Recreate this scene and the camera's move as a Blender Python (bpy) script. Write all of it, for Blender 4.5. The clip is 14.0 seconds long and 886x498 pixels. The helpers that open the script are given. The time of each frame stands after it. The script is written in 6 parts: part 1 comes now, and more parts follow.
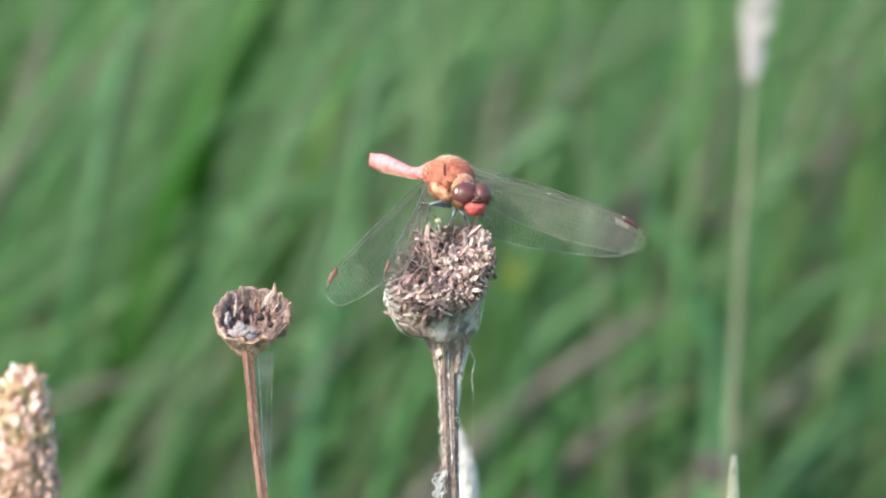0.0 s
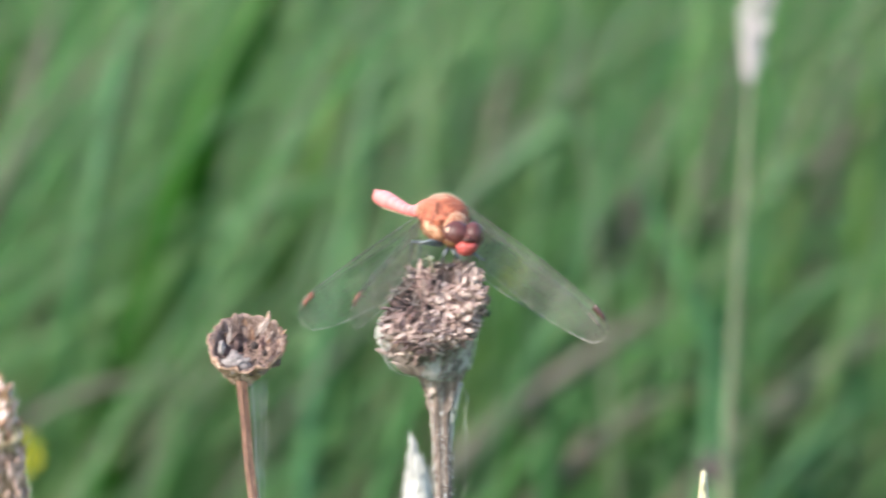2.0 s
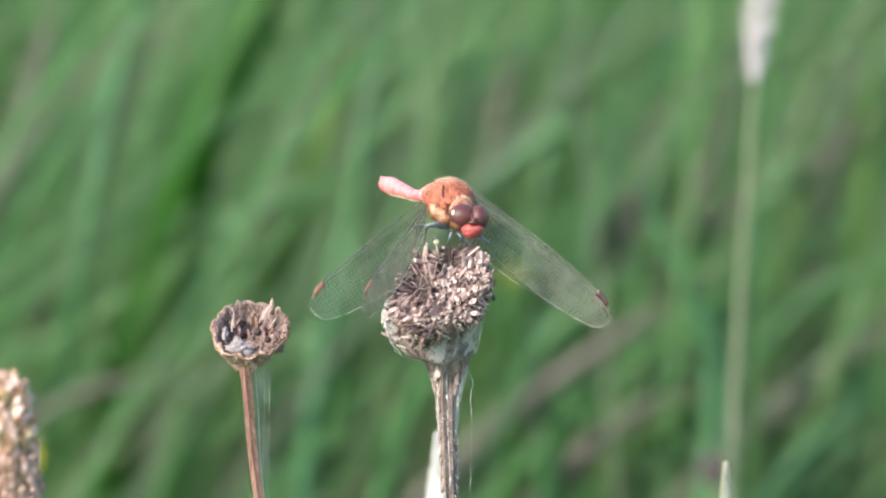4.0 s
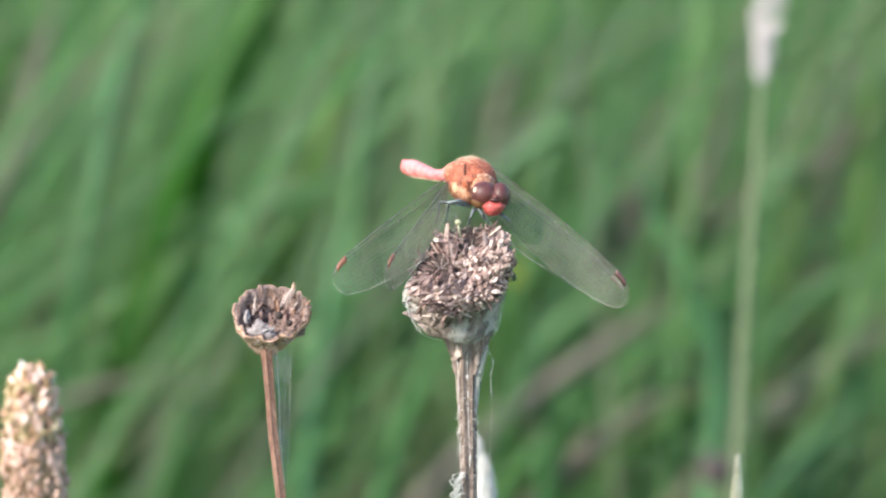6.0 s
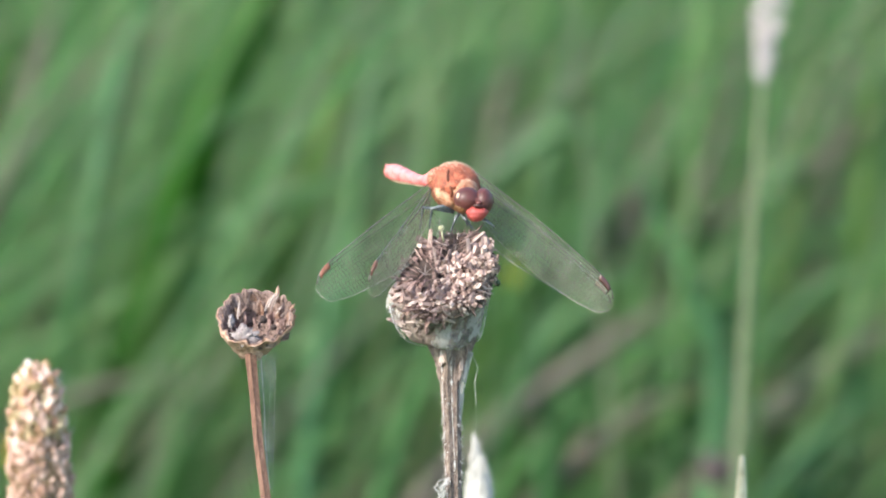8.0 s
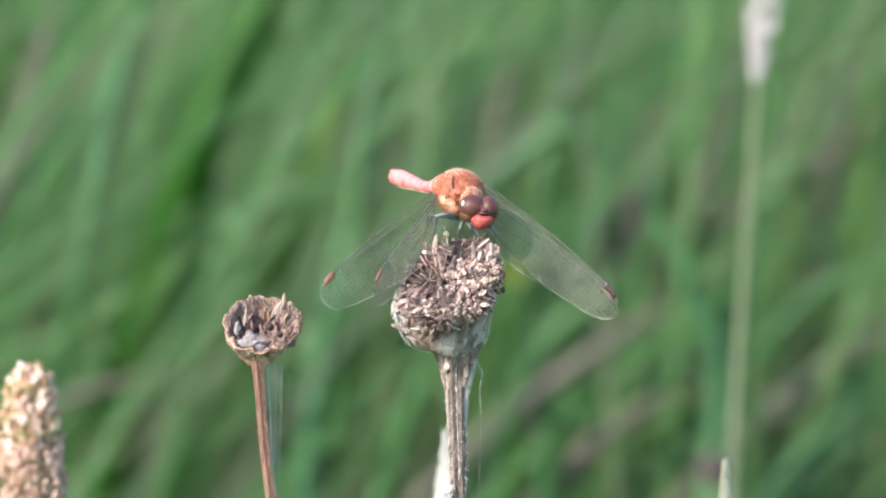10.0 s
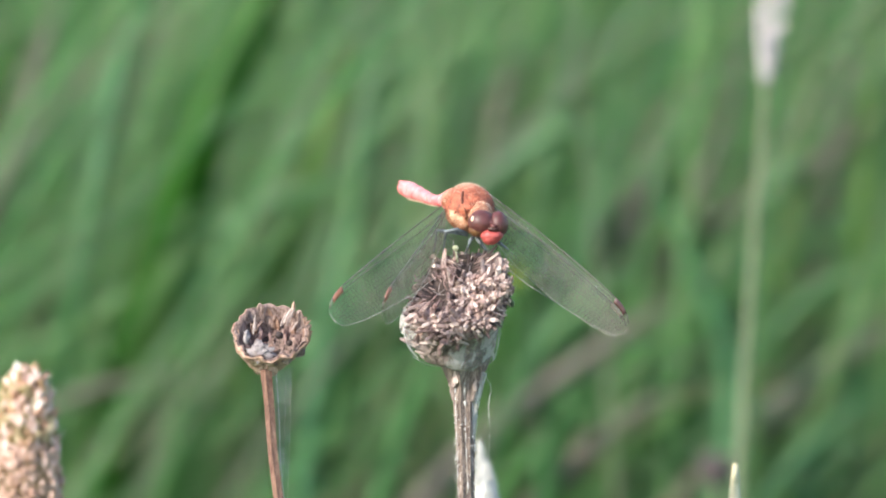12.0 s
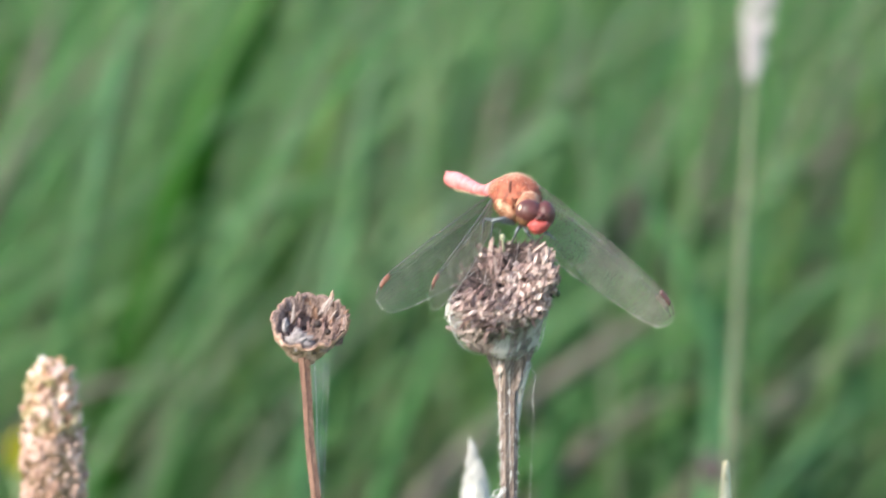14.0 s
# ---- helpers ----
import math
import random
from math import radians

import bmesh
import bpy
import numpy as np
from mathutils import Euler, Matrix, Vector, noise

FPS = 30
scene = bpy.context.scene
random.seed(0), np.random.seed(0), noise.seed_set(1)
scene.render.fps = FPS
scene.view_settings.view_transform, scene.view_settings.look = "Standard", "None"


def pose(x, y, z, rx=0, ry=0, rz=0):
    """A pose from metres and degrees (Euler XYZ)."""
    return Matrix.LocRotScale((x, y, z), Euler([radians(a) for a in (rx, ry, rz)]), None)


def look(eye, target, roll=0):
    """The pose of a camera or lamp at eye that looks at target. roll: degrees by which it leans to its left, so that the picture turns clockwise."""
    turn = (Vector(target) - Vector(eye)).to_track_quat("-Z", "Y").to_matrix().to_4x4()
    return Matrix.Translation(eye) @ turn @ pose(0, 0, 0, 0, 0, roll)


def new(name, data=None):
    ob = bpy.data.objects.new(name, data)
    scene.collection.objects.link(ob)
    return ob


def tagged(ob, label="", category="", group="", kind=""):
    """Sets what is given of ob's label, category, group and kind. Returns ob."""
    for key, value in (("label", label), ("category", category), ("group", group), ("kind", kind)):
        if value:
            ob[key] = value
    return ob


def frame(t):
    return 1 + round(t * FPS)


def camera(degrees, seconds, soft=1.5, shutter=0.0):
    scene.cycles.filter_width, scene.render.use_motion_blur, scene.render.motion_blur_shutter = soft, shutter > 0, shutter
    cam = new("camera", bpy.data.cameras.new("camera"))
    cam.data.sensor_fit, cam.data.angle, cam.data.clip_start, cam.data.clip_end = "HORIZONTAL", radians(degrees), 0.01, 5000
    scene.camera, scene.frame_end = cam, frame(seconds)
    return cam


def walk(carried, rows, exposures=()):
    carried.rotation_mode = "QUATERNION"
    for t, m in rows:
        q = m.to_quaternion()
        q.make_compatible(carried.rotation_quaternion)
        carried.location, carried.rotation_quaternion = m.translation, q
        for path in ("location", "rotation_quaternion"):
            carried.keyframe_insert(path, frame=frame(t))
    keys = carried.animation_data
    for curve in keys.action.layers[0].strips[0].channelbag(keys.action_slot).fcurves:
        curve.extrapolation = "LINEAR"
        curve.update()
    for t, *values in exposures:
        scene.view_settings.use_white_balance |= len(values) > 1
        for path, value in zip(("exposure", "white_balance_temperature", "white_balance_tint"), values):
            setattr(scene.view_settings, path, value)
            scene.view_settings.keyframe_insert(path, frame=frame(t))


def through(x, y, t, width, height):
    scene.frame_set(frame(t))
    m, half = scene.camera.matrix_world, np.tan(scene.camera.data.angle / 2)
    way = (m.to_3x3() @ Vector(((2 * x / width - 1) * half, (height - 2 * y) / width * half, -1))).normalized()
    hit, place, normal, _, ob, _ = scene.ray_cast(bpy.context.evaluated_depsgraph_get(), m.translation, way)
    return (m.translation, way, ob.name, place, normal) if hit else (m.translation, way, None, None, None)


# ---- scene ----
# The lens is long: the flower head stands 1.5 m off, and 138 mm there fill the width.
cam = camera(5.27, 14.0, soft=2.0, shutter=0.8)
TILT = radians(15)
EYE = (0.0, 0.0, 0.85)
AIM = (0.0, 1.5 * math.cos(TILT), 0.85 - 1.5 * math.sin(TILT))
walk(cam, [(0.0, look(EYE, AIM)), (14.0, look(EYE, AIM))])
cam.data.dof.use_dof = True
cam.data.dof.focus_distance = 1.5
cam.data.dof.aperture_fstop = 21.5

# ---- light ----
SUN_DIR = Vector((-0.66, -0.50, 0.64)).normalized()
sky_world = bpy.data.worlds.new("sky")
scene.world = sky_world
sky_world.use_nodes = True
wn = sky_world.node_tree.nodes
sky = wn.new("ShaderNodeTexSky")
sky.sky_type = "NISHITA"
sky.sun_disc = False
sky.sun_elevation = math.asin(SUN_DIR.z)
sky.sun_rotation = math.atan2(SUN_DIR.x, SUN_DIR.y)
wn["Background"].inputs["Strength"].default_value = 0.15
sky_world.node_tree.links.new(sky.outputs[0], wn["Background"].inputs["Color"])
sun = new("sun", bpy.data.lights.new("sun", "SUN"))
sun.data.energy = 2.6
sun.data.angle = radians(1.5)
sun.data.color = (1.0, 0.91, 0.78)
sun.matrix_world = look(SUN_DIR * 20, (0, 0, 0))
scene.view_settings.exposure = 1.51

MM = 0.001
AXES = Matrix(((1, 0, 0), (0, math.sin(TILT), math.cos(TILT)), (0, math.cos(TILT), -math.sin(TILT))))


def spot(u, v, w=0.0):
    """A place in metres from millimetres to the right, up and away of the flower head, along the line of sight."""
    return Vector(AIM) + (AXES[0] * u + AXES[1] * v + AXES[2] * w) * MM


def way(u, v, w):
    return (AXES[0] * u + AXES[1] * v + AXES[2] * w).normalized()


# ---- materials ----
def material(name, rough=0.7, metal=0.0):
    m = bpy.data.materials.new(name)
    m.use_nodes = True
    b = m.node_tree.nodes["Principled BSDF"]
    b.inputs["Roughness"].default_value = rough
    b.inputs["Metallic"].default_value = metal
    return m, m.node_tree.nodes, m.node_tree.links, b


def ramp(nodes, links, source, stops):
    r = nodes.new("ShaderNodeValToRGB")
    while len(r.color_ramp.elements) < len(stops):
        r.color_ramp.elements.new(0.5)
    for e, (at, c) in zip(r.color_ramp.elements, stops):
        e.position, e.color = at, (*c, 1)
    links.new(source, r.inputs[0])
    return r.outputs[0]


def mix(nodes, links, fac, a, b, kind="MIX"):
    m = nodes.new("ShaderNodeMix")
    m.data_type, m.blend_type = "RGBA", kind
    if isinstance(fac, float):
        m.inputs[0].default_value = fac
    else:
        links.new(fac, m.inputs[0])
    for socket, value in ((m.inputs[6], a), (m.inputs[7], b)):
        if isinstance(value, tuple):
            socket.default_value = (*value, 1)
        else:
            links.new(value, socket)
    return m.outputs[2]


def grain(nodes, links, size, detail=4.0, stretch=(1, 1, 1), rough=0.6):
    """Noise in object space; size is the length of one lump in metres."""
    co = nodes.new("ShaderNodeTexCoord")
    mp = nodes.new("ShaderNodeMapping")
    mp.inputs["Scale"].default_value = stretch
    n = nodes.new("ShaderNodeTexNoise")
    n.inputs["Scale"].default_value = 1.0 / size
    n.inputs["Detail"].default_value = detail
    n.inputs["Roughness"].default_value = rough
    links.new(co.outputs["Object"], mp.inputs[0])
    links.new(mp.outputs[0], n.inputs["Vector"])
    return n.outputs["Fac"]


def relief(nodes, links, b, source, strength, depth):
    bump = nodes.new("ShaderNodeBump")
    bump.inputs["Strength"].default_value = strength
    bump.inputs["Distance"].default_value = depth
    links.new(source, bump.inputs["Height"])
    links.new(bump.outputs[0], b.inputs["Normal"])


def dry_matter(name, dark, mid, pale, size=0.0015, stretch=(1, 1, 1), rough=0.8, per="object", bump=0.5, spread=0.5):
    """Dead plant matter: two scales of mottling, and a tint of its own for each piece."""
    m, n, l, b = material(name, rough)
    coarse = ramp(n, l, grain(n, l, size, 5, stretch), [(0.32, dark), (0.5, mid), (0.7, pale)])
    fine = grain(n, l, size * 0.22, 4, stretch)
    col = mix(n, l, 0.4, coarse, ramp(n, l, fine, [(0.36, dark), (0.6, pale)]))
    if per == "object":
        src = n.new("ShaderNodeObjectInfo").outputs["Random"]
    else:
        src = n.new("ShaderNodeNewGeometry").outputs["Random Per Island"]
    own = ramp(n, l, src, [(0.0, dark), (0.45, mid), (1.0, pale)])
    l.new(mix(n, l, spread, col, own), b.inputs["Base Color"])
    relief(n, l, b, fine, bump, size * 0.2)
    return m


def leaf_matter(name, stops, per, gloss=0.45, through=0.62):
    """Grass: one tint to each blade, streaks along it, light coming through."""
    m, n, l, b = material(name, gloss)
    if per == "object":
        src = n.new("ShaderNodeObjectInfo").outputs["Random"]
    else:
        src = n.new("ShaderNodeNewGeometry").outputs["Random Per Island"]
    own = ramp(n, l, src, stops)
    streak = grain(n, l, 0.02, 3, (1, 1, 0.25))
    patch = ramp(n, l, grain(n, l, 0.06, 2, (1, 1, 0.3)), [(0.48, (0, 0, 0)), (0.72, (0.45, 0.45, 0.45))])
    own = mix(n, l, patch, own, (0.29, 0.245, 0.21))
    col = mix(n, l, 0.5, own, mix(n, l, streak, (0.92, 0.92, 0.92), (1.46, 1.46, 1.46)), "MULTIPLY")
    l.new(col, b.inputs["Base Color"])
    t = n.new("ShaderNodeBsdfTranslucent")
    l.new(col, t.inputs["Color"])
    s = n.new("ShaderNodeMixShader")
    s.inputs[0].default_value = through
    l.new(b.outputs[0], s.inputs[1])
    l.new(t.outputs[0], s.inputs[2])
    l.new(s.outputs[0], n["Material Output"].inputs["Surface"])
    return m


def plain_matter(name, a, b2, size, rough, bump=0.3, coat=0.0):
    m, n, l, b = material(name, rough)
    g = grain(n, l, size, 5)
    l.new(ramp(n, l, g, [(0.3, a), (0.7, b2)]), b.inputs["Base Color"])
    relief(n, l, b, grain(n, l, size * 0.3, 3), bump, size * 0.1)
    b.inputs["Coat Weight"].default_value = coat
    b.inputs["Coat Roughness"].default_value = 0.12
    return m


def web_matter(name, cover, lump):
    """Cobweb: patchy white silk with gaps."""
    m, n, l, b = material(name, 0.6)
    b.inputs["Base Color"].default_value = (0.52, 0.495, 0.45, 1)
    g = grain(n, l, lump, 9, (1, 1, 0.45), 0.75)
    clear = n.new("ShaderNodeBsdfTransparent")
    s = n.new("ShaderNodeMixShader")
    l.new(ramp(n, l, g, [(0.44, (0.02, 0.02, 0.02)), (0.56, (cover, cover, cover))]), s.inputs[0])
    relief(n, l, b, grain(n, l, lump * 0.4, 5), 1.0, lump * 0.15)
    l.new(clear.outputs[0], s.inputs[1])
    l.new(b.outputs[0], s.inputs[2])
    l.new(s.outputs[0], n["Material Output"].inputs["Surface"])
    return m


def membrane_matter():
    """Clear wing skin with a faint sheen and a yellow tint patch near the root."""
    m, n, l, b = material("wing_membrane", 0.15)
    b.inputs["Base Color"].default_value = (0.7, 0.72, 0.66, 1)
    clear = n.new("ShaderNodeBsdfTransparent")
    clear.inputs["Color"].default_value = (0.95, 0.96, 0.94, 1)
    s = n.new("ShaderNodeMixShader")
    g = grain(n, l, 0.004, 3)
    l.new(ramp(n, l, g, [(0.3, (0.018, 0.018, 0.018)), (0.7, (0.05, 0.05, 0.05))]), s.inputs[0])
    l.new(clear.outputs[0], s.inputs[1])
    l.new(b.outputs[0], s.inputs[2])
    l.new(s.outputs[0], n["Material Output"].inputs["Surface"])
    return m


FLORET = dry_matter("dry_floret", (0.10, 0.055, 0.05), (0.40, 0.28, 0.245), (0.80, 0.67, 0.60), 0.0025, spread=0.7)
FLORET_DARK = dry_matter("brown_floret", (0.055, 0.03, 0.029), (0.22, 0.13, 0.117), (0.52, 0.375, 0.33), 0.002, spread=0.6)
FLORET_FILL = dry_matter("dry_floret_fill", (0.08, 0.045, 0.04), (0.34, 0.235, 0.205), (0.70, 0.58, 0.515), 0.0025, per="island", spread=0.7)
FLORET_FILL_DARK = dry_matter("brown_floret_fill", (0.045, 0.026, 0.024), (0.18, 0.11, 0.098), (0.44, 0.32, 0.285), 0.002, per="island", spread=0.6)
CUP = dry_matter("dry_involucre", (0.03, 0.02, 0.017), (0.12, 0.085, 0.07), (0.36, 0.29, 0.25), 0.004, bump=1.0, spread=0.1)
BRACT = dry_matter("dry_bract", (0.10, 0.066, 0.06), (0.32, 0.24, 0.21), (0.66, 0.56, 0.50), 0.003)
RUST_BRACT = dry_matter("rust_bract", (0.09, 0.038, 0.022), (0.36, 0.18, 0.11), (0.82, 0.63, 0.51), 0.0022, spread=0.3, bump=0.9)
INNER_BRACT = dry_matter("inner_bract", (0.03, 0.016, 0.015), (0.135, 0.078, 0.068), (0.52, 0.39, 0.34), 0.0022, spread=0.3, bump=1.0)
LINING = dry_matter("cup_lining", (0.014, 0.007, 0.006), (0.10, 0.05, 0.04), (0.56, 0.42, 0.36), 0.0018, (1.6, 1.6, 0.6), spread=0.05, bump=1.0)
# receptacle colour taken near black, so the hollows look deep in shade
HOLLOW_SHADE = dry_matter("shade_dark_receptacle", (0.012, 0.008, 0.007), (0.034, 0.021, 0.018), (0.10, 0.068, 0.058), 0.0016, spread=0.1)
STEM = dry_matter("dry_stem", (0.022, 0.013, 0.011), (0.10, 0.064, 0.051), (0.46, 0.37, 0.31), 0.0035, (5, 5, 0.35), spread=0.05)
RED_STEM = dry_matter("red_brown_stem", (0.045, 0.02, 0.015), (0.14, 0.06, 0.04), (0.33, 0.20, 0.14), 0.0035, (5, 5, 0.3), spread=0.05)
CAPSULE = dry_matter("plantain_capsule", (0.22, 0.17, 0.05), (0.44, 0.235, 0.165), (0.78, 0.60, 0.53), 0.0016, rough=0.55, spread=0.95)
SPIKE_CORE = dry_matter("plantain_core", (0.07, 0.045, 0.02), (0.15, 0.095, 0.05), (0.28, 0.19, 0.12), 0.002)
OLIVE_CAPSULE = dry_matter("olive_capsule", (0.20, 0.155, 0.06), (0.36, 0.27, 0.13), (0.60, 0.48, 0.33), 0.0016, rough=0.5, spread=0.7)
PALE_CAPSULE = dry_matter("glint_capsule", (0.50, 0.40, 0.33), (0.68, 0.58, 0.50), (0.82, 0.74, 0.66), 0.0016, rough=0.35, spread=0.5)
CAPSULE_FILL = dry_matter("plantain_fill", (0.17, 0.10, 0.05), (0.40, 0.215, 0.155), (0.72, 0.53, 0.46), 0.002, rough=0.55, per="island")
PLUME = dry_matter("bleached_plume", (0.40, 0.385, 0.355), (0.47, 0.455, 0.425), (0.54, 0.525, 0.49), 0.002, per="island", spread=0.3)
PLUME_GREY = dry_matter("pale_plume", (0.31, 0.28, 0.27), (0.48, 0.435, 0.425), (0.64, 0.60, 0.58), 0.003, per="island", spread=0.3)
STALK_GREY = dry_matter("grey_green_stalk", (0.09, 0.125, 0.06), (0.135, 0.172, 0.09), (0.20, 0.215, 0.13), 0.01, (3, 3, 0.2), spread=0.2)
STRAW = dry_matter("straw", (0.24, 0.2, 0.1), (0.42, 0.36, 0.2), (0.6, 0.54, 0.36), 0.006, (3, 3, 0.3), spread=0.2)
TIP_STRAW = dry_matter("bright_straw", (0.42, 0.36, 0.2), (0.6, 0.53, 0.33), (0.74, 0.68, 0.48), 0.006, (3, 3, 0.3), spread=0.2)
GREEN_STALK = dry_matter("green_stalk", (0.14, 0.2, 0.07), (0.26, 0.32, 0.14), (0.42, 0.45, 0.26), 0.006, (3, 3, 0.3), spread=0.2)
WITHERED = dry_matter("withered", (0.035, 0.027, 0.028), (0.075, 0.058, 0.058), (0.15, 0.12, 0.115), 0.003, per="island")
PLUG = dry_matter("grey_web_plug", (0.09, 0.07, 0.068), (0.22, 0.185, 0.18), (0.42, 0.375, 0.37), 0.0012, spread=0.1)
SILK = web_matter("silk_sheet", 0.6, 0.003)
THIN_SILK = web_matter("thin_silk_veil", 0.24, 0.004)
THREAD = plain_matter("silk_thread", (0.4, 0.39, 0.36), (0.74, 0.73, 0.69), 0.0012, 0.6)
EYE_RED = plain_matter("dark_red_eye", (0.052, 0.016, 0.013), (0.12, 0.034, 0.03), 0.002, 0.55, 0.12, 0.05)
FACE_RED = plain_matter("red_face", (0.24, 0.028, 0.026), (0.42, 0.085, 0.07), 0.0012, 0.55, 0.3, 0.0)
CHEEK = plain_matter("olive_brown_cheek", (0.07, 0.03, 0.012), (0.16, 0.075, 0.03), 0.001, 0.45)
FOREHEAD = plain_matter("maroon_forehead", (0.08, 0.022, 0.02), (0.18, 0.055, 0.05), 0.0006, 0.4)
COLLAR = plain_matter("cream_collar", (0.22, 0.07, 0.035), (0.50, 0.26, 0.15), 0.0014, 0.6, 0.6)
BREAST = dry_matter("cream_breast", (0.16, 0.04, 0.018), (0.46, 0.165, 0.075), (0.74, 0.47, 0.29), 0.0011, rough=0.65, spread=0.0)
SEAM = plain_matter("brown_seam", (0.10, 0.03, 0.015), (0.24, 0.08, 0.04), 0.001, 0.6)
FACE_DARK = plain_matter("black_brow", (0.03, 0.012, 0.01), (0.09, 0.03, 0.025), 0.0006, 0.4)
THORAX = dry_matter("orange_brown_thorax", (0.07, 0.016, 0.009), (0.29, 0.066, 0.032), (0.56, 0.18, 0.09), 0.0013, rough=0.65, spread=0.0)
ABDOMEN = plain_matter("pink_red_abdomen", (0.62, 0.13, 0.135), (0.76, 0.31, 0.29), 0.0026, 0.5, 0.25, 0.1)
RED_HAIR = plain_matter("red_hair", (0.22, 0.045, 0.022), (0.50, 0.15, 0.075), 0.003, 0.6)
HAIR = plain_matter("cream_hair", (0.66, 0.42, 0.27), (0.86, 0.70, 0.52), 0.004, 0.6)
LEG = plain_matter("blue_grey_leg", (0.025, 0.03, 0.033), (0.19, 0.215, 0.22), 0.001, 0.5, 0.2, 0.1)
VEIN = plain_matter("wing_vein", (0.03, 0.026, 0.02), (0.26, 0.23, 0.19), 0.0025, 0.22)
COSTA = plain_matter("wing_costa", (0.03, 0.025, 0.02), (0.18, 0.165, 0.14), 0.0012, 0.22)
PALE_VEIN = plain_matter("wing_edge", (0.2, 0.18, 0.15), (0.44, 0.42, 0.37), 0.003, 0.35)
GLINT = plain_matter("painted_glint", (0.5, 0.49, 0.46), (0.85, 0.84, 0.8), 0.001, 0.2)
# one wing-mark colour in two copies: as it looks lit, as it looks shaded
LIT_STIGMA = plain_matter("lit_red_wing_mark", (0.20, 0.075, 0.045), (0.40, 0.17, 0.10), 0.001, 0.5)
SHADED_STIGMA = plain_matter("shaded_wing_mark", (0.03, 0.012, 0.012), (0.10, 0.045, 0.04), 0.001, 0.3)
MEMBRANE = membrane_matter()
YELLOW = plain_matter("yellow_petal", (0.40, 0.37, 0.01), (0.54, 0.5, 0.02), 0.004, 0.5)
YELLOW_EYE = plain_matter("yellow_disc", (0.5, 0.32, 0.01), (0.65, 0.45, 0.03), 0.002, 0.6)
BUD = plain_matter("pale_green_bud", (0.46, 0.46, 0.26), (0.72, 0.68, 0.46), 0.0008, 0.5)
DARK_BUD = plain_matter("dark_green_bud", (0.03, 0.05, 0.02), (0.08, 0.12, 0.05), 0.0008, 0.5)
GRASS = leaf_matter("meadow_grass", [(0.0, (0.125, 0.285, 0.10)), (0.25, (0.14, 0.315, 0.105)), (0.5, (0.16, 0.335, 0.125)),
                                     (0.68, (0.19, 0.355, 0.10)), (0.82, (0.25, 0.33, 0.18)), (0.92, (0.32, 0.30, 0.22)), (1.0, (0.38, 0.32, 0.26))], "island", 0.5, 0.62)
DRY_GRASS = leaf_matter("withered_grass", [(0.0, (0.16, 0.19, 0.12)), (0.5, (0.23, 0.225, 0.175)), (1.0, (0.30, 0.265, 0.225))], "island", 0.7)
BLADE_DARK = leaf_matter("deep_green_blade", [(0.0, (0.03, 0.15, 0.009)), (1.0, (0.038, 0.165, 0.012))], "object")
BLADE_GREEN = leaf_matter("green_blade", [(0.0, (0.090, 0.270, 0.077)), (1.0, (0.132, 0.310, 0.101))], "object")
BLADE_TEAL = leaf_matter("blue_green_blade", [(0.0, (0.117, 0.300, 0.129)), (1.0, (0.143, 0.338, 0.154))], "object")
BLADE_PALE = leaf_matter("pale_green_blade", [(0.0, (0.150, 0.336, 0.136)), (1.0, (0.200, 0.372, 0.179))], "object")
BLADE_MAUVE = leaf_matter("withered_mauve_blade", [(0.0, (0.247, 0.229, 0.191)), (1.0, (0.311, 0.278, 0.239))], "object", 0.7)
BLADE_LIME = leaf_matter("yellow_green_blade", [(0.0, (0.167, 0.310, 0.071)), (1.0, (0.227, 0.368, 0.107))], "object")
BLADE_DEAD = leaf_matter("dead_blade", [(0.0, (0.225, 0.228, 0.148)), (1.0, (0.287, 0.264, 0.185))], "object", 0.7)


# ---- building blocks ----
def finish(bm, smooth):
    for f in bm.faces:
        f.smooth = smooth


def as_mesh(name, bm, mat, smooth=True):
    finish(bm, smooth)
    me = bpy.data.meshes.new(name)
    bm.to_mesh(me)
    bm.free()
    me.materials.append(mat)
    return me


def part(name, bm, mat, parent, label="", smooth=True):
    """One mesh object under a thing; the bmesh is in the thing's own space."""
    me = bm if isinstance(bm, bpy.types.Mesh) else as_mesh(name, bm, mat, smooth)
    ob = new(name, me)
    ob.parent = parent
    return tagged(ob, label)


def thing(name, place, label, category, group="", kind=""):
    ob = new(name)
    ob.location = place
    ob.empty_display_size = 0.01
    return tagged(ob, label, category, group, kind)


def tube(bm, points, radii, sides=8, ridge=0.0, caps=True):
    """A swept round bar through points; ridge makes lengthwise ribs."""
    points = [Vector(p) for p in points]
    rings = []
    side = None
    for i, p in enumerate(points):
        d = (points[min(i + 1, len(points) - 1)] - points[max(i - 1, 0)]).normalized()
        if side is None:
            side = d.orthogonal().normalized()
        side = (side - d * side.dot(d)).normalized()
        other = d.cross(side)
        ring = []
        for k in range(sides):
            a = 2 * math.pi * k / sides
            r = radii[i] * (1 + ridge * (1 if k % 2 else -1))
            ring.append(bm.verts.new(p + (side * math.cos(a) + other * math.sin(a)) * r))
        rings.append(ring)
    for a, b in zip(rings, rings[1:]):
        for k in range(sides):
            bm.faces.new((a[k], a[(k + 1) % sides], b[(k + 1) % sides], b[k]))
    if caps:
        bm.faces.new(rings[0][::-1])
        bm.faces.new(rings[-1])
    return bm


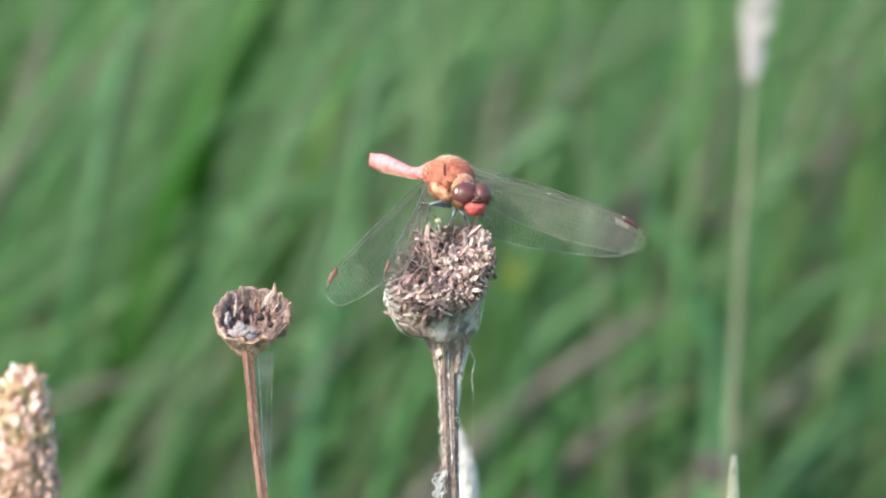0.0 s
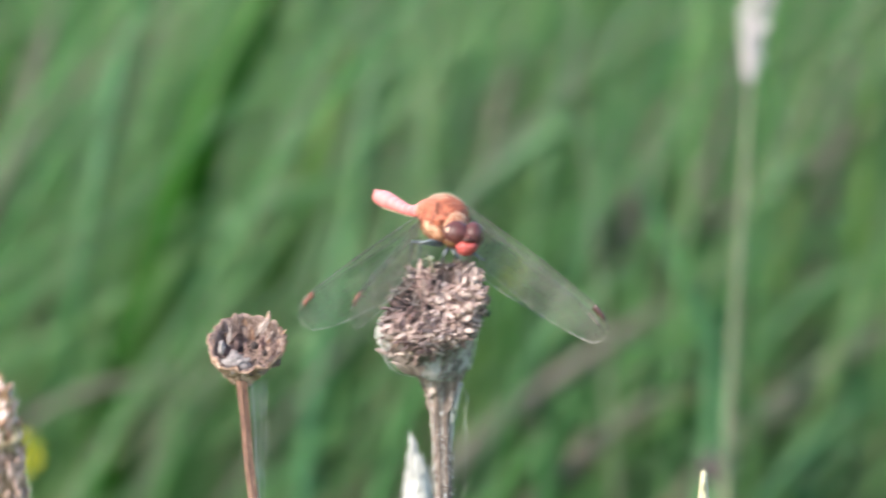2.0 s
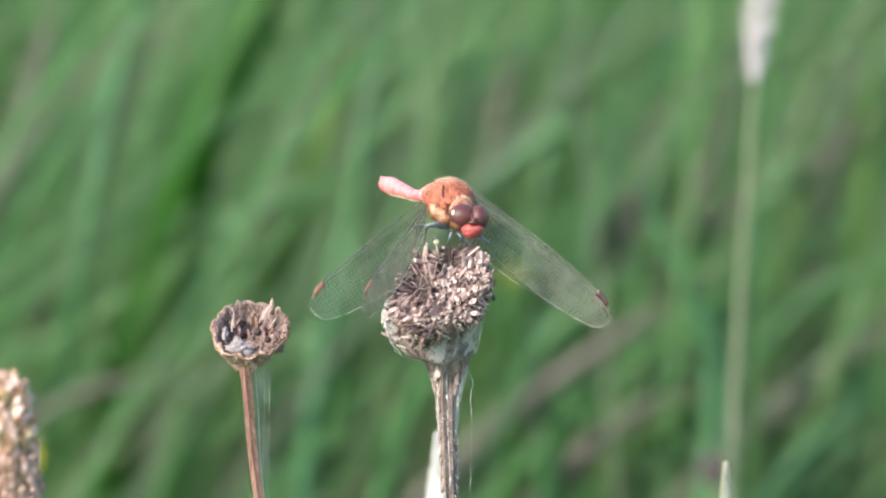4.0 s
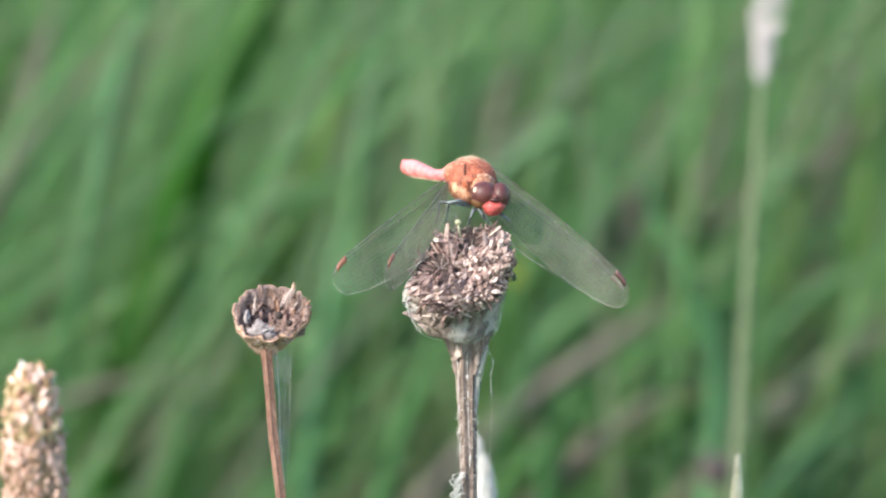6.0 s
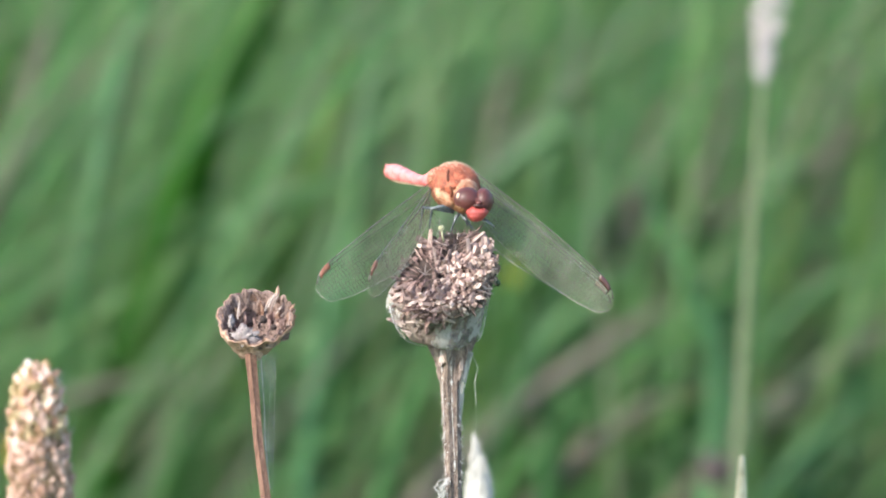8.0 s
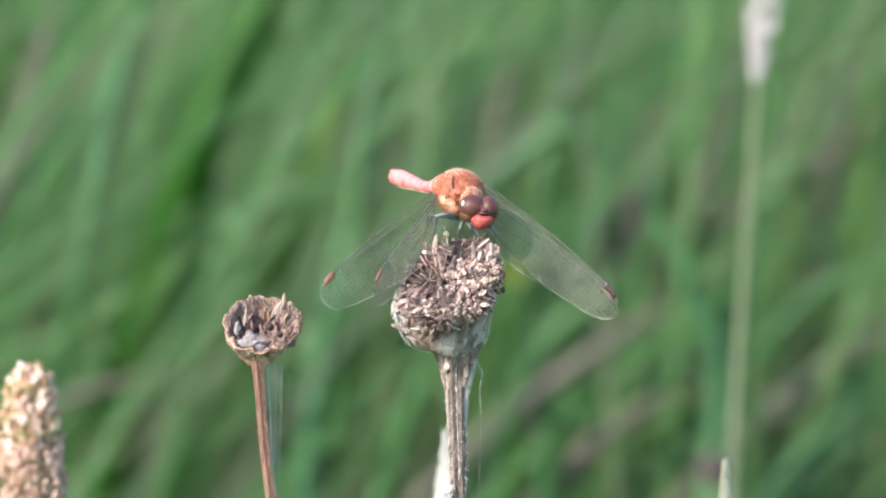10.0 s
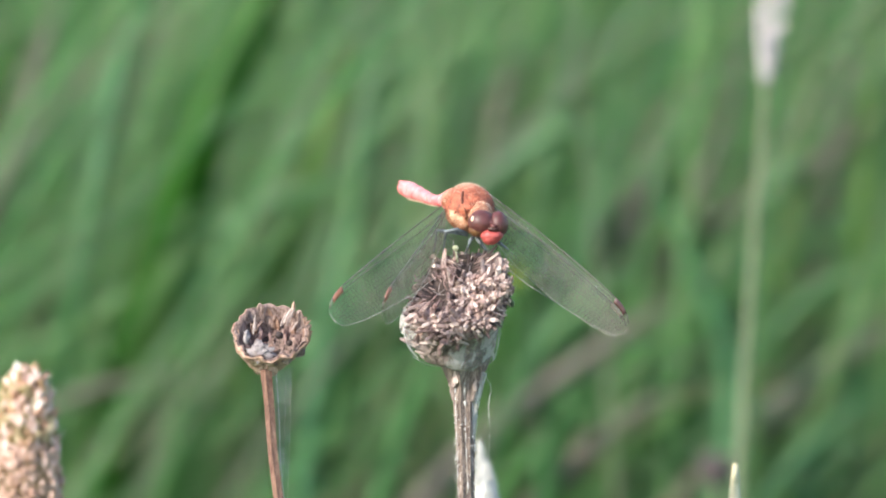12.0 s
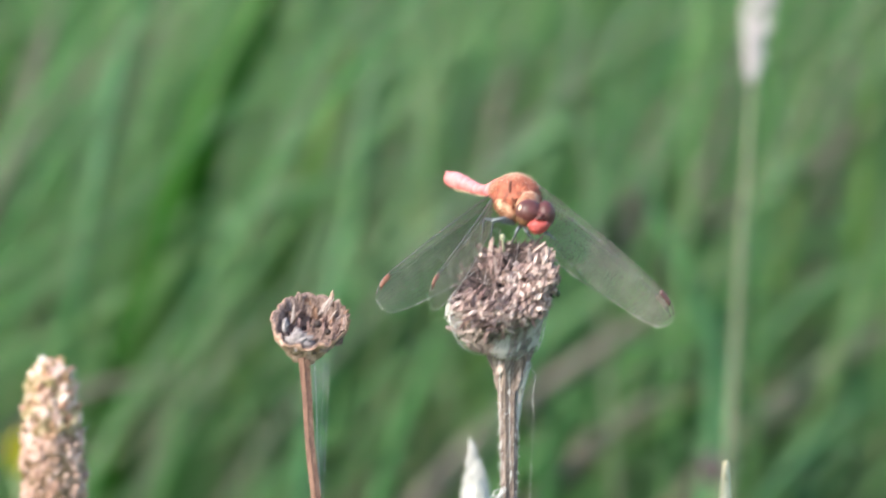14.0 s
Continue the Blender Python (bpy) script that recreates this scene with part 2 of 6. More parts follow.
def smooth_line(points, steps=6):
    """Points along a smooth curve through the given ones, however unevenly they lie."""
    p = [Vector(q) for q in points]
    n = len(p)
    d = [max(1e-9, (p[i + 1] - p[i]).length) for i in range(n - 1)]
    s = [(p[i + 1] - p[i]) / d[i] for i in range(n - 1)]
    v = [s[0]] + [(s[i - 1] * d[i] + s[i] * d[i - 1]) / (d[i - 1] + d[i]) for i in range(1, n - 1)] + [s[-1]]
    out = []
    for i in range(n - 1):
        for k in range(steps):
            t = k / steps
            out.append(p[i] * (2 * t ** 3 - 3 * t * t + 1) + v[i] * d[i] * (t ** 3 - 2 * t * t + t)
                       + p[i + 1] * (3 * t * t - 2 * t ** 3) + v[i + 1] * d[i] * (t ** 3 - t * t))
    out.append(p[-1])
    return out


def crumple(bm, amount, size, seed=0.0):
    """Dents and folds: moves each vertex by smooth noise."""
    for v in bm.verts:
        q = v.co / size + Vector((seed, seed * 2, 0))
        v.co += Vector((noise.noise(q), noise.noise(q + Vector((9, 0, 0))), noise.noise(q + Vector((0, 9, 0))))) * amount
    return bm


def taper(radii, count):
    """Radii spread evenly over count points."""
    return list(np.interp(np.linspace(0, len(radii) - 1, count), range(len(radii)), radii))


def ball(bm, centre, axes, lumps=0.0, seed=0.0, u=20, v=12):
    """A lumpy ellipsoid; axes are its three half-axes as vectors."""
    made = bmesh.ops.create_uvsphere(bm, u_segments=u, v_segments=v, radius=1)["verts"]
    for w in made:
        co = w.co.copy()
        r = 1 + lumps * noise.noise(co * 2.2 + Vector((seed, 0, 0)))
        w.co = Vector(centre) + (axes[0] * co.x + axes[1] * co.y + axes[2] * co.z) * r
    return bm


def basis(axis, hint=(1, 0, 0)):
    z = Vector(axis).normalized()
    x = (Vector(hint) - z * Vector(hint).dot(z)).normalized()
    return Matrix((x, z.cross(x), z)).transposed()


def at(centre, turn):
    return Matrix.Translation(centre) @ turn.to_4x4()


def lathe(bm, centre, turn, profile, sides=32, wobble=0.0, seed=0, start=0.0, sweep=2 * math.pi, close_top=False):
    """A turned form: profile is (radius, height) in metres along the axis."""
    rings = []
    full = sweep > 6.28
    count = sides if full else sides + 1
    for r, h in profile:
        ring = []
        for k in range(count):
            a = start + sweep * k / sides
            w = 1 + wobble * noise.noise(Vector((math.cos(a) * 2, math.sin(a) * 2, h * 250 + seed)))
            ring.append(bm.verts.new(Vector(centre) + turn @ Vector((r * w * math.cos(a), r * w * math.sin(a), h + wobble * r * 0.35 * noise.noise(Vector((math.cos(a) * 3, math.sin(a) * 3, seed + 5.0)))))))
        rings.append(ring)
    for p, q in zip(rings, rings[1:]):
        for k in range(count if full else count - 1):
            bm.faces.new((p[k], p[(k + 1) % count], q[(k + 1) % count], q[k]))
    if close_top:
        bm.faces.new(rings[-1])
    return bm


def spike_mesh(name, length, width, mat, sides=5, bend=0.15, blunt=0.45, flat=1.0):
    """A dry floret: a slightly bent tapering peg along +z."""
    bm = bmesh.new()
    pts = [(bend * length * t * t, 0, length * t) for t in (0, 0.35, 0.75, 1.0)]
    tube(bm, pts, [width * 0.7, width, width * 0.9, width * blunt], sides)
    for v in bm.verts:
        v.co.y *= flat
        v.co.x += width * 0.35 * noise.noise(v.co * 900)
    return as_mesh(name, bm, mat, False)


def floret_mesh(name, length, width, mat, seed, flare=1.0):
    """A shrivelled floret along +z: a flattened, creased tube with a torn hollow end."""
    bm = bmesh.new()
    side = 0.25 * length * noise.noise(Vector((seed, 0, 0)))
    rings = []
    for t, w in ((0, 0.6), (0.4, 0.95), (0.8, 0.9), (1.0, flare), (0.93, flare * 0.55)):
        ring = []
        for k in range(6):
            a = k * math.pi / 3
            q = width * w * (1 + 0.5 * noise.noise(Vector((math.cos(a), math.sin(a), t * 2.2 + seed))))
            ring.append(bm.verts.new((side * t * t + q * math.cos(a), 0.62 * q * math.sin(a), length * t + (0.35 * width * noise.noise(Vector((k * 1.7, seed, 3.0))) if t == 1.0 else 0))))
        rings.append(ring)
    for p, q in zip(rings, rings[1:]):
        for k in range(6):
            bm.faces.new((p[k], p[(k + 1) % 6], q[(k + 1) % 6], q[k]))
    bm.faces.new(rings[-1])
    return as_mesh(name, bm, mat, False)


def scale_mesh(name, length, width, mat, curl=0.3, thick=0.12):
    """A pointed bract along +z, bowed outward along +x, with thickness."""
    bm = bmesh.new()
    rows = []
    for t, w in ((0, 0.7), (0.35, 1.0), (0.7, 0.75), (1.0, 0.12)):
        x = curl * length * t * t
        row = []
        for s, o in ((-1, 0), (0, 0.22), (1, 0)):
            row.append((Vector((x + o * width, s * w * width / 2, t * length)), Vector((x + o * width - thick * width - 0.00006, s * w * width / 2, t * length))))
        rows.append([(bm.verts.new(a), bm.verts.new(b)) for a, b in row])
    for p, q in zip(rows, rows[1:]):
        for k in range(2):
            bm.faces.new((p[k][0], p[k + 1][0], q[k + 1][0], q[k][0]))
            bm.faces.new((p[k + 1][1], p[k][1], q[k][1], q[k + 1][1]))
        bm.faces.new((p[0][1], p[0][0], q[0][0], q[0][1]))
        bm.faces.new((p[2][0], p[2][1], q[2][1], q[2][0]))
    bm.faces.new([rows[-1][k][0] for k in range(3)] + [rows[-1][k][1] for k in (2, 1, 0)])
    return as_mesh(name, bm, mat, False)


def place_piece(name, me, parent, m, label=""):
    ob = new(name, me)
    ob.parent = parent
    ob.matrix_basis = m
    return tagged(ob, label)


def merge(bm, me, m):
    """Adds a copy of a mesh to a bmesh."""
    vs = [bm.verts.new(m @ v.co) for v in me.vertices]
    for p in me.polygons:
        bm.faces.new([vs[i] for i in p.vertices])


def loft(bm, rings, sides=36, wobble=0.0, seed=0.0, grow=0.0, cap=False):
    """A skin over rings of (centre, axis, radius)."""
    made = []
    for j, (c, axis, r) in enumerate(rings):
        turn = basis(axis)
        ring = []
        for k in range(sides):
            a = 2 * math.pi * k / sides
            q = (r + grow) * (1 + wobble * noise.noise(Vector((math.cos(a) * 2.2, math.sin(a) * 2.2, j * 0.45 + seed))))
            ring.append(bm.verts.new(Vector(c) + turn @ Vector((q * math.cos(a), q * math.sin(a), 0))))
        made.append(ring)
    for p, q in zip(made, made[1:]):
        for k in range(sides):
            bm.faces.new((p[k], p[(k + 1) % sides], q[(k + 1) % sides], q[k]))
    if cap:
        bm.faces.new(made[-1])
    return bm


# ---- ground ----
def build_ground():
    bm = bmesh.new()
    edges = [-900, -120, -20, -6, -3, -1.5, -0.7, 0, 0.7, 1.5, 3, 6, 20, 120, 900]
    grid = [[bm.verts.new((x, y + 2, 0.02 * noise.noise(Vector((x * 0.9, y * 0.9, 0))) - 0.02)) for x in edges] for y in edges]
    for a, b in zip(grid, grid[1:]):
        for k in range(len(edges) - 1):
            bm.faces.new((a[k], a[k + 1], b[k + 1], b[k]))
    m, n, l, b = material("meadow_soil", 0.95)
    far = ramp(n, l, grain(n, l, 0.6, 6), [(0.3, (0.035, 0.085, 0.025)), (0.55, (0.06, 0.115, 0.04)), (0.75, (0.11, 0.11, 0.06))])
    near = ramp(n, l, grain(n, l, 0.015, 5), [(0.3, (0.035, 0.05, 0.022)), (0.7, (0.11, 0.12, 0.06))])
    l.new(mix(n, l, 0.4, far, near), b.inputs["Base Color"])
    relief(n, l, b, grain(n, l, 0.03, 5), 0.8, 0.02)
    ob = new("ground", as_mesh("ground", bm, m))
    tagged(ob, "dark meadow soil under matted grass litter", "ground", kind="structure")


# ---- meadow grass ----
def grass_field(name, label, count, xs, ys, heights, widths, lean, segs, seed, keep=None, bunch=False, mat=GRASS):
    """Bent blades with a folded midrib; lean is the mean sideways fall and its spread. bunch: xs is a centre and a spread."""
    g = np.random.default_rng(seed)
    x = g.normal(xs[0], xs[1], count) if bunch else g.uniform(*xs, count)
    y = g.uniform(*ys, count)
    if ys[0] < 0:
        y = y + g.normal(0, 0.25, count)
    if keep is not None:
        ok = keep(x, y)
        x, y = x[ok], y[ok]
    n = len(x)
    h = g.uniform(*heights, n)
    w = g.uniform(*widths, n)
    fall = np.clip(g.normal(lean[0], lean[1], n), -0.9, 1.1)
    back = g.normal(0.0, 0.25, n)
    face = g.uniform(0, math.pi, n)
    kink = g.uniform(1.2, 2.6, n)
    verts = np.zeros((n, segs + 1, 3, 3), dtype=np.float64)
    for i in range(segs + 1):
        t = i / segs
        cx = x + h * fall * t ** kink
        cy = y + h * back * t ** kink
        cz = h * t * np.sqrt(np.clip(1 - 0.45 * (fall ** 2 + back ** 2) * t, 0.15, 1))
        half = w * (1 - t ** 2.2) * 0.5 * (0.55 + 0.45 * min(1.0, t * 4))
        px, py = np.cos(face), np.sin(face)
        for k, s in enumerate((-1, 0, 1)):
            verts[:, i, k, 0] = cx + px * half * s + (py * half * 0.35 if s == 0 else 0)
            verts[:, i, k, 1] = cy + py * half * s - (px * half * 0.35 if s == 0 else 0)
            verts[:, i, k, 2] = cz - 0.02
    base = (np.arange(n) * (segs + 1) * 3)[:, None]
    quad = []
    for i in range(segs):
        for k in range(2):
            a = i * 3 + k
            quad.append((a, a + 1, a + 4, a + 3))
    faces = (base[:, :, None] + np.array(quad)[None, :, :]).reshape(-1, 4)
    me = bpy.data.meshes.new(name)
    me.vertices.add(n * (segs + 1) * 3)
    me.vertices.foreach_set("co", verts.reshape(-1))
    me.loops.add(faces.size)
    me.loops.foreach_set("vertex_index", faces.reshape(-1).astype(np.int32))
    me.polygons.add(len(faces))
    me.polygons.foreach_set("loop_start", np.arange(0, faces.size, 4, dtype=np.int32))
    me.polygons.foreach_set("use_smooth", np.ones(len(faces), dtype=bool))
    me.update(calc_edges=True)
    me.materials.append(mat)
    tagged(new(name, me), label, "grass", kind="stuff")


def thinning(x, y):
    """Where the wide grass stands: round the flowers' clearing, thinning out with distance."""
    chance = np.abs(np.sin(x * 12.9898 + y * 78.233) * 43758.5453) % 1
    far = np.hypot(x, y - 2.5)
    clear = (np.abs(x) < 0.26 + 0.6 * chance) & (y > -0.4) & (y < 2.7 + 0.6 * chance)
    return (chance > (far - 3.5) / 3.5) & ~clear


def build_meadow():
    grass_field("meadow_grass", "dense tall green meadow grass leaning in the wind", 26000, (0.03, 0.28), (2.12, 4.3), (0.18, 0.58),
                (0.0018, 0.0048), (0.38, 0.5), 7, 13, bunch=True)
    grass_field("thin_grass", "sparse thin green grass before the dense stand", 2500, (0.03, 0.28), (1.97, 2.35), (0.26, 0.54),
                (0.0014, 0.0036), (0.34, 0.36), 7, 31, bunch=True)
    grass_field("bent_grass", "thin pale bent grass crossing the dense stand", 2800, (-0.1, 0.32), (1.98, 2.6), (0.26, 0.66),
                (0.0014, 0.0034), (0.85, 0.5), 7, 44, bunch=True)
    grass_field("low_grass", "short soft green grass low in the stand", 6500, (0.03, 0.26), (1.95, 2.7), (0.15, 0.30),
                (0.0018, 0.0046), (0.2, 0.5), 5, 53, bunch=True)
    grass_field("withered_grass", "withered grey-mauve grass low in the stand", 1500, (0.03, 0.2), (1.94, 2.4), (0.17, 0.31),
                (0.0016, 0.0042), (0.5, 0.6), 6, 61, bunch=True, mat=DRY_GRASS)
    grass_field("grass_litter", "pale green and straw litter between the grass", 16000, (0.0, 0.4), (2.1, 4.3), (0.05, 0.16),
                (0.004, 0.009), (0.1, 0.5), 3, 17, bunch=True)
    grass_field("undergrowth", "short matted green and straw grass below the stems", 15000, (0.0, 0.6), (-0.5, 2.1), (0.10, 0.26),
                (0.003, 0.006), (0.15, 0.3), 4, 4, bunch=True)
    grass_field("surrounding_grass", "wide green meadow grass round the flowers", 70000, (-6.5, 6.5), (-4.5, 10.0), (0.2, 0.5),
                (0.005, 0.010), (0.3, 0.28), 4, 5, thinning)


def grass_blade(mat, label, width, points, fold=0.3, group="sedge blades in the meadow"):
    """One broad blade whose midrib runs through points given in millimetres about the flower head; it goes on down into the ground."""
    line = [spot(*p) for p in points]
    low = line[0]
    down = (line[0] - line[1]).normalized()
    slope = down.xy * (low.z / max(0.25, -down.z)) if down.z < 0 else Vector((0, 0))
    if slope.length > 0.25:
        slope = slope.normalized() * 0.25
    root = Vector((low.x + slope.x * 0.7, low.y + slope.y * 0.7, -0.02))
    if points[0][1] > -14:
        root.y += 0.6
    line = smooth_line([root, low.lerp(root, 0.5) + Vector((0, 0, 0.01))] + line, 5)
    n = len(line)
    # a broad grass blade; sedge is only its object and category name
    ob = thing("sedge", root, label, "sedge", group)
    bm = bmesh.new()
    rows = []
    for i, p in enumerate(line):
        t = i / (n - 1)
        d = (line[min(i + 1, n - 1)] - line[max(i - 1, 0)]).normalized()
        side = d.cross(AXES[2]).normalized()
        out = side.cross(d)
        half = width * MM * 0.5 * min(1.0, 0.5 + t * 2) * max(0.04, (1 - max(0.0, (t - 0.45) / 0.55) ** 1.7))
        p = p - root
        rows.append([bm.verts.new(p - side * half), bm.verts.new(p + out * half * fold), bm.verts.new(p + side * half),
                     bm.verts.new(p + out * (half * fold - 0.0003))])
    for a, b in zip(rows, rows[1:]):
        bm.faces.new((a[0], a[1], b[1], b[0]))
        bm.faces.new((a[1], a[2], b[2], b[1]))
        bm.faces.new((a[3], a[0], b[0], b[3]))
        bm.faces.new((a[2], a[3], b[3], b[2]))
    part("leaf", bm, mat, ob)
    bm = bmesh.new()
    tube(bm, [p - root + AXES[2] * -0.0002 for p in line[:-2]], taper([0.5 * MM, 0.35 * MM, 0.12 * MM], n - 2), 5)
    part("midrib", bm, mat, ob)
    return ob


def build_blades():
    deep = "broad deep green grass blade in the meadow"
    green = "fresh green grass blade leaning in the meadow"
    teal = "blue-green grass blade bent by the wind"
    pale = "pale sunlit green grass blade in the meadow"
    lime = "yellow-green sunlit grass blade in the meadow"
    mauve = "withered mauve-grey grass blade among green ones"
    dead = "dry straw-coloured dead grass blade among green ones"
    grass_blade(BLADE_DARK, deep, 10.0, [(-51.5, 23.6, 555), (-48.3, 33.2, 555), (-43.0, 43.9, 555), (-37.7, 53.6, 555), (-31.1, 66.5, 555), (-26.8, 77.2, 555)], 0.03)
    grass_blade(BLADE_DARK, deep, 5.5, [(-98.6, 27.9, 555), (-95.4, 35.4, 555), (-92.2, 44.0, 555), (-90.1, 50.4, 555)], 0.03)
    grass_blade(BLADE_PALE, pale, 3.0, [(-17.6, 18.0, 540), (-16.6, 29.0, 540), (-13.2, 37.6, 540), (-6.0, 40.5, 540), (3.0, 41.0, 540)])
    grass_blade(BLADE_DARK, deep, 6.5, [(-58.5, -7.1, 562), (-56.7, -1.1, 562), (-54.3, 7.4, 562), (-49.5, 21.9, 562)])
    grass_blade(BLADE_TEAL, teal, 4.8, [(-30.1, -55.4, 558), (-27.0, -28.9, 558), (-22.2, -4.7, 558), (-16.8, 17.0, 558), (-14.4, 33.9, 558), (-13.8, 46.0, 558)])
    grass_blade(BLADE_TEAL, teal, 2.5, [(-41.1, -62.6, 597), (-32.5, -25.7, 597), (-27.6, -7.3, 597), (-22.6, 11.2, 597), (-17.7, 23.5, 597)])
    swaying = grass_blade(BLADE_TEAL, teal, 5.3, [(56.9, -55.4, 558), (59.3, -33.7, 558), (58.7, -21.6, 558), (52.0, -5.9, 558), (45.4, 9.8, 558), (40.6, 20.6, 558)])
    grass_blade(BLADE_TEAL, teal, 2.2, [(57.3, -56.5, 597), (56.7, -39.2, 597), (57.9, -24.5, 597), (60.4, -14.6, 597)])
    grass_blade(BLADE_GREEN, green, 4.3, [(-16.0, -60.7, 534), (-10.6, -45.2, 534), (-5.3, -29.7, 534), (-1.1, -19.0, 534), (1.9, -11.8, 534)])
    grass_blade(BLADE_PALE, pale, 3.8, [(72.6, 2.6, 648), (76.4, 22.8, 648), (80.1, 44.2, 648), (82.7, 65.6, 648)])
    grass_blade(BLADE_DEAD, dead, 2.2, [(-3.1, -44.4, 668), (8.4, -35.5, 668), (24.9, -25.3, 668), (42.7, -15.1, 668), (58.0, -5.0, 668)])
    grass_blade(BLADE_DEAD, dead, 1.7, [(-76.1, -35.2, 648), (-69.8, -15.0, 648), (-63.5, 2.6, 648), (-57.2, 17.8, 648)])
    grass_blade(BLADE_PALE, pale, 3.2, [(-104.3, -12.2, 607), (-96.9, -6.1, 607), (-87.0, 1.4, 607), (-78.4, 8.8, 607)])
    grass_blade(BLADE_PALE, pale, 2.0, [(-104.3, -30.8, 607), (-94.4, -23.4, 607), (-83.3, -17.2, 607), (-72.2, -7.3, 607)])
    grass_blade(BLADE_GREEN, green, 3.1, [(-83.7, 2.6, 648), (-71.1, 7.7, 648), (-54.7, 12.1, 648), (-38.3, 14.0, 648)])
    grass_blade(BLADE_TEAL, teal, 3.7, [(-83.6, 5.2, 678), (-78.5, 28.2, 678), (-72.7, 48.7, 678), (-68.2, 66.6, 678)])
    grass_blade(BLADE_PALE, pale, 3.6, [(32.7, -3.7, 678), (35.3, 18.0, 678), (37.8, 38.5, 678), (40.4, 51.2, 678)])
    grass_blade(BLADE_GREEN, green, 2.8, [(62.5, -27.6, 648), (75.1, -21.3, 648), (87.7, -15.0, 648), (102.8, -8.7, 648)])
    grass_blade(BLADE_LIME, lime, 4.4, [(-26.0, 22.0, 566), (-23.0, 31.0, 566), (-21.0, 41.0, 566), (-21.5, 48.0, 566)])
    grass_blade(BLADE_GREEN, green, 2.9, [(-15.9, 25.8, 689), (-10.8, 38.6, 689), (-3.1, 51.5, 689), (4.6, 66.9, 689)])
    grass_blade(BLADE_GREEN, green, 2.9, [(-3.1, 14.3, 689), (0.8, 28.4, 689), (8.5, 43.8, 689), (14.9, 61.8, 689)])
    grass_blade(BLADE_DEAD, dead, 2.7, [(8.6, 14.4, 709), (12.4, 26.0, 709), (15.7, 39.0, 709), (16.3, 49.4, 709)])
    grass_blade(BLADE_GREEN, green, 2.6, [(53.4, 11.7, 689), (57.3, 28.4, 689), (65.0, 45.1, 689), (70.1, 64.3, 689)])
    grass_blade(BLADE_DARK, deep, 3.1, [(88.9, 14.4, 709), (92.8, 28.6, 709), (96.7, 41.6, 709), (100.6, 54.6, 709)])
    grass_blade(BLADE_PALE, pale, 2.9, [(94.5, 15.5, 689), (97.1, 30.9, 689), (99.6, 48.9, 689), (102.2, 64.3, 689)])
    grass_blade(BLADE_GREEN, green, 1.6, [(-91.2, -55.3, 648), (-82.4, -37.7, 648), (-73.6, -25.1, 648), (-66.0, -15.0, 648)])
    grass_blade(BLADE_TEAL, teal, 2.9, [(-97.6, 14.2, 678), (-90.0, 28.2, 678), (-83.6, 41.0, 678), (-74.6, 60.2, 678)])
    grass_blade(BLADE_DEAD, dead, 1.6, [(-96.4, 30.8, 678), (-92.5, 42.3, 678), (-88.7, 52.5, 678), (-86.1, 64.0, 678)])
    grass_blade(BLADE_GREEN, green, 2.5, [(21.9, -57.0, 617), (24.3, -39.6, 617), (20.6, -24.7, 617), (14.4, -12.3, 617)])
    grass_blade(BLADE_TEAL, teal, 2.5, [(76.0, -57.6, 638), (79.8, -42.5, 638), (86.0, -30.0, 638), (97.3, -19.9, 638)])
    grass_blade(BLADE_GREEN, green, 2.3, [(37.3, -57.8, 648), (43.6, -45.2, 648), (53.7, -36.4, 648)])
    grass_blade(BLADE_DEAD, dead, 2.9, [(35.4, -35.8, 689), (44.4, -32.0, 689), (56.0, -29.4, 689)])
    grass_blade(BLADE_TEAL, teal, 2.5, [(-38.3, -57.8, 648), (-43.3, -40.2, 648), (-44.6, -20.0, 648), (-43.3, -4.9, 648)])
    grass_blade(BLADE_MAUVE, mauve, 1.4, [(-71.6, 28.8, 626), (-67.2, 40.0, 626), (-62.9, 50.0, 626), (-60.4, 60.0, 626)])
    grass_blade(BLADE_MAUVE, mauve, 2.5, [(9.4, 13.8, 612), (13.1, 28.6, 612), (16.2, 39.8, 612), (18.1, 49.7, 612)])
    grass_blade(BLADE_MAUVE, mauve, 2.7, [(41.8, 13.8, 622), (45.6, 23.8, 622), (50.6, 32.5, 622), (58.0, 41.2, 622)])
    grass_blade(BLADE_MAUVE, mauve, 2.7, [(76.7, 16.3, 622), (85.4, 21.3, 622), (92.9, 26.3, 622), (101.6, 31.3, 622)])
    grass_blade(BLADE_MAUVE, mauve, 2.7, [(31.4, -35.5, 592), (41.2, -29.3, 592), (52.3, -24.4, 592), (62.1, -20.7, 592)])
    grass_blade(BLADE_MAUVE, mauve, 2.5, [(6.9, -56.9, 612), (11.9, -45.7, 612), (18.1, -37.0, 612)])
    grass_blade(BLADE_MAUVE, mauve, 1.8, [(-73.6, -39.5, 612), (-68.6, -29.6, 612), (-61.2, -19.7, 612), (-56.3, -12.3, 612)])
    grass_blade(BLADE_PALE, pale, 4.1, [(-49.0, 2.5, 566), (-36.9, 9.8, 566), (-27.2, 13.5, 566), (-17.5, 15.9, 566)])
    grass_blade(BLADE_GREEN, green, 5.7, [(-54.0, -9.6, 571), (-52.7, 5.0, 571), (-49.7, 19.6, 571), (-46.7, 29.3, 571)])
    grass_blade(BLADE_DEAD, dead, 2.8, [(19.1, -53.9, 592), (33.9, -45.3, 592), (48.6, -35.5, 592), (58.4, -30.6, 592)])
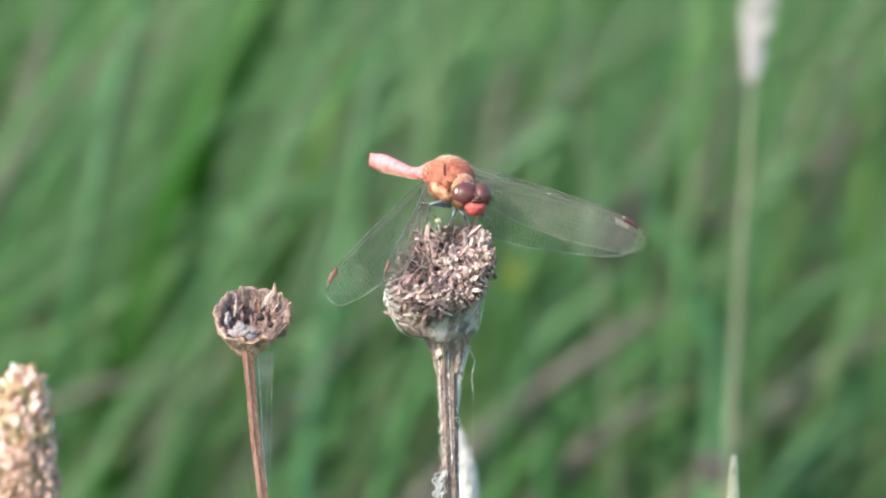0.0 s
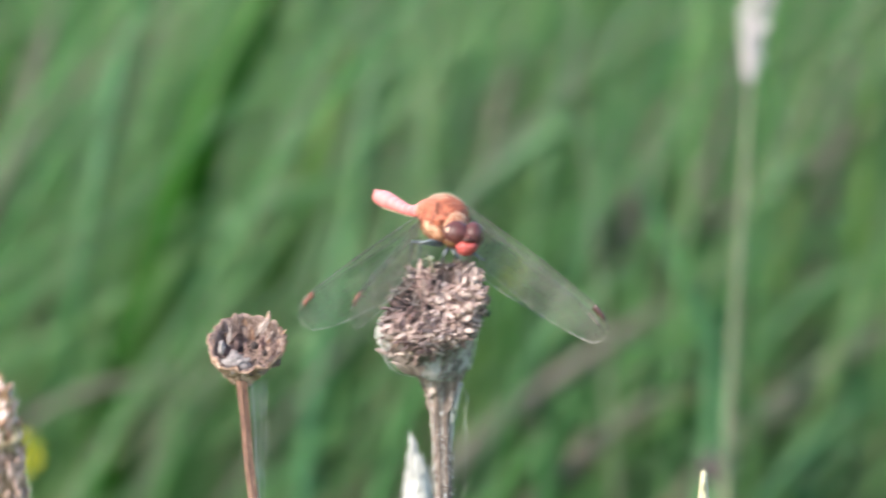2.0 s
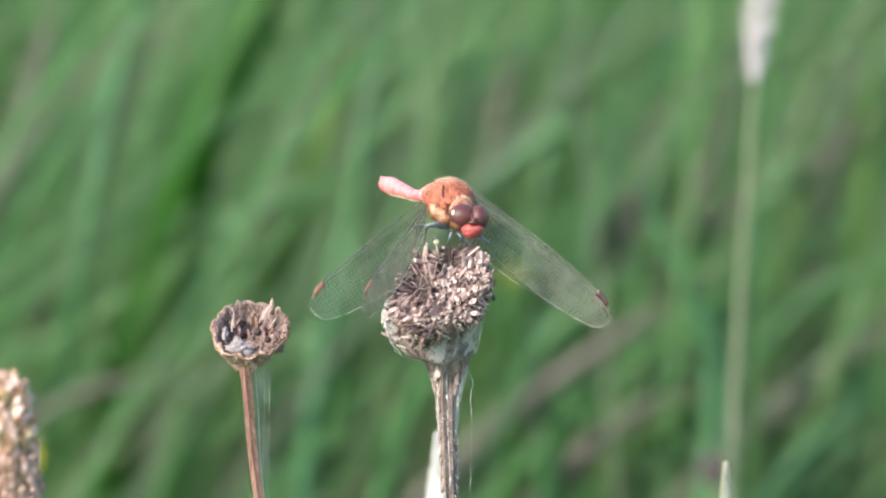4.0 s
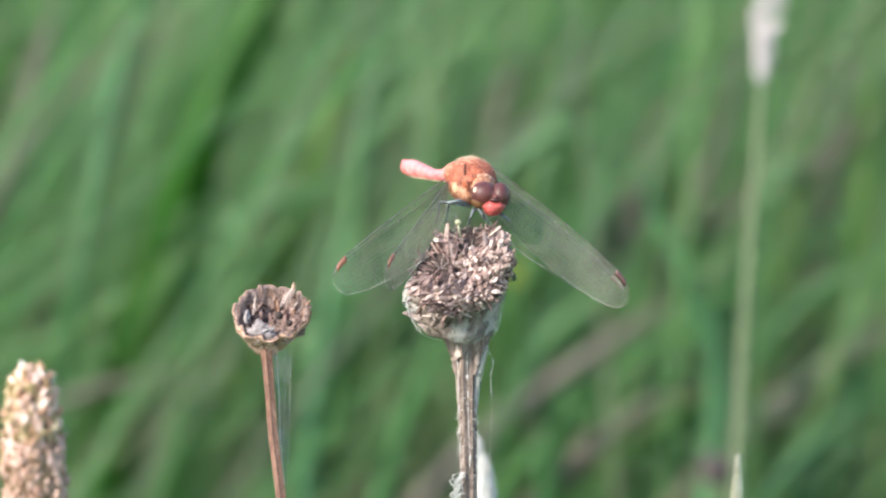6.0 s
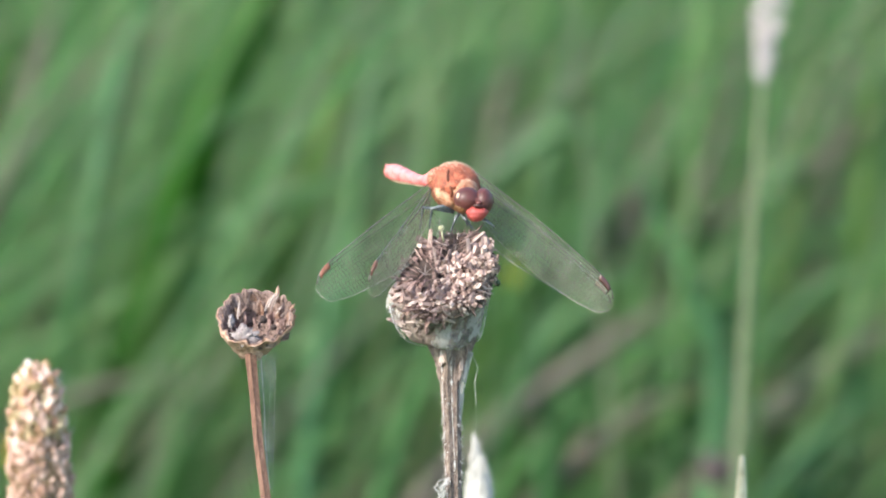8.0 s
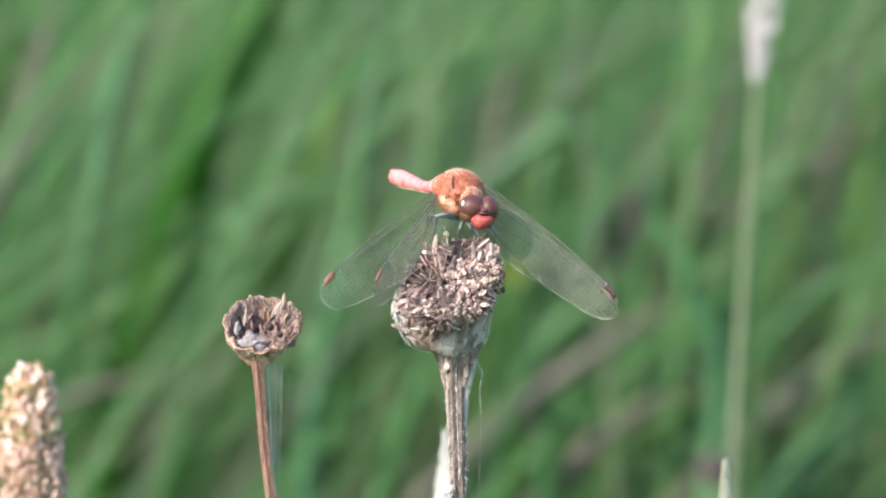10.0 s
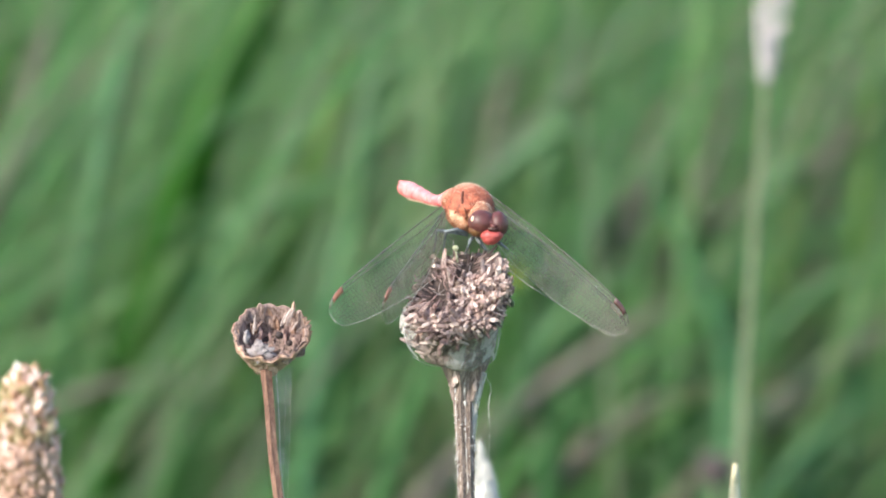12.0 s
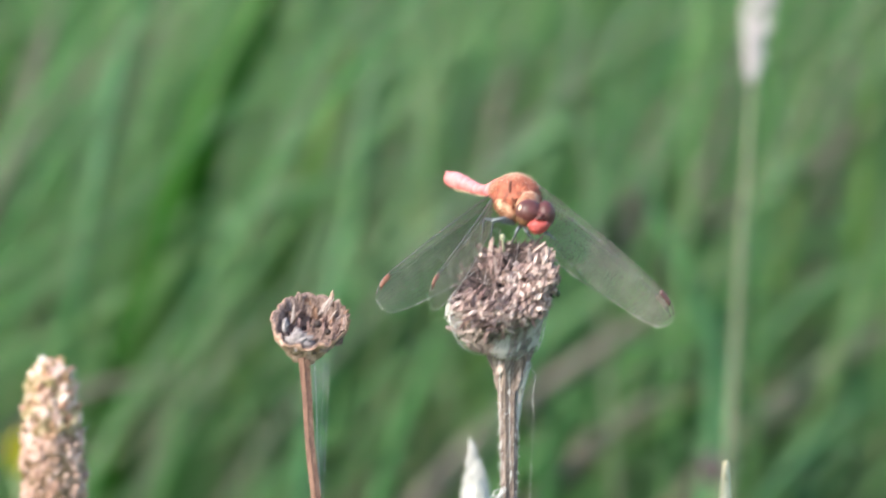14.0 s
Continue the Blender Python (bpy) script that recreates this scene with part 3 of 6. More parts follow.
    grass_blade(BLADE_GREEN, green, 2.5, [(-27.5, 17.3, 592), (-22.6, 29.6, 592), (-15.2, 41.8, 592), (-7.9, 51.7, 592)])
    grass_blade(BLADE_TEAL, teal, 2.2, [(95.7, -34.4, 602), (88.3, -41.8, 602), (82.1, -51.7, 602), (79.7, -61.5, 602)])
    grass_blade(BLADE_MAUVE, mauve, 1.5, [(-91.7, 38.4, 602), (-86.8, 47.0, 602), (-83.1, 54.4, 602), (-79.4, 64.2, 602)])
    grass_blade(BLADE_TEAL, teal, 3.4, [(64.0, -62.0, 558), (74.0, -47.0, 558), (86.0, -35.5, 558), (102.0, -26.0, 558)])
    grass_blade(BLADE_DEAD, dead, 3.0, [(54.0, -50.0, 566), (63.0, -41.0, 566), (74.0, -35.0, 566), (88.0, -31.0, 566)])
    grass_blade(BLADE_DEAD, dead, 2.6, [(24.0, -50.0, 566), (34.0, -41.0, 566), (46.0, -32.0, 566), (58.0, -26.5, 566)])
    grass_blade(BLADE_GREEN, green, 4.5, [(21.2, -61.4, 558), (22.5, -47.0, 558), (26.1, -33.7, 558), (33.3, -24.0, 558)])
    grass_blade(BLADE_PALE, pale, 4.2, [(21.6, 13.6, 592), (24.7, 29.6, 592), (29.0, 44.3, 592), (33.9, 61.5, 592)])
    grass_blade(BLADE_PALE, pale, 3.7, [(2.0, 22.2, 592), (5.6, 35.7, 592), (8.1, 46.8, 592), (10.6, 61.5, 592)])
    grass_blade(BLADE_PALE, pale, 3.1, [(-7.4, 12.6, 626), (-2.4, 26.3, 626), (2.6, 40.0, 626), (7.0, 53.8, 626)])
    grass_blade(BLADE_PALE, pale, 2.5, [(75.0, 13.8, 626), (76.8, 30.1, 626), (79.9, 45.0, 626), (83.1, 62.5, 626)])
    grass_blade(BLADE_LIME, lime, 5.2, [(76.8, 2.6, 626), (78.7, 20.1, 626), (80.6, 37.5, 626), (81.8, 62.5, 626)])
    grass_blade(BLADE_LIME, lime, 4.2, [(93.0, 7.6, 626), (94.3, 27.6, 626), (96.2, 47.5, 626), (96.8, 62.5, 626)])
    grass_blade(BLADE_MAUVE, mauve, 4.8, [(43.1, 5.1, 626), (48.1, 17.6, 626), (53.1, 27.6, 626), (59.4, 38.8, 626)])
    grass_blade(BLADE_MAUVE, mauve, 3.9, [(85.6, 13.8, 626), (88.0, 30.1, 626), (89.9, 45.0, 626), (91.8, 62.5, 626)])
    grass_blade(BLADE_LIME, lime, 5.2, [(24.4, 25.1, 626), (28.2, 38.8, 626), (31.9, 50.0, 626), (35.7, 62.5, 626)])
    grass_blade(BLADE_MAUVE, mauve, 3.2, [(9.5, 17.6, 626), (12.0, 30.1, 626), (14.5, 40.0, 626), (17.0, 50.0, 626)])
    grass_blade(BLADE_PALE, pale, 4.8, [(33.2, 2.6, 626), (35.0, 20.1, 626), (36.9, 36.3, 626), (38.2, 50.0, 626)])
    grass_blade(BLADE_LIME, lime, 3.8, [(-0.5, 22.6, 626), (2.0, 33.8, 626), (5.7, 46.3, 626), (8.2, 60.0, 626)])
    grass_blade(BLADE_MAUVE, mauve, 3.9, [(56.9, 13.8, 626), (63.1, 30.1, 626), (66.8, 47.5, 626), (69.3, 61.2, 626)])
    grass_blade(BLADE_LIME, lime, 4.2, [(51.9, 22.6, 626), (54.4, 38.8, 626), (56.9, 52.5, 626), (58.1, 62.5, 626)])
    grass_blade(BLADE_TEAL, teal, 3.8, [(89.3, -32.3, 626), (91.8, -14.8, 626), (95.5, -1.1, 626), (101.8, 11.3, 626)])
    grass_blade(BLADE_PALE, pale, 5.2, [(69.6, -22.4, 634), (79.6, -12.4, 634), (89.6, -4.9, 634), (102.2, 1.4, 634)])
    grass_blade(BLADE_PALE, pale, 5.3, [(6.7, 11.6, 554), (14.0, 18.0, 554), (20.0, 22.4, 554), (26.0, 25.7, 554), (32.1, 27.6, 554)])
    grass_blade(BLADE_TEAL, teal, 3.1, [(65.8, -3.6, 592), (69.5, 7.5, 592), (75.6, 17.3, 592), (84.2, 24.7, 592)])
    grass_blade(BLADE_GREEN, green, 3.7, [(11.8, -62.5, 592), (14.2, -47.7, 592), (19.1, -35.5, 592), (26.5, -24.4, 592)])
    grass_blade(BLADE_PALE, pale, 3.3, [(27.8, -62.7, 600), (31.5, -50.4, 600), (38.9, -39.3, 600), (48.8, -30.7, 600)])
    grass_blade(BLADE_MAUVE, mauve, 3.2, [(34.0, -40.0, 560), (40.0, -35.5, 560), (47.0, -32.0, 560), (55.0, -30.5, 560)])
    grass_blade(BLADE_MAUVE, mauve, 5.9, [(1.9, -47.2, 566), (14.1, -36.2, 566), (28.6, -25.3, 566), (41.9, -16.2, 566), (54.1, -8.4, 566)])
    grass_blade(BLADE_LIME, lime, 5.0, [(11.8, -34.2, 592), (20.4, -24.4, 592), (32.6, -14.6, 592), (44.9, -6.0, 592)])
    grass_blade(BLADE_DEAD, dead, 5.2, [(30.2, -44.1, 592), (42.5, -36.7, 592), (56.0, -30.6, 592), (67.0, -25.6, 592)])
    grass_blade(BLADE_MAUVE, mauve, 6.3, [(66.7, -39.0, 583), (77.7, -30.4, 583), (88.7, -21.9, 583), (99.7, -14.5, 583)])
    grass_blade(BLADE_TEAL, teal, 5.0, [(75.6, -62.5, 592), (80.5, -46.5, 592), (87.9, -34.2, 592), (97.7, -24.4, 592)])
    grass_blade(BLADE_PALE, pale, 4.2, [(68.2, -24.4, 592), (75.6, -14.6, 592), (85.4, -7.2, 592), (97.7, -2.3, 592)])
    grass_blade(BLADE_MAUVE, mauve, 3.9, [(34.0, -24.5, 600), (40.2, -20.2, 600), (48.8, -17.7, 600), (57.4, -16.5, 600)])
    grass_blade(BLADE_GREEN, green, 3.7, [(11.7, -56.1, 583), (19.1, -46.3, 583), (28.8, -39.0, 583), (41.1, -34.1, 583)])
    grass_blade(BLADE_TEAL, teal, 3.1, [(26.5, -24.4, 592), (31.4, -14.6, 592), (37.6, -6.0, 592), (42.5, 2.6, 592)])
    grass_blade(BLADE_MAUVE, mauve, 2.4, [(-92.2, 21.9, 558), (-87.4, 36.3, 558), (-83.8, 47.2, 558), (-81.4, 58.1, 558)])
    grass_blade(BLADE_TEAL, teal, 4.4, [(-74.4, 13.5, 566), (-71.4, 29.2, 566), (-67.8, 43.8, 566), (-64.7, 60.7, 566)])
    grass_blade(BLADE_GREEN, green, 4.6, [(20.0, -44.0, 566), (31.0, -33.0, 566), (44.0, -22.5, 566), (60.0, -13.0, 566)])
    grass_blade(BLADE_LIME, lime, 3.0, [(30.0, -52.0, 575), (42.0, -41.0, 575), (56.0, -31.0, 575), (72.0, -23.0, 575)])
    grass_blade(BLADE_PALE, pale, 3.7, [(21.4, -21.8, 575), (27.5, -14.5, 575), (36.0, -8.4, 575), (45.8, -3.5, 575)])
    grass_blade(BLADE_MAUVE, mauve, 3.0, [(-84.0, -34.0, 550), (-74.0, -30.0, 550), (-62.0, -27.0, 550), (-48.0, -26.0, 550)])
    return swaying


# ---- the dead knapweed with its big head ----
KNAP_BASE = Vector((0.014, AIM[1] + 0.012, 0.0))
KNAP_AXIS = Vector((-0.34, -0.56, 0.76)).normalized()
KNAP_DISC = spot(0.90, -5.60, 0.0)
HOLLOWS = ((-3.77, 1.7, 2.2), (1.0, 4.6, 1.8))


def build_knapweed():
    ob = thing("knapweed", KNAP_BASE, "dead brown knapweed seed head with cobwebs on a ribbed stem", "dead flower")
    c = KNAP_DISC - KNAP_BASE
    turn = basis(KNAP_AXIS)
    g = random.Random(11)
    R = 8.2 * MM
    # involucre, open in front, closed by a domed receptacle
    upright = Vector((0, -0.12, 0.99))
    left = Vector((-1, 0, 0)) * MM
    rings = [(c + KNAP_AXIS * 0.0004, KNAP_AXIS, R * 0.94), (c - KNAP_AXIS * 0.0012 + left * 0.4, KNAP_AXIS, R * 0.94), (c - KNAP_AXIS * 0.0035 + left, KNAP_AXIS.lerp(upright, 0.25), R * 0.9)]
    sheet = [(c - KNAP_AXIS * 0.0028 + left * 0.9, KNAP_AXIS.lerp(upright, 0.2), R * 0.97)]
    for place, f, r in ((spot(0.2, -8.6, 4.9), 0.5, 7.5), (spot(-0.2, -11.4, 6.3), 0.75, 7.0), (spot(0.0, -13.1, 6.6), 1.0, 6.5), (spot(0.2, -14.4, 6.6), 1.0, 5.8), (spot(0.9, -15.2, 6.2), 1.0, 4.6), (spot(1.68, -16.0, 6.4), 1.0, 3.0)):
        rings.append((place - KNAP_BASE, KNAP_AXIS.lerp(upright, f), r * MM))
        sheet.append((place - KNAP_BASE, KNAP_AXIS.lerp(upright, f), (r + 0.62) * MM))
    bm = crumple(loft(bmesh.new(), rings, 48, 0.05, 2, 0.0, True), 0.4 * MM, 2.2 * MM, 1.0)
    part("involucre", bm, CUP, ob, "grey-brown weathered involucre")
    bm = bmesh.new()
    lathe(bm, c, turn, [(R * 0.985 * (1 - k / 13), -0.0012 * (1 - k / 12) ** 3 + 0.0003) for k in range(13)], 40, 0.03, 3, close_top=True)
    inverse = turn.transposed()
    for v in bm.verts:
        q = inverse @ (v.co - c) / MM
        for hx, hy, hr in HOLLOWS:
            v.co -= KNAP_AXIS * 0.0032 * max(0.0, 1 - math.hypot(q.x - hx, q.y - hy) / hr)
    part("receptacle", bm, HOLLOW_SHADE, ob, "pitted receptacle, coloured near black for shade")
    # papery bracts pressed to the cup, then husks hanging over its rim
    bracts = [scale_mesh("bract", (4.2 + k * 0.8) * MM, (1.5 + 0.3 * k) * MM, CUP, 0.03 - 0.05 * k, 0.06) for k in range(3)]
    husks = [floret_mesh("husk", (2.0 + 0.7 * k) * MM, (0.3 + 0.07 * k) * MM, BRACT, k * 2.3, 0.7) for k in range(3)]
    for k in range(20):
        (lo, al, rl), (hi, ah, rh) = rings[4], rings[1]
        a = 2 * math.pi * k / 20 + g.uniform(-0.12, 0.12)
        rim = Vector((math.cos(a), math.sin(a), 0))
        foot, crest = lo + basis(al) @ rim * (rl - 0.0002), hi + basis(ah) @ rim * (rh - 0.0003)
        place_piece("bract", bracts[g.randrange(3)], ob, at(foot.lerp(crest, g.uniform(0, 0.4)), basis(crest - foot, basis(ah) @ rim)) @ Matrix.Rotation(g.uniform(-0.12, -0.02), 4, "Y"))
    for k in range(290):
        f = 0.2 + 3.9 * g.random() ** 1.1
        q = int(f)
        (lo, al, rl), (hi, ah, rh) = rings[q + 1], rings[q]
        a = g.uniform(0, 6.28)
        rim = Vector((math.cos(a), math.sin(a), 0))
        out = basis(ah) @ rim
        p = (hi + out * rh).lerp(lo + basis(al) @ rim * rl, f - q)
        if p.x < c.x - 0.0078:
            continue
        if out.x > -0.5 and f > 0.5 and g.random() < (0.75 if f < 1.4 else 1.0):
            continue
        along = Vector((0.8, -0.25, -0.25)) if f > 1.8 else KNAP_AXIS * 0.7 + Vector((-0.5, 0, -0.3))
        up = along + out * g.uniform(-0.25, 0.05) + Vector((g.uniform(-0.4, 0.4), g.uniform(-0.2, 0.2), g.uniform(-0.4, 0.4)))
        place_piece("husk", husks[g.randrange(3)], ob, at(p + out * g.uniform(0.0, 0.5) * MM - up.normalized() * 0.0012, basis(up, out)) @ Matrix.Scale(g.uniform(0.45, 0.9), 4))
    ragged = [floret_mesh("brown_husk", (1.8 + 0.5 * k) * MM, (0.26 + 0.06 * k) * MM, FLORET_DARK, 40 + k * 2.3, 0.7) for k in range(3)]
    for k in range(80):
        f = 0.2 + 1.1 * g.random() ** 1.4
        q = int(f)
        (lo, al, rl), (hi, ah, rh) = rings[q + 1], rings[q]
        a = g.uniform(3.0, 6.6)
        rim = Vector((math.cos(a), math.sin(a), 0))
        out = basis(ah) @ rim
        p = (hi + out * rh).lerp(lo + basis(al) @ rim * rl, f - q)
        if p.x < c.x - 0.0078:
            continue
        up = (lo - hi).normalized() * 0.8 + out * g.uniform(0.0, 0.5) + Vector((g.uniform(-0.7, 0.4), g.uniform(-0.2, 0.2), g.uniform(-0.3, 0.3)))
        place_piece("brown_husk", ragged[g.randrange(3)], ob, at(p - up.normalized() * 0.0006, basis(up, out)) @ Matrix.Scale(g.uniform(0.6, 1.1), 4))
    for k in range(46):
        f = g.random()
        p = spot(-5.6, -10.49, 2.5).lerp(spot(-4.2, -14.8, 4.0), f) - KNAP_BASE + Vector((g.uniform(-1.0, 1.2), g.uniform(-1.5, 1.5), g.uniform(-0.4, 0.4))) * MM
        up = Vector((0.6 if g.random() < 0.7 else -0.3, g.uniform(-0.4, 0.2), g.uniform(-0.9, -0.1)))
        place_piece("husk", husks[g.randrange(3)], ob, at(p - up.normalized() * 0.001, basis(up, (0, -1, 0.2))) @ Matrix.Scale(g.uniform(0.35, 0.65), 4))
    # florets: pegs standing off the dome, two hollows left open
    pale = [floret_mesh("floret", (1.5 + 0.3 * k) * MM, (0.29 + 0.11 * (k % 3)) * MM, FLORET, k * 1.9, 0.5 + 0.22 * (k % 3)) for k in range(5)]
    brown = [floret_mesh("floret", (1.7 + 0.35 * k) * MM, (0.21 + 0.07 * (k % 3)) * MM, FLORET_DARK, 20 + k * 1.9, 0.5 + 0.2 * (k % 3)) for k in range(5)]
    fibres = [floret_mesh("floret", (2.0 + 0.4 * k) * MM, (0.13 + 0.03 * k) * MM, FLORET_DARK, 60 + k * 1.9, 0.6) for k in range(3)]
    fill, dark_fill = bmesh.new(), bmesh.new()
    hollows = HOLLOWS
    notch = Vector((-6.3, 5.6, 0))
    made = 0
    total = 1250
    for i in range(total):
        r = R * math.sqrt((i + 0.5) / total) * 0.98
        a = i * 2.39996 + g.uniform(-0.15, 0.15)
        x, y = r * math.cos(a), r * math.sin(a)
        q = min(math.hypot(x / MM - hx, y / MM - hy) / hr for hx, hy, hr in hollows)
        if q < 0.8 and g.random() < 0.85 or (Vector((x, y, 0)) / MM - notch).length < 1.7:
            continue
        z = 0.0003 - 0.0020 * (r / R) ** 4 + g.uniform(-0.0006, 0.0006) + 0.0008 * noise.noise(Vector((x * 420, y * 420, 11.0)))
        # the florets fall away from the middle in matted tufts
        patch = Vector((noise.noise(Vector((x * 260, y * 260, 1.0))), noise.noise(Vector((x * 260, y * 260, 7.0))), 0)) * 2.1
        flow = Vector((x / MM - 0.5, y / MM - 1.0, 0))
        flow = flow / max(2.5, flow.length) * 0.95
        up = Vector((0, 0, 0.62)) + (patch + flow + Vector((g.uniform(-0.7, 0.7), g.uniform(-0.7, 0.7), 0))) * (1 - 0.92 * min(1.0, (r / R) ** 4))
        if q < 2.3 and r < 0.9 * R:
            hx, hy, hr = min(hollows, key=lambda k: math.hypot(x / MM - k[0], y / MM - k[1]) / k[2])
            up += Vector((x / MM - hx, y / MM - hy, 0)).normalized() * 1.1
        m = at(c, turn) @ Matrix.Translation((x, y, z)) @ basis(up, (g.uniform(-1, 1), g.uniform(-1, 1), 0.2)).to_4x4() @ Matrix.Scale(g.uniform(0.6, 1.35) * (1.0 - 0.35 * (r / R) ** 6) * (1.15 if math.hypot(x / MM + 3.9, y / MM - 7.0) < 1.6 else 1.0), 4)
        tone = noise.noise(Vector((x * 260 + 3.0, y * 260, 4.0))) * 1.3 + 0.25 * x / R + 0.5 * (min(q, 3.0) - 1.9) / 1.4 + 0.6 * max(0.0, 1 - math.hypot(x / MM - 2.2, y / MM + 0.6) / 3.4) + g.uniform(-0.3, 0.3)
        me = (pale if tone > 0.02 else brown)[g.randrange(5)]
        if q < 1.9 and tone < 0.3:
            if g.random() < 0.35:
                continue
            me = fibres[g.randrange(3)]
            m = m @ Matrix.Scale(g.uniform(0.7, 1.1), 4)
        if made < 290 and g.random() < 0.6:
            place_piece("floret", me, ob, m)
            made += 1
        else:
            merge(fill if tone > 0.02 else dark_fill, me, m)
    # crumpled lumps where several florets have stuck together
    lumps = []
    for k, mat in enumerate((FLORET, FLORET, FLORET, FLORET_DARK, FLORET_DARK)):
        bm = bmesh.new()
        ball(bm, Vector((0, 0, 0)), [Vector((0.34 + 0.05 * k, 0, 0)) * MM, Vector((0, 0.5, 0)) * MM, Vector((0, 0, 0.75 - 0.06 * k)) * MM], 0.5, k * 3.1, 9, 7)
        crumple(bm, 0.22 * MM, 0.35 * MM, k * 1.7)
        lumps.append(as_mesh("floret_clump", bm, mat, False))
    for k in range(150):
        x, y = (g.gauss(0.9, 1.7), g.gauss(-0.3, 2.0)) if k < 40 else (g.gauss(0.5, 4.4), g.gauss(0.0, 4.6))
        r = math.hypot(x, y) * MM
        q = min(math.hypot(x - hx, y - hy) / hr for hx, hy, hr in hollows)
        if r > R * 0.95 or q < 1.15:
            continue
        up = Vector((g.uniform(-1, 1), g.uniform(-1, 1), g.uniform(0.2, 1.2)))
        m = at(c, turn) @ Matrix.Translation((x * MM, y * MM, g.uniform(0.5, 1.5) * MM - 0.0022 * (r / R) ** 4)) @ basis(up).to_4x4() @ Matrix.Scale(g.uniform(0.45, 0.95), 4)
        place_piece("floret_clump", lumps[g.randrange(3) if k < 40 and q > 1.2 else 3 + g.randrange(2)], ob, m)
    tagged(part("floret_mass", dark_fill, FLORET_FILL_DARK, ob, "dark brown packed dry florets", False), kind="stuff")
    tagged(part("floret_mass", fill, FLORET_FILL, ob, "tan and brown packed dry florets", False), kind="stuff")
    # neck and ribbed stem
    bottom = spot(1.68, -15.11, 6.2) - KNAP_BASE
    neck = [bottom, spot(1.77, -17.23, 6.5) - KNAP_BASE, spot(1.77, -19.54, 7.0) - KNAP_BASE, spot(1.59, -22.01, 7.0) - KNAP_BASE]
    bm = bmesh.new()
    tube(bm, smooth_line(neck, 5), taper([3.7 * MM, 2.95 * MM, 2.1 * MM, 1.7 * MM], 16), 12, 0.2)
    part("neck", bm, STEM, ob, "swollen ribbed neck below the head", False)
    stem = [spot(1.59, -21.48, 7.0) - KNAP_BASE, spot(1.77, -28.20, 7.0) - KNAP_BASE, spot(2.03, -38.99, 7.0) - KNAP_BASE, Vector((0.0045, -0.004, 0.33)) - Vector((KNAP_BASE.x - 0.001, 0, 0)) + Vector((0, 0.002, 0)),
            Vector((-0.004, 0, 0.16)), Vector((0, 0, -0.02))]
    bm = bmesh.new()
    line = smooth_line(stem, 9)
    tube(bm, line, taper([1.58 * MM, 1.3 * MM, 1.16 * MM, 1.25 * MM, 1.5 * MM, 1.9 * MM], len(line)), 14, 0.16)
    part("stem", bm, STEM, ob, "brown ribbed stem", False)
    # short silky hairs along the stem's ribs
    bm = bmesh.new()
    for k in range(170):
        q = line[g.randrange(0, 18)] + Vector((0, 0, g.uniform(-1.0, 1.0))) * MM
        a = g.uniform(0, 6.28)
        out = Vector((math.cos(a), math.sin(a), 0))
        root = q + out * 1.45 * MM
        tube(bm, [root, root + (out * g.uniform(0.1, 0.5) + Vector((0, 0, g.uniform(-0.8, 0.4)))) * MM], [0.06 * MM, 0.03 * MM], 4)
    tagged(part("stem_fuzz", bm, THREAD, ob, "short white silky fuzz on the stem"), kind="stuff")
    # small withered bracts at the neck and a torn leaf base on the stem
    leaf = scale_mesh("leaf_scale", 3.8 * MM, 1.7 * MM, BRACT, 0.35, 0.1)
    for k in range(14):
        a = (math.pi if k % 2 else 0.0) + g.uniform(-0.9, 0.9)
        drop = g.uniform(0.0, 1.0)
        m = Matrix.Translation(spot(1.86, -17.23, 6.5) - KNAP_BASE + Vector((math.cos(a) * (2.75 - 0.8 * drop), math.sin(a) * (2.75 - 0.8 * drop), -4.2 * drop - 1.2)) * MM) @ Matrix.Rotation(a, 4, "Z") @ Matrix.Rotation(g.uniform(-0.45, -0.15), 4, "Y") @ Matrix.Scale(g.uniform(0.4, 0.75), 4)
        place_piece("leaf_scale", leaf, ob, m)
    # cobweb: a torn sheet over the cup's underside, a veil on the stem, loose threads
    bm = loft(bmesh.new(), sheet, 60, 0.04, 9.0)
    crumple(bm, 0.35 * MM, 1.8 * MM, 6.0)
    bmesh.ops.delete(bm, geom=[f for f in bm.faces if c.x - 0.0068 + 0.002 * noise.noise(f.calc_center_median() * 600) < f.calc_center_median().x < c.x - 0.002 + 0.006 * noise.noise(f.calc_center_median() * 450)], context="FACES")
    part("cobweb", bm, SILK, ob, "torn white cobweb sheet")
    rim_sheet = [(q + left * 0.35, axis, r + 0.0003) for q, axis, r in [rings[0], rings[1]] + sheet[:2]]
    bm = crumple(loft(bmesh.new(), rim_sheet, 80, 0.05, 3.0), 0.45 * MM, 1.4 * MM, 2.0)
    bmesh.ops.delete(bm, geom=[f for f in bm.faces if f.calc_center_median().x > c.x - 0.0074 + 0.0012 * noise.noise(f.calc_center_median() * 700)], context="FACES")
    part("cobweb", bm, SILK, ob, "white cobweb along the rim")
    bm = bmesh.new()
    strip = [spot(4.42, -17.58, 6.0), spot(3.62, -21.12, 6.5), spot(3.09, -26.43, 7.0), spot(3.01, -31.74, 7.0)]
    tube(bm, smooth_line([p - KNAP_BASE for p in strip], 6), taper([0.8 * MM, 0.7 * MM, 0.45 * MM, 0.12 * MM], 19), 8)
    part("cobweb", bm, SILK, ob, "white cobweb strip along the stem")
    bm = bmesh.new()
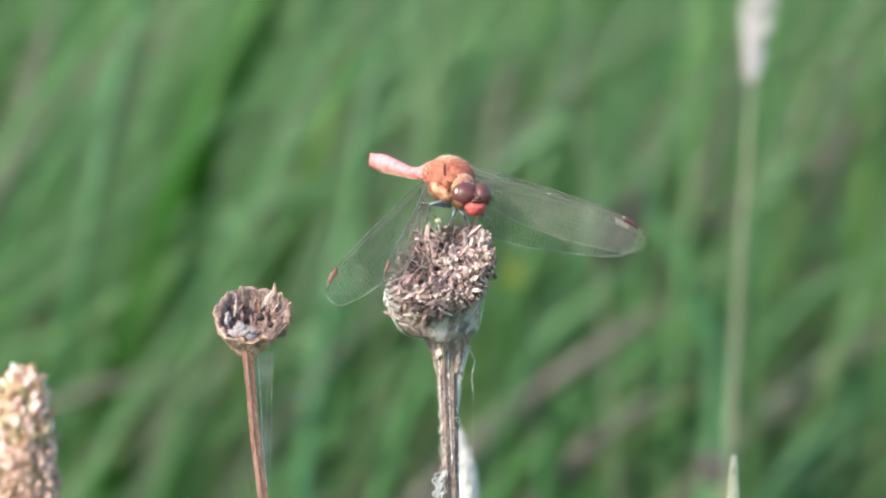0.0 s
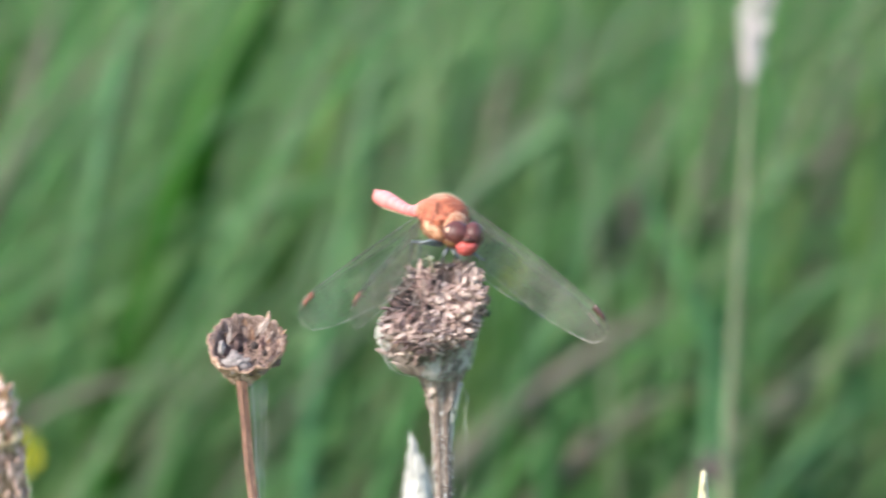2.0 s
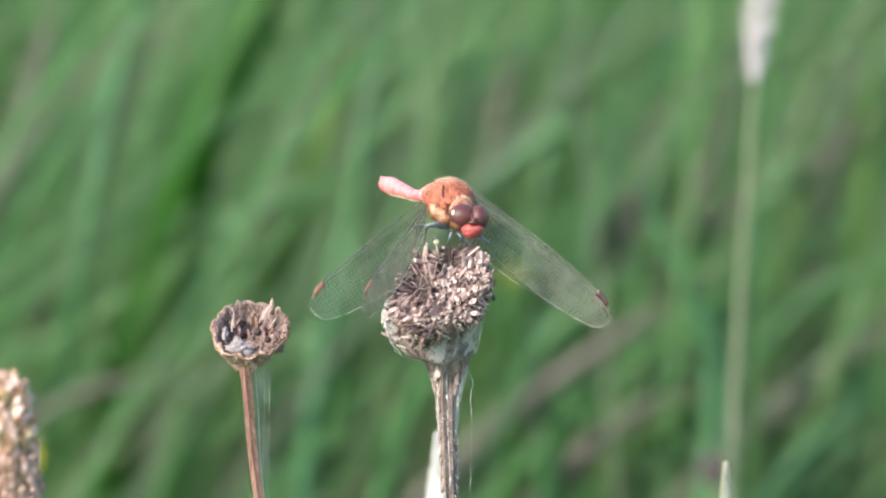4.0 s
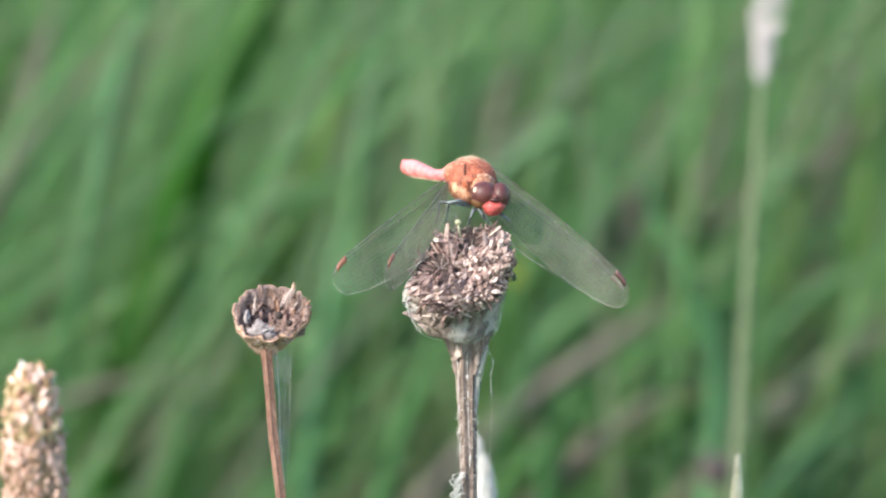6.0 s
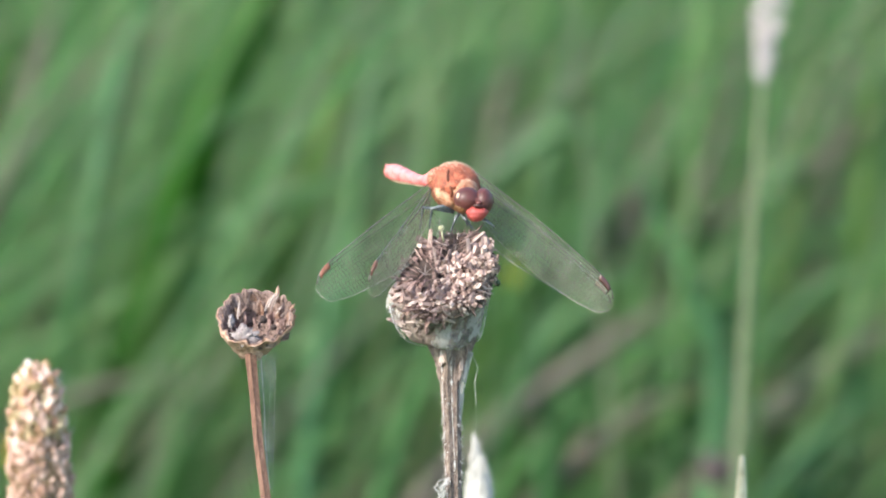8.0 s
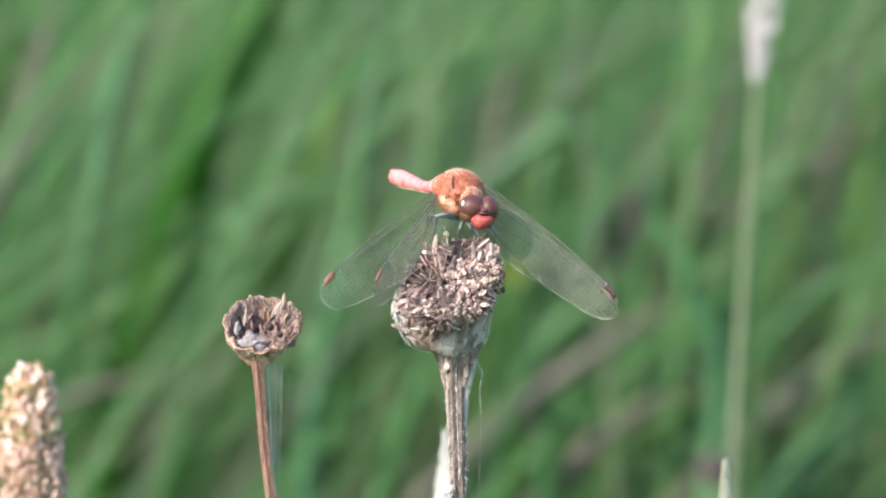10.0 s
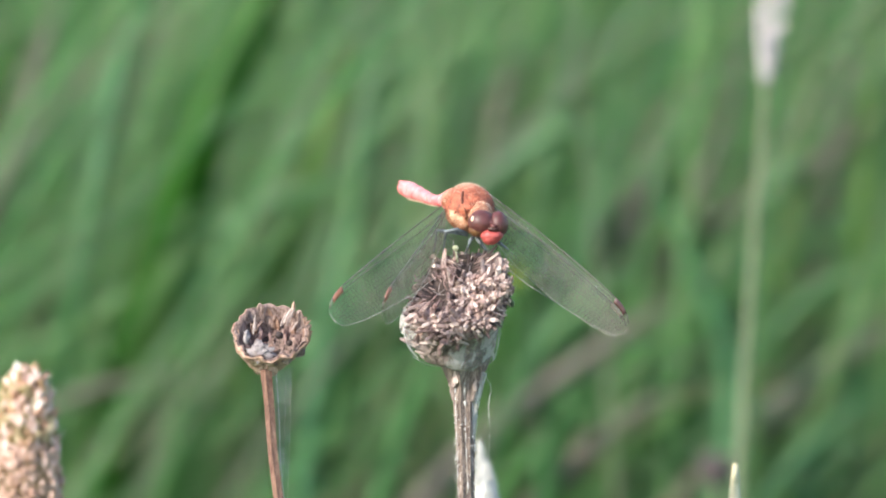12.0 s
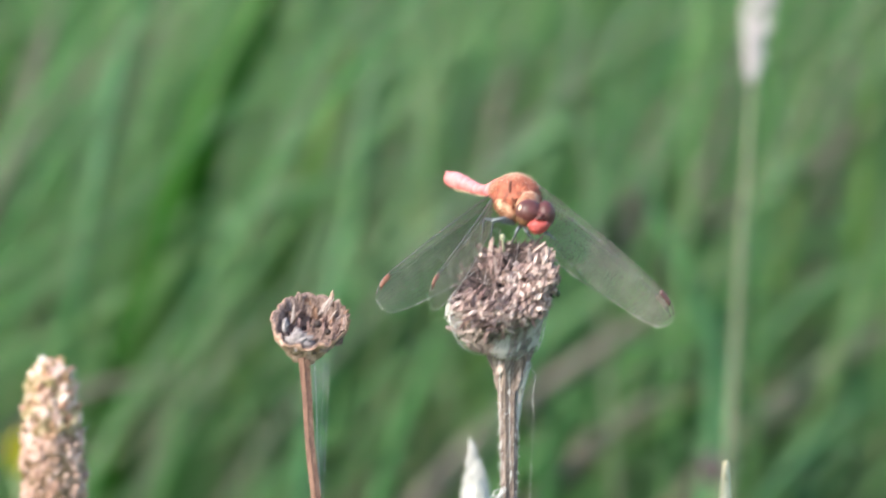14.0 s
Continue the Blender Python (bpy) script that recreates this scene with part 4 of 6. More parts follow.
    stray = lambda i, s: 0.15 * MM * max(0.04, 0.2 + 2.2 * noise.noise(Vector((i * 0.8, s, 0))))
    edge = [spot(0.18, -18.89, 5.0), spot(0.26, -21.99, 5.6), spot(0.53, -29.07, 6.2), spot(0.80, -36.15, 6.4), spot(1.15, -40.56, 6.4)]
    tube(bm, smooth_line([p - KNAP_BASE for p in edge], 8), [stray(i, 0.0) for i in range(33)], 6)
    edge = [spot(1.68, -18.62, 4.4), spot(1.77, -22.87, 5.4), spot(1.94, -29.06, 5.5), spot(2.30, -36.13, 5.6)]
    tube(bm, smooth_line([p - KNAP_BASE for p in edge], 8), [stray(i, 4.0) for i in range(25)], 6)
    part("silk_rib", bm, THREAD, ob, "pale silky ribs on the stem")
    for pts, r in ((((4.95, -18.02, 6.0), (5.83, -20.06, 6.0), (5.48, -22.00, 6.0), (5.65, -25.98, 6.0)), 0.035), (((5.65, -25.98, 6.0), (5.48, -31.72, 6.0), (5.30, -39.67, 6.0)), 0.012),
                   (((-6.34, -15.05, 0.0), (-4.4, -16.2, 3.0), (-2.2, -16.7, 6.0)), 0.05), (((-7.91, -10.46, -2.0), (-7.30, -12.93, -1.0), (-6.16, -15.05, 0.0)), 0.06)):
        bm = bmesh.new()
        line = smooth_line([spot(*p) - KNAP_BASE for p in pts], 7)
        tube(bm, line, [r * MM * (1 + 0.6 * noise.noise(Vector((i * 1.3, r * 40, 0)))) for i in range(len(line))], 5)
        part("silk_thread", bm, THREAD, ob, "fine white silk thread")
    for (hx, hy, _), depth in zip(HOLLOWS, (-0.6, -1.0)):
        bm = bmesh.new()
        mid = c + turn @ Vector((hx * MM, hy * MM, depth * MM))
        for k in range(5):
            a = k * 1.3 + g.uniform(-0.5, 0.5)
            far = mid + turn @ Vector((math.cos(a), math.sin(a), g.uniform(0.1, 0.5))) * g.uniform(1.0, 1.9) * MM
            tube(bm, [mid, mid.lerp(far, 0.5) + KNAP_AXIS * 0.1 * MM, far], [0.07 * MM, 0.06 * MM, 0.03 * MM], 5)
        part("silk_star", bm, PLUG, ob, "grey-white silk in a hollow")
    bm = bmesh.new()
    for k in range(24):
        p = spot(0.35, -40.54, 5.4) - KNAP_BASE + Vector((g.uniform(-0.5, 0.4), g.uniform(-0.5, 0.5), g.uniform(-1.8, 1.8))) * MM
        tube(bm, smooth_line([p, p + Vector((g.uniform(-0.9, 0.3), 0, g.uniform(-0.5, 1.2))) * MM, p + Vector((0.8, 0.3, 1.6)) * MM], 4), taper([0.10 * MM, 0.05 * MM], 9), 5)
    part("silk_tangle", bm, THREAD, ob, "white tangle of silk")
    bm = bmesh.new()
    ball(bm, spot(0.18, 1.85, 2.0) - KNAP_BASE, [Vector((0.5 * MM, 0, 0)), Vector((0, 0.5 * MM, 0)), Vector((0, 0, 0.45 * MM))], 0.1, 1, 10, 7)
    tube(bm, [spot(0.18, 1.50, 2.0) - KNAP_BASE, spot(0.53, -0.35, 3.0) - KNAP_BASE], [0.14 * MM, 0.2 * MM], 5)
    part("bud", bm, BUD, ob, "tiny pale green bud")
    bm = bmesh.new()
    ball(bm, spot(8.99, -6.79, 2.0) - KNAP_BASE, [Vector((0.45 * MM, 0, 0)), Vector((0, 0.4 * MM, 0)), Vector((0, 0, 0.55 * MM))], 0.2, 2, 10, 7)
    tube(bm, [spot(8.81, -7.14, 2.0) - KNAP_BASE, spot(7.41, -7.85, 3.0) - KNAP_BASE], [0.1 * MM, 0.1 * MM], 5)
    part("bud", bm, DARK_BUD, ob, "tiny dark bud on a thread")
    return ob


# ---- the dragonfly ----
FLY = spot(2.73, 2.29, 3.0)
# where the wings join the thorax: fore and hind on the one side, fore and hind on the other
ROOTS = ((5.37, 10.47, 4.0), (5.0, 9.15, 6.5), (-1.4, 8.27, 3.5), (-1.76, 8.7, 6.5))


def wing_turn(s, c):
    """Span and chord directions as a rotation: x along the span, y to the trailing edge."""
    x = way(*s)
    y = way(*c)
    y = (y - x * x.dot(y)).normalized()
    return Matrix((x, y, x.cross(y))).transposed()


FORE_CHORD = ((0.0, 0.07), (0.12, 0.16), (0.35, 0.205), (0.6, 0.215), (0.75, 0.2), (0.87, 0.188), (0.95, 0.165), (0.985, 0.138), (1.0, 0.11))
HIND_CHORD = ((0.0, 0.14), (0.1, 0.26), (0.25, 0.30), (0.45, 0.295), (0.6, 0.27), (0.72, 0.25), (0.82, 0.23), (0.9, 0.203), (0.96, 0.18), (0.985, 0.152), (1.0, 0.115))


def wing_chord(t, chord):
    """Leading and trailing edge at t along the span, in shares of the length."""
    lead = -0.016 * math.sin(math.pi * t) + 0.068 * max(0.0, (t - 0.86) / 0.14) ** 2.2
    trail = float(np.interp(t, [q[0] for q in chord], [q[1] for q in chord]))
    return lead, max(trail, lead + 0.001)


def build_wing(fly, name, root, length, chord, mark):
    """Corrugated membrane with long veins, a net of cross veins, a notch vein, a marked tip cell and a pale rim."""
    ob = new(name)
    ob.parent = fly
    ob.location = spot(*root) - FLY
    ob.empty_display_size = 0.005
    L = length * MM
    g = random.Random(int(chord[2][1] * 1000))

    def on(t, q):
        a, b = wing_chord(t, chord)
        corrugate = 0.006 * math.sin(q * 16.0) * (1 - 0.7 * t) * (1 - q) + 0.004 * math.sin(t * 5 + q * 3)
        return Vector((t * L, (a + (b - a) * q) * L, (corrugate - 0.05 * t * t) * L))

    bm = bmesh.new()
    rows = [[bm.verts.new(on(i / 40, k / 14)) for k in range(15)] for i in range(41)]
    for a, b in zip(rows, rows[1:]):
        for k in range(14):
            bm.faces.new((a[k], a[k + 1], b[k + 1], b[k]))
    part("membrane", bm, MEMBRANE, ob, "clear wing membrane")
    bm = bmesh.new()
    tube(bm, [on(i / 30 * 0.985, 0) for i in range(31)], [0.09 * MM * (1 + 0.35 * noise.noise(Vector((i * 0.9, length, 0)))) for i in range(31)], 5)
    tube(bm, [on(i / 24 * 0.90, 0.17 - 0.1 * i / 24) for i in range(25)], taper([0.07 * MM, 0.06 * MM, 0.045 * MM], 25), 4)
    ball(bm, on(0.5, 0.0), [Vector((0.5 * MM, 0, 0)), Vector((0, 0.17 * MM, 0)), Vector((0, 0, 0.15 * MM))], 0.1, 1, 8, 6)
    part("leading_vein", bm, COSTA, ob, "brown leading veins")
    bm = bmesh.new()
    rim = 0.06 if chord is HIND_CHORD else 0.035
    tube(bm, [on(0.05 + 0.95 * i / 40, 1) for i in range(41)], [rim * MM * (1 + 0.6 * noise.noise(Vector((i * 1.1, 3.0, length)))) for i in range(41)], 4)
    tube(bm, [on(0.999, k / 8) for k in range(9)], [rim * 0.8 * MM] * 9, 4)
    part("wing_rim", bm, PALE_VEIN, ob, "pale thin wing rim")
    # tiny pale beads put the wing's sun glints into the colour
    bm = bmesh.new()
    for i in range(18):
        p = on(g.uniform(0.15, 0.95), g.choice((0.0, 0.0, 0.12, g.uniform(0.1, 0.95))))
        r = g.uniform(0.03, 0.075) * MM
        ball(bm, p, [Vector((r * g.uniform(1, 2.2), 0, 0)), Vector((0, r, 0)), Vector((0, 0, r))], 0.2, i, 6, 4)
    tagged(part("glint_dot", bm, GLINT, ob, "pale beads standing in for glints on the wing"), kind="stuff")
    # long veins fan out from the root, cross veins join neighbours
    bm = bmesh.new()
    veins = [(0.24, 0.16, 0.0, 0.9), (0.31, 0.30, 0.0, 0.96), (0.37, 0.42, 0.02, 0.985), (0.43, 0.54, 0.03, 0.985), (0.50, 0.66, 0.05, 0.97), (0.57, 0.78, 0.08, 0.94), (0.66, 0.88, 0.10, 0.84), (0.76, 0.95, 0.12, 0.7), (0.88, 0.98, 0.14, 0.5)]

    def vein(k, t):
        if k < 0:
            return 0.0
        if k >= len(veins):
            return 1.0
        a, b, _, end = veins[k]
        return a + (b - a) * min(1.0, t / end) ** 0.8 + 0.018 * math.sin(t * 9 + k * 1.7)

    for k, (_, _, t0, t1) in enumerate(veins):
        ts = [t0 + (t1 - t0) * i / 22 for i in range(23)]
        tube(bm, [on(t, vein(k, t)) for t in ts], taper([0.03 * MM, 0.036 * MM, 0.028 * MM], 23), 3, caps=False)
    for k in range(-1, len(veins)):
        t = 0.05 + 0.01 * (k % 3)
        while t < 0.975:
            a, b = vein(k, t), vein(k + 1, t)
            if b - a > 0.015:
                o = g.uniform(-0.008, 0.008)
                mid = (a + b) / 2
                if (b - a) * (wing_chord(t, chord)[1]) * length > 0.9:
                    tube(bm, [on(t, a), on(min(0.99, t + o), mid)], [0.041 * MM] * 2, 3, caps=False)
                    tube(bm, [on(min(0.99, t + o), mid), on(min(0.99, t + o + 0.018), mid + 0.01)], [0.036 * MM] * 2, 3, caps=False)
                    tube(bm, [on(min(0.99, t + o + 0.009), mid), on(min(0.99, t + 0.009), b)], [0.041 * MM] * 2, 3, caps=False)
                else:
                    tube(bm, [on(t, a), on(min(0.99, t + o), b)], [0.041 * MM] * 2, 3, caps=False)
            t += g.uniform(0.017, 0.027)
    tagged(part("vein_net", bm, VEIN, ob, "fine net of dark veins"), kind="stuff")
    bm = bmesh.new()
    rows = []
    for i in range(7):
        t = 0.848 + 0.085 * i / 6
        slant = 0.008
        rows.append([bm.verts.new(on(t + (slant if q > 0.05 else 0.0), q) + Vector((0, 0, h))) for q, h in ((-0.012, 0.0), (0.0, 0.00012), (0.13, 0.00012), (0.15, 0.0), (0.13, -0.00012), (0.0, -0.00012))])
    for a, b in zip(rows, rows[1:]):
        for k in range(6):
            bm.faces.new((a[k], a[(k + 1) % 6], b[(k + 1) % 6], b[k]))
    bm.faces.new(rows[0][::-1])
    bm.faces.new(rows[-1])
    part("wing_mark", bm, mark, ob, "red-brown wing mark")
    return ob


def build_dragonfly():
    fly = thing("dragonfly", FLY, "red darter dragonfly perched on a dead knapweed head", "dragonfly")
    g = random.Random(5)

    def here(u, v, w):
        return spot(u, v, w) - FLY

    ahead = way(0.50, -0.42, -0.76)
    right = way(0.84, 0.06, 0.54)
    right = (right - ahead * right.dot(ahead)).normalized()
    top = right.cross(ahead)
    if top.z < 0:
        top = -top
    # thorax in two swellings
    bm = bmesh.new()
    ball(bm, here(2.38, 8.57, 5.5), [right * 3.8 * MM, ahead * 4.0 * MM, top * 3.3 * MM], 0.10, 3, 28, 18)
    part("thorax", bm, THORAX, fly, "orange-brown hairy thorax")
    bm = bmesh.new()
    ball(bm, here(3.97, 7.14, 2.6), [right * 2.0 * MM, ahead * 1.6 * MM, top * 2.1 * MM], 0.06, 6, 20, 12)
    part("collar", bm, COLLAR, fly, "hairy collar behind the head")
    bm = bmesh.new()
    slope = (AXES[0] * 0.78 - AXES[1] * 0.62).normalized()
    ball(bm, here(1.0, 6.3, 4.0), [slope * 2.5 * MM, (AXES[0] * 0.62 + AXES[1] * 0.78) * 1.5 * MM, AXES[2] * 2.2 * MM], 0.12, 9, 22, 14)
    part("breast", bm, BREAST, fly, "cream hairy underside of the thorax")
    bm = bmesh.new()
    ball(bm, here(0.3, 9.5, 6.5), [AXES[0] * 2.3 * MM, AXES[1] * 1.9 * MM, AXES[2] * 2.6 * MM], 0.1, 12, 22, 14)
    part("hind_thorax", bm, THORAX, fly, "red-brown hind part of the thorax")
    # plates and seams of the thorax
    def on_thorax(u, v):
        """The thorax's near surface along the line of sight."""
        o = spot(u, v, 5.5) - FLY - here(2.38, 8.57, 5.5)
        p = [o.dot(right) / 3.8, o.dot(ahead) / 4.0, o.dot(top) / 3.3]
        d = [AXES[2].dot(right) / 3.8, AXES[2].dot(ahead) / 4.0, AXES[2].dot(top) / 3.3]
        a2, b2, c2 = sum(q * q for q in d), sum(q * s for q, s in zip(p, d)), sum(q * q for q in p) - MM * MM
        return o + here(2.38, 8.57, 5.5) + AXES[2] * ((-b2 - math.sqrt(max(0.0, b2 * b2 - a2 * c2))) / a2)

    for pts in (((1.32, 11.04), (1.06, 9.98), (1.15, 8.92)), ((1.41, 8.39), (1.77, 7.51), (1.68, 6.27))):
        bm = bmesh.new()
        tube(bm, smooth_line([on_thorax(*p) - AXES[2] * 0.3 * MM for p in pts], 4), taper([0.06 * MM, 0.24 * MM, 0.12 * MM, 0.24 * MM, 0.05 * MM], 9), 6)
        part("seam", bm, SEAM, fly, "dark thorax seam")
    # small dark pits below the seam
    for u, v in ((0.1, 7.6), (0.6, 6.7), (2.1, 8.0), (0.0, 6.4), (1.2, 5.6)):
        bm = bmesh.new()
        ball(bm, here(u, v, 1.9 if u > 2 else 2.6), [AXES[0] * 0.16 * MM, AXES[1] * 0.26 * MM, AXES[2] * 0.7 * MM], 0.2, u + v, 10, 6)
        part("pit", bm, SEAM, fly, "dark pit in the thorax")
    red_fuzz, pale_fuzz = bmesh.new(), bmesh.new()
    for i in range(6000):
        d = Vector((g.gauss(0, 1), g.gauss(0, 1), g.gauss(0, 1))).normalized()
        collar = i % 5 == 0
        if i % 5 == 1:
            root = here(1.0, 6.3, 4.0) + (slope * 2.5 * d.x + (AXES[0] * 0.62 + AXES[1] * 0.78) * 1.5 * d.y + AXES[2] * 2.2 * d.z) * MM
        elif i % 5 == 2:
            root = here(0.3, 9.5, 6.5) + (AXES[0] * 2.3 * d.x + AXES[1] * 1.9 * d.y + AXES[2] * 2.6 * d.z) * MM
        elif collar:
            root = here(3.97, 7.14, 2.6) + (right * 2.0 * d.x + ahead * 1.6 * d.y + top * 2.1 * d.z) * MM
        else:
            root = here(2.38, 8.57, 5.5) + (right * 3.77 * d.x + ahead * 3.95 * d.y + top * 3.27 * d.z) * MM
        out = right * d.x + ahead * d.y + top * d.z
        # hairs facing up are coloured pale for rim light; collar and underside are cream
        pale = collar and g.random() < 0.4 or out.dot(AXES[1]) > 0.72 + g.uniform(-0.2, 0.2) or out.dot(AXES[1]) < -0.5
        tip = root + (out + Vector((g.uniform(-0.5, 0.5), g.uniform(-0.5, 0.5), g.uniform(-0.5, 0.5)))) * (g.uniform(0.2, 0.5) if pale else g.uniform(0.12, 0.32)) * MM
        thick = 0.032 if pale else 0.028
        o = out.orthogonal().normalized() * thick * MM
        p = out.cross(o).normalized() * thick * MM
        bm = pale_fuzz if pale else red_fuzz
        a, b, c, e = (bm.verts.new(root + o), bm.verts.new(root - o * 0.5 + p), bm.verts.new(root - o * 0.5 - p), bm.verts.new(tip))
        bm.faces.new((a, b, e))
        bm.faces.new((b, c, e))
        bm.faces.new((c, a, e))
    tagged(part("fuzz", red_fuzz, RED_HAIR, fly, "red-brown fuzz"), kind="stuff")
    tagged(part("fuzz", pale_fuzz, HAIR, fly, "pale cream fuzz on the collar, and on the back for rim light"), kind="stuff")
    # abdomen of nine rings, waisted and clubbed
    spine = smooth_line([here(-0.2, 9.45, 7.0), here(-2.9, 9.35, 13.0), here(-4.9, 10.05, 19.5), here(-6.7, 10.72, 26.0), here(-8.0, 11.15, 30.5)], 8)
    radii = taper([2.0 * MM, 1.1 * MM, 0.86 * MM, 0.9 * MM, 1.02 * MM, 1.2 * MM, 1.34 * MM, 1.36 * MM, 1.1 * MM], len(spine))
    steps = [0, 4, 8, 11, 15, 19, 23, 27, 30, len(spine) - 1]
    for k in range(9):
        lo, hi = steps[k], steps[k + 1]
        pts = spine[lo:hi + 1]
        rr = [r * (1.0 if 0 < i < hi - lo else 0.975) for i, r in enumerate(radii[lo:hi + 1])]
        bm = bmesh.new()
        tube(bm, pts, rr, 20)
        crumple(bm, 0.16 * MM, 0.7 * MM, k * 1.3)
        part("abdomen_ring", bm, ABDOMEN, fly)
    bm = bmesh.new()
    for s in (-0.45, 0.45):
        tube(bm, [here(-7.8, 11.12, 30.0) + Vector((0, 0, s * 1.5 * MM)), here(-8.6, 11.3, 32.0) + Vector((0, 0, s * 1.9 * MM))], [0.5 * MM, 0.25 * MM], 6)
    part("tail_clasper", bm, ABDOMEN, fly)
    bm = bmesh.new()
    for k in (3, 4, 5, 6, 7, 8):
        p = spine[steps[k] + 1]
        ball(bm, p - AXES[1] * radii[steps[k]] * 0.9 - AXES[2] * radii[steps[k]] * 0.6, [AXES[0] * 0.42 * MM, AXES[1] * 0.2 * MM, AXES[2] * 0.5 * MM], 0.2, k, 8, 6)
    part("dark_mark", bm, FACE_DARK, fly, "small black side marks")
    bm = bmesh.new()
    pts = [p - AXES[1] * r * 0.85 - AXES[2] * r * 0.55 for p, r in list(zip(spine, radii))[3:-1]]
    tube(bm, pts, taper([0.1 * MM, 0.32 * MM, 0.4 * MM, 0.42 * MM, 0.3 * MM], len(pts)), 6)
    part("pale_side", bm, HAIR, fly, "cream line along the abdomen's side")
    # head: two great eyes that meet on top, a red face below a small dark brow
    for c, a in ((here(4.2, 6.15, -0.4), (2.1, 1.9, 2.1)), (here(6.78, 5.85, -0.2), (1.55, 2.05, 2.1))):
        bm = bmesh.new()
        ball(bm, c, [AXES[0] * a[0] * MM, AXES[1] * a[1] * MM, AXES[2] * a[2] * MM], 0.0, 0, 28, 18)
        part("compound_eye", bm, EYE_RED, fly, "glossy dark red-brown eye")
    bm = bmesh.new()
    ball(bm, here(3.7, 5.0, -0.1), [AXES[0] * 1.5 * MM, AXES[1] * 1.25 * MM, AXES[2] * 1.6 * MM], 0.05, 6, 18, 12)
    part("cheek", bm, CHEEK, fly, "olive-brown lower eye rim")
    bm = bmesh.new()
    ball(bm, here(5.75, 4.0, -1.0), [(AXES[0] * 0.97 + AXES[1] * 0.22) * 1.8 * MM, (AXES[1] * 0.97 - AXES[0] * 0.22) * 1.42 * MM, AXES[2] * 1.5 * MM], 0.05, 1, 40, 28)
    for v in bm.verts:
        q = v.co - here(5.75, 4.0, -1.0)
        dip = max(0.0, 1 - ((q.dot(AXES[0]) - 0.35 * MM) / (0.95 * MM)) ** 2)
        if q.dot(AXES[1]) > 0.3 * MM:
            v.co -= AXES[1] * (q.dot(AXES[1]) - 0.3 * MM) * 0.6 * dip
        fold = max(0.0, 1 - abs(q.dot(AXES[1]) + 0.35 * MM) / (0.22 * MM))
        v.co -= q * 0.05 * fold
        narrow = max(0.0, -q.dot(AXES[1]) / (1.4 * MM))
        v.co -= AXES[0] * q.dot(AXES[0]) * 0.22 * narrow
    part("face", bm, FACE_RED, fly, "bright red face")
    bm = bmesh.new()
    ball(bm, here(5.6, 6.0, -0.3), [AXES[0] * 1.2 * MM, AXES[1] * 1.3 * MM, AXES[2] * 1.75 * MM], 0.05, 5, 16, 10)
    part("crown", bm, EYE_RED, fly)
    # a cream bead puts the eye's highlight into the colour
    bm = bmesh.new()
    ball(bm, here(2.85, 6.6, -1.62), [AXES[0] * 0.34 * MM, AXES[1] * 0.52 * MM, AXES[2] * 0.4 * MM], 0.2, 7, 12, 8)
    part("eye_highlight", bm, HAIR, fly, "cream bead for the highlight beside the eye")
    bm = bmesh.new()
    ball(bm, here(6.1, 5.55, -2.1), [AXES[0] * 0.55 * MM, AXES[1] * 0.34 * MM, AXES[2] * 0.55 * MM], 0.05, 2, 16, 10)
    part("forehead", bm, FOREHEAD, fly, "maroon forehead bump")
    bm = bmesh.new()
    ball(bm, here(6.05, 5.12, -1.95), [AXES[0] * 1.0 * MM, AXES[1] * 0.42 * MM, AXES[2] * 0.5 * MM], 0.1, 3, 16, 10)
    part("brow", bm, FACE_DARK, fly, "black notch above the face")
    for s in (-1, 1):
        bm = bmesh.new()
        tube(bm, [here(5.98 + s * 0.44, 5.02, -2.3), here(6.25 + s * 0.88, 5.98, -4.5)], [0.07 * MM, 0.03 * MM], 5)
        part("antenna", bm, FACE_DARK, fly, "short dark antenna")
    # legs: thigh and shin in one bent bar
    for pts in (((2.0, 4.2, 1.0), (-0.18, 4.57, -0.5), (-2.73, 4.84, 0.0), (-2.90, 3.26, 0.5), (-3.17, 1.50, 1.0)), ((1.94, 4.31, 1.0), (0.35, 5.01, -1.0), (-1.32, 4.66, -1.0), (-1.50, 3.26, 0.0), (-1.76, 1.50, 1.0)),
                ((2.9, 3.8, 1.0), (2.5, 3.4, -0.5), (2.2, 2.6, -0.8), (1.7, 1.2, 1.0)), ((3.6, 3.5, 0.5), (4.0, 2.9, -0.5), (4.3, 1.9, 0.5)),
                ((6.4, 3.2, 1.0), (7.4, 2.62, 0.0), (8.45, 1.85, 1.0)), ((3.35, 3.97, 3.0), (4.24, 2.74, 4.0), (5.12, 1.50, 4.0))):
        bm = bmesh.new()
        ends = [here(*p) for p in pts]
        line = [p.lerp(q, k / 3) for p, q in zip(ends, ends[1:]) for k in range(3)] + [ends[-1]]
        tube(bm, line, taper([0.33 * MM, 0.3 * MM, 0.18 * MM, 0.11 * MM], len(line)), 7)
        for k in range(2, len(line) - 1, 2):
            o = Vector((g.uniform(-1, 1), g.uniform(-1, 1), -0.5)) * 0.55 * MM
            tube(bm, [line[k], line[k] + o], [0.05 * MM, 0.02 * MM], 3)
        part("leg", bm, LEG, fly, "blue-grey spiny leg")
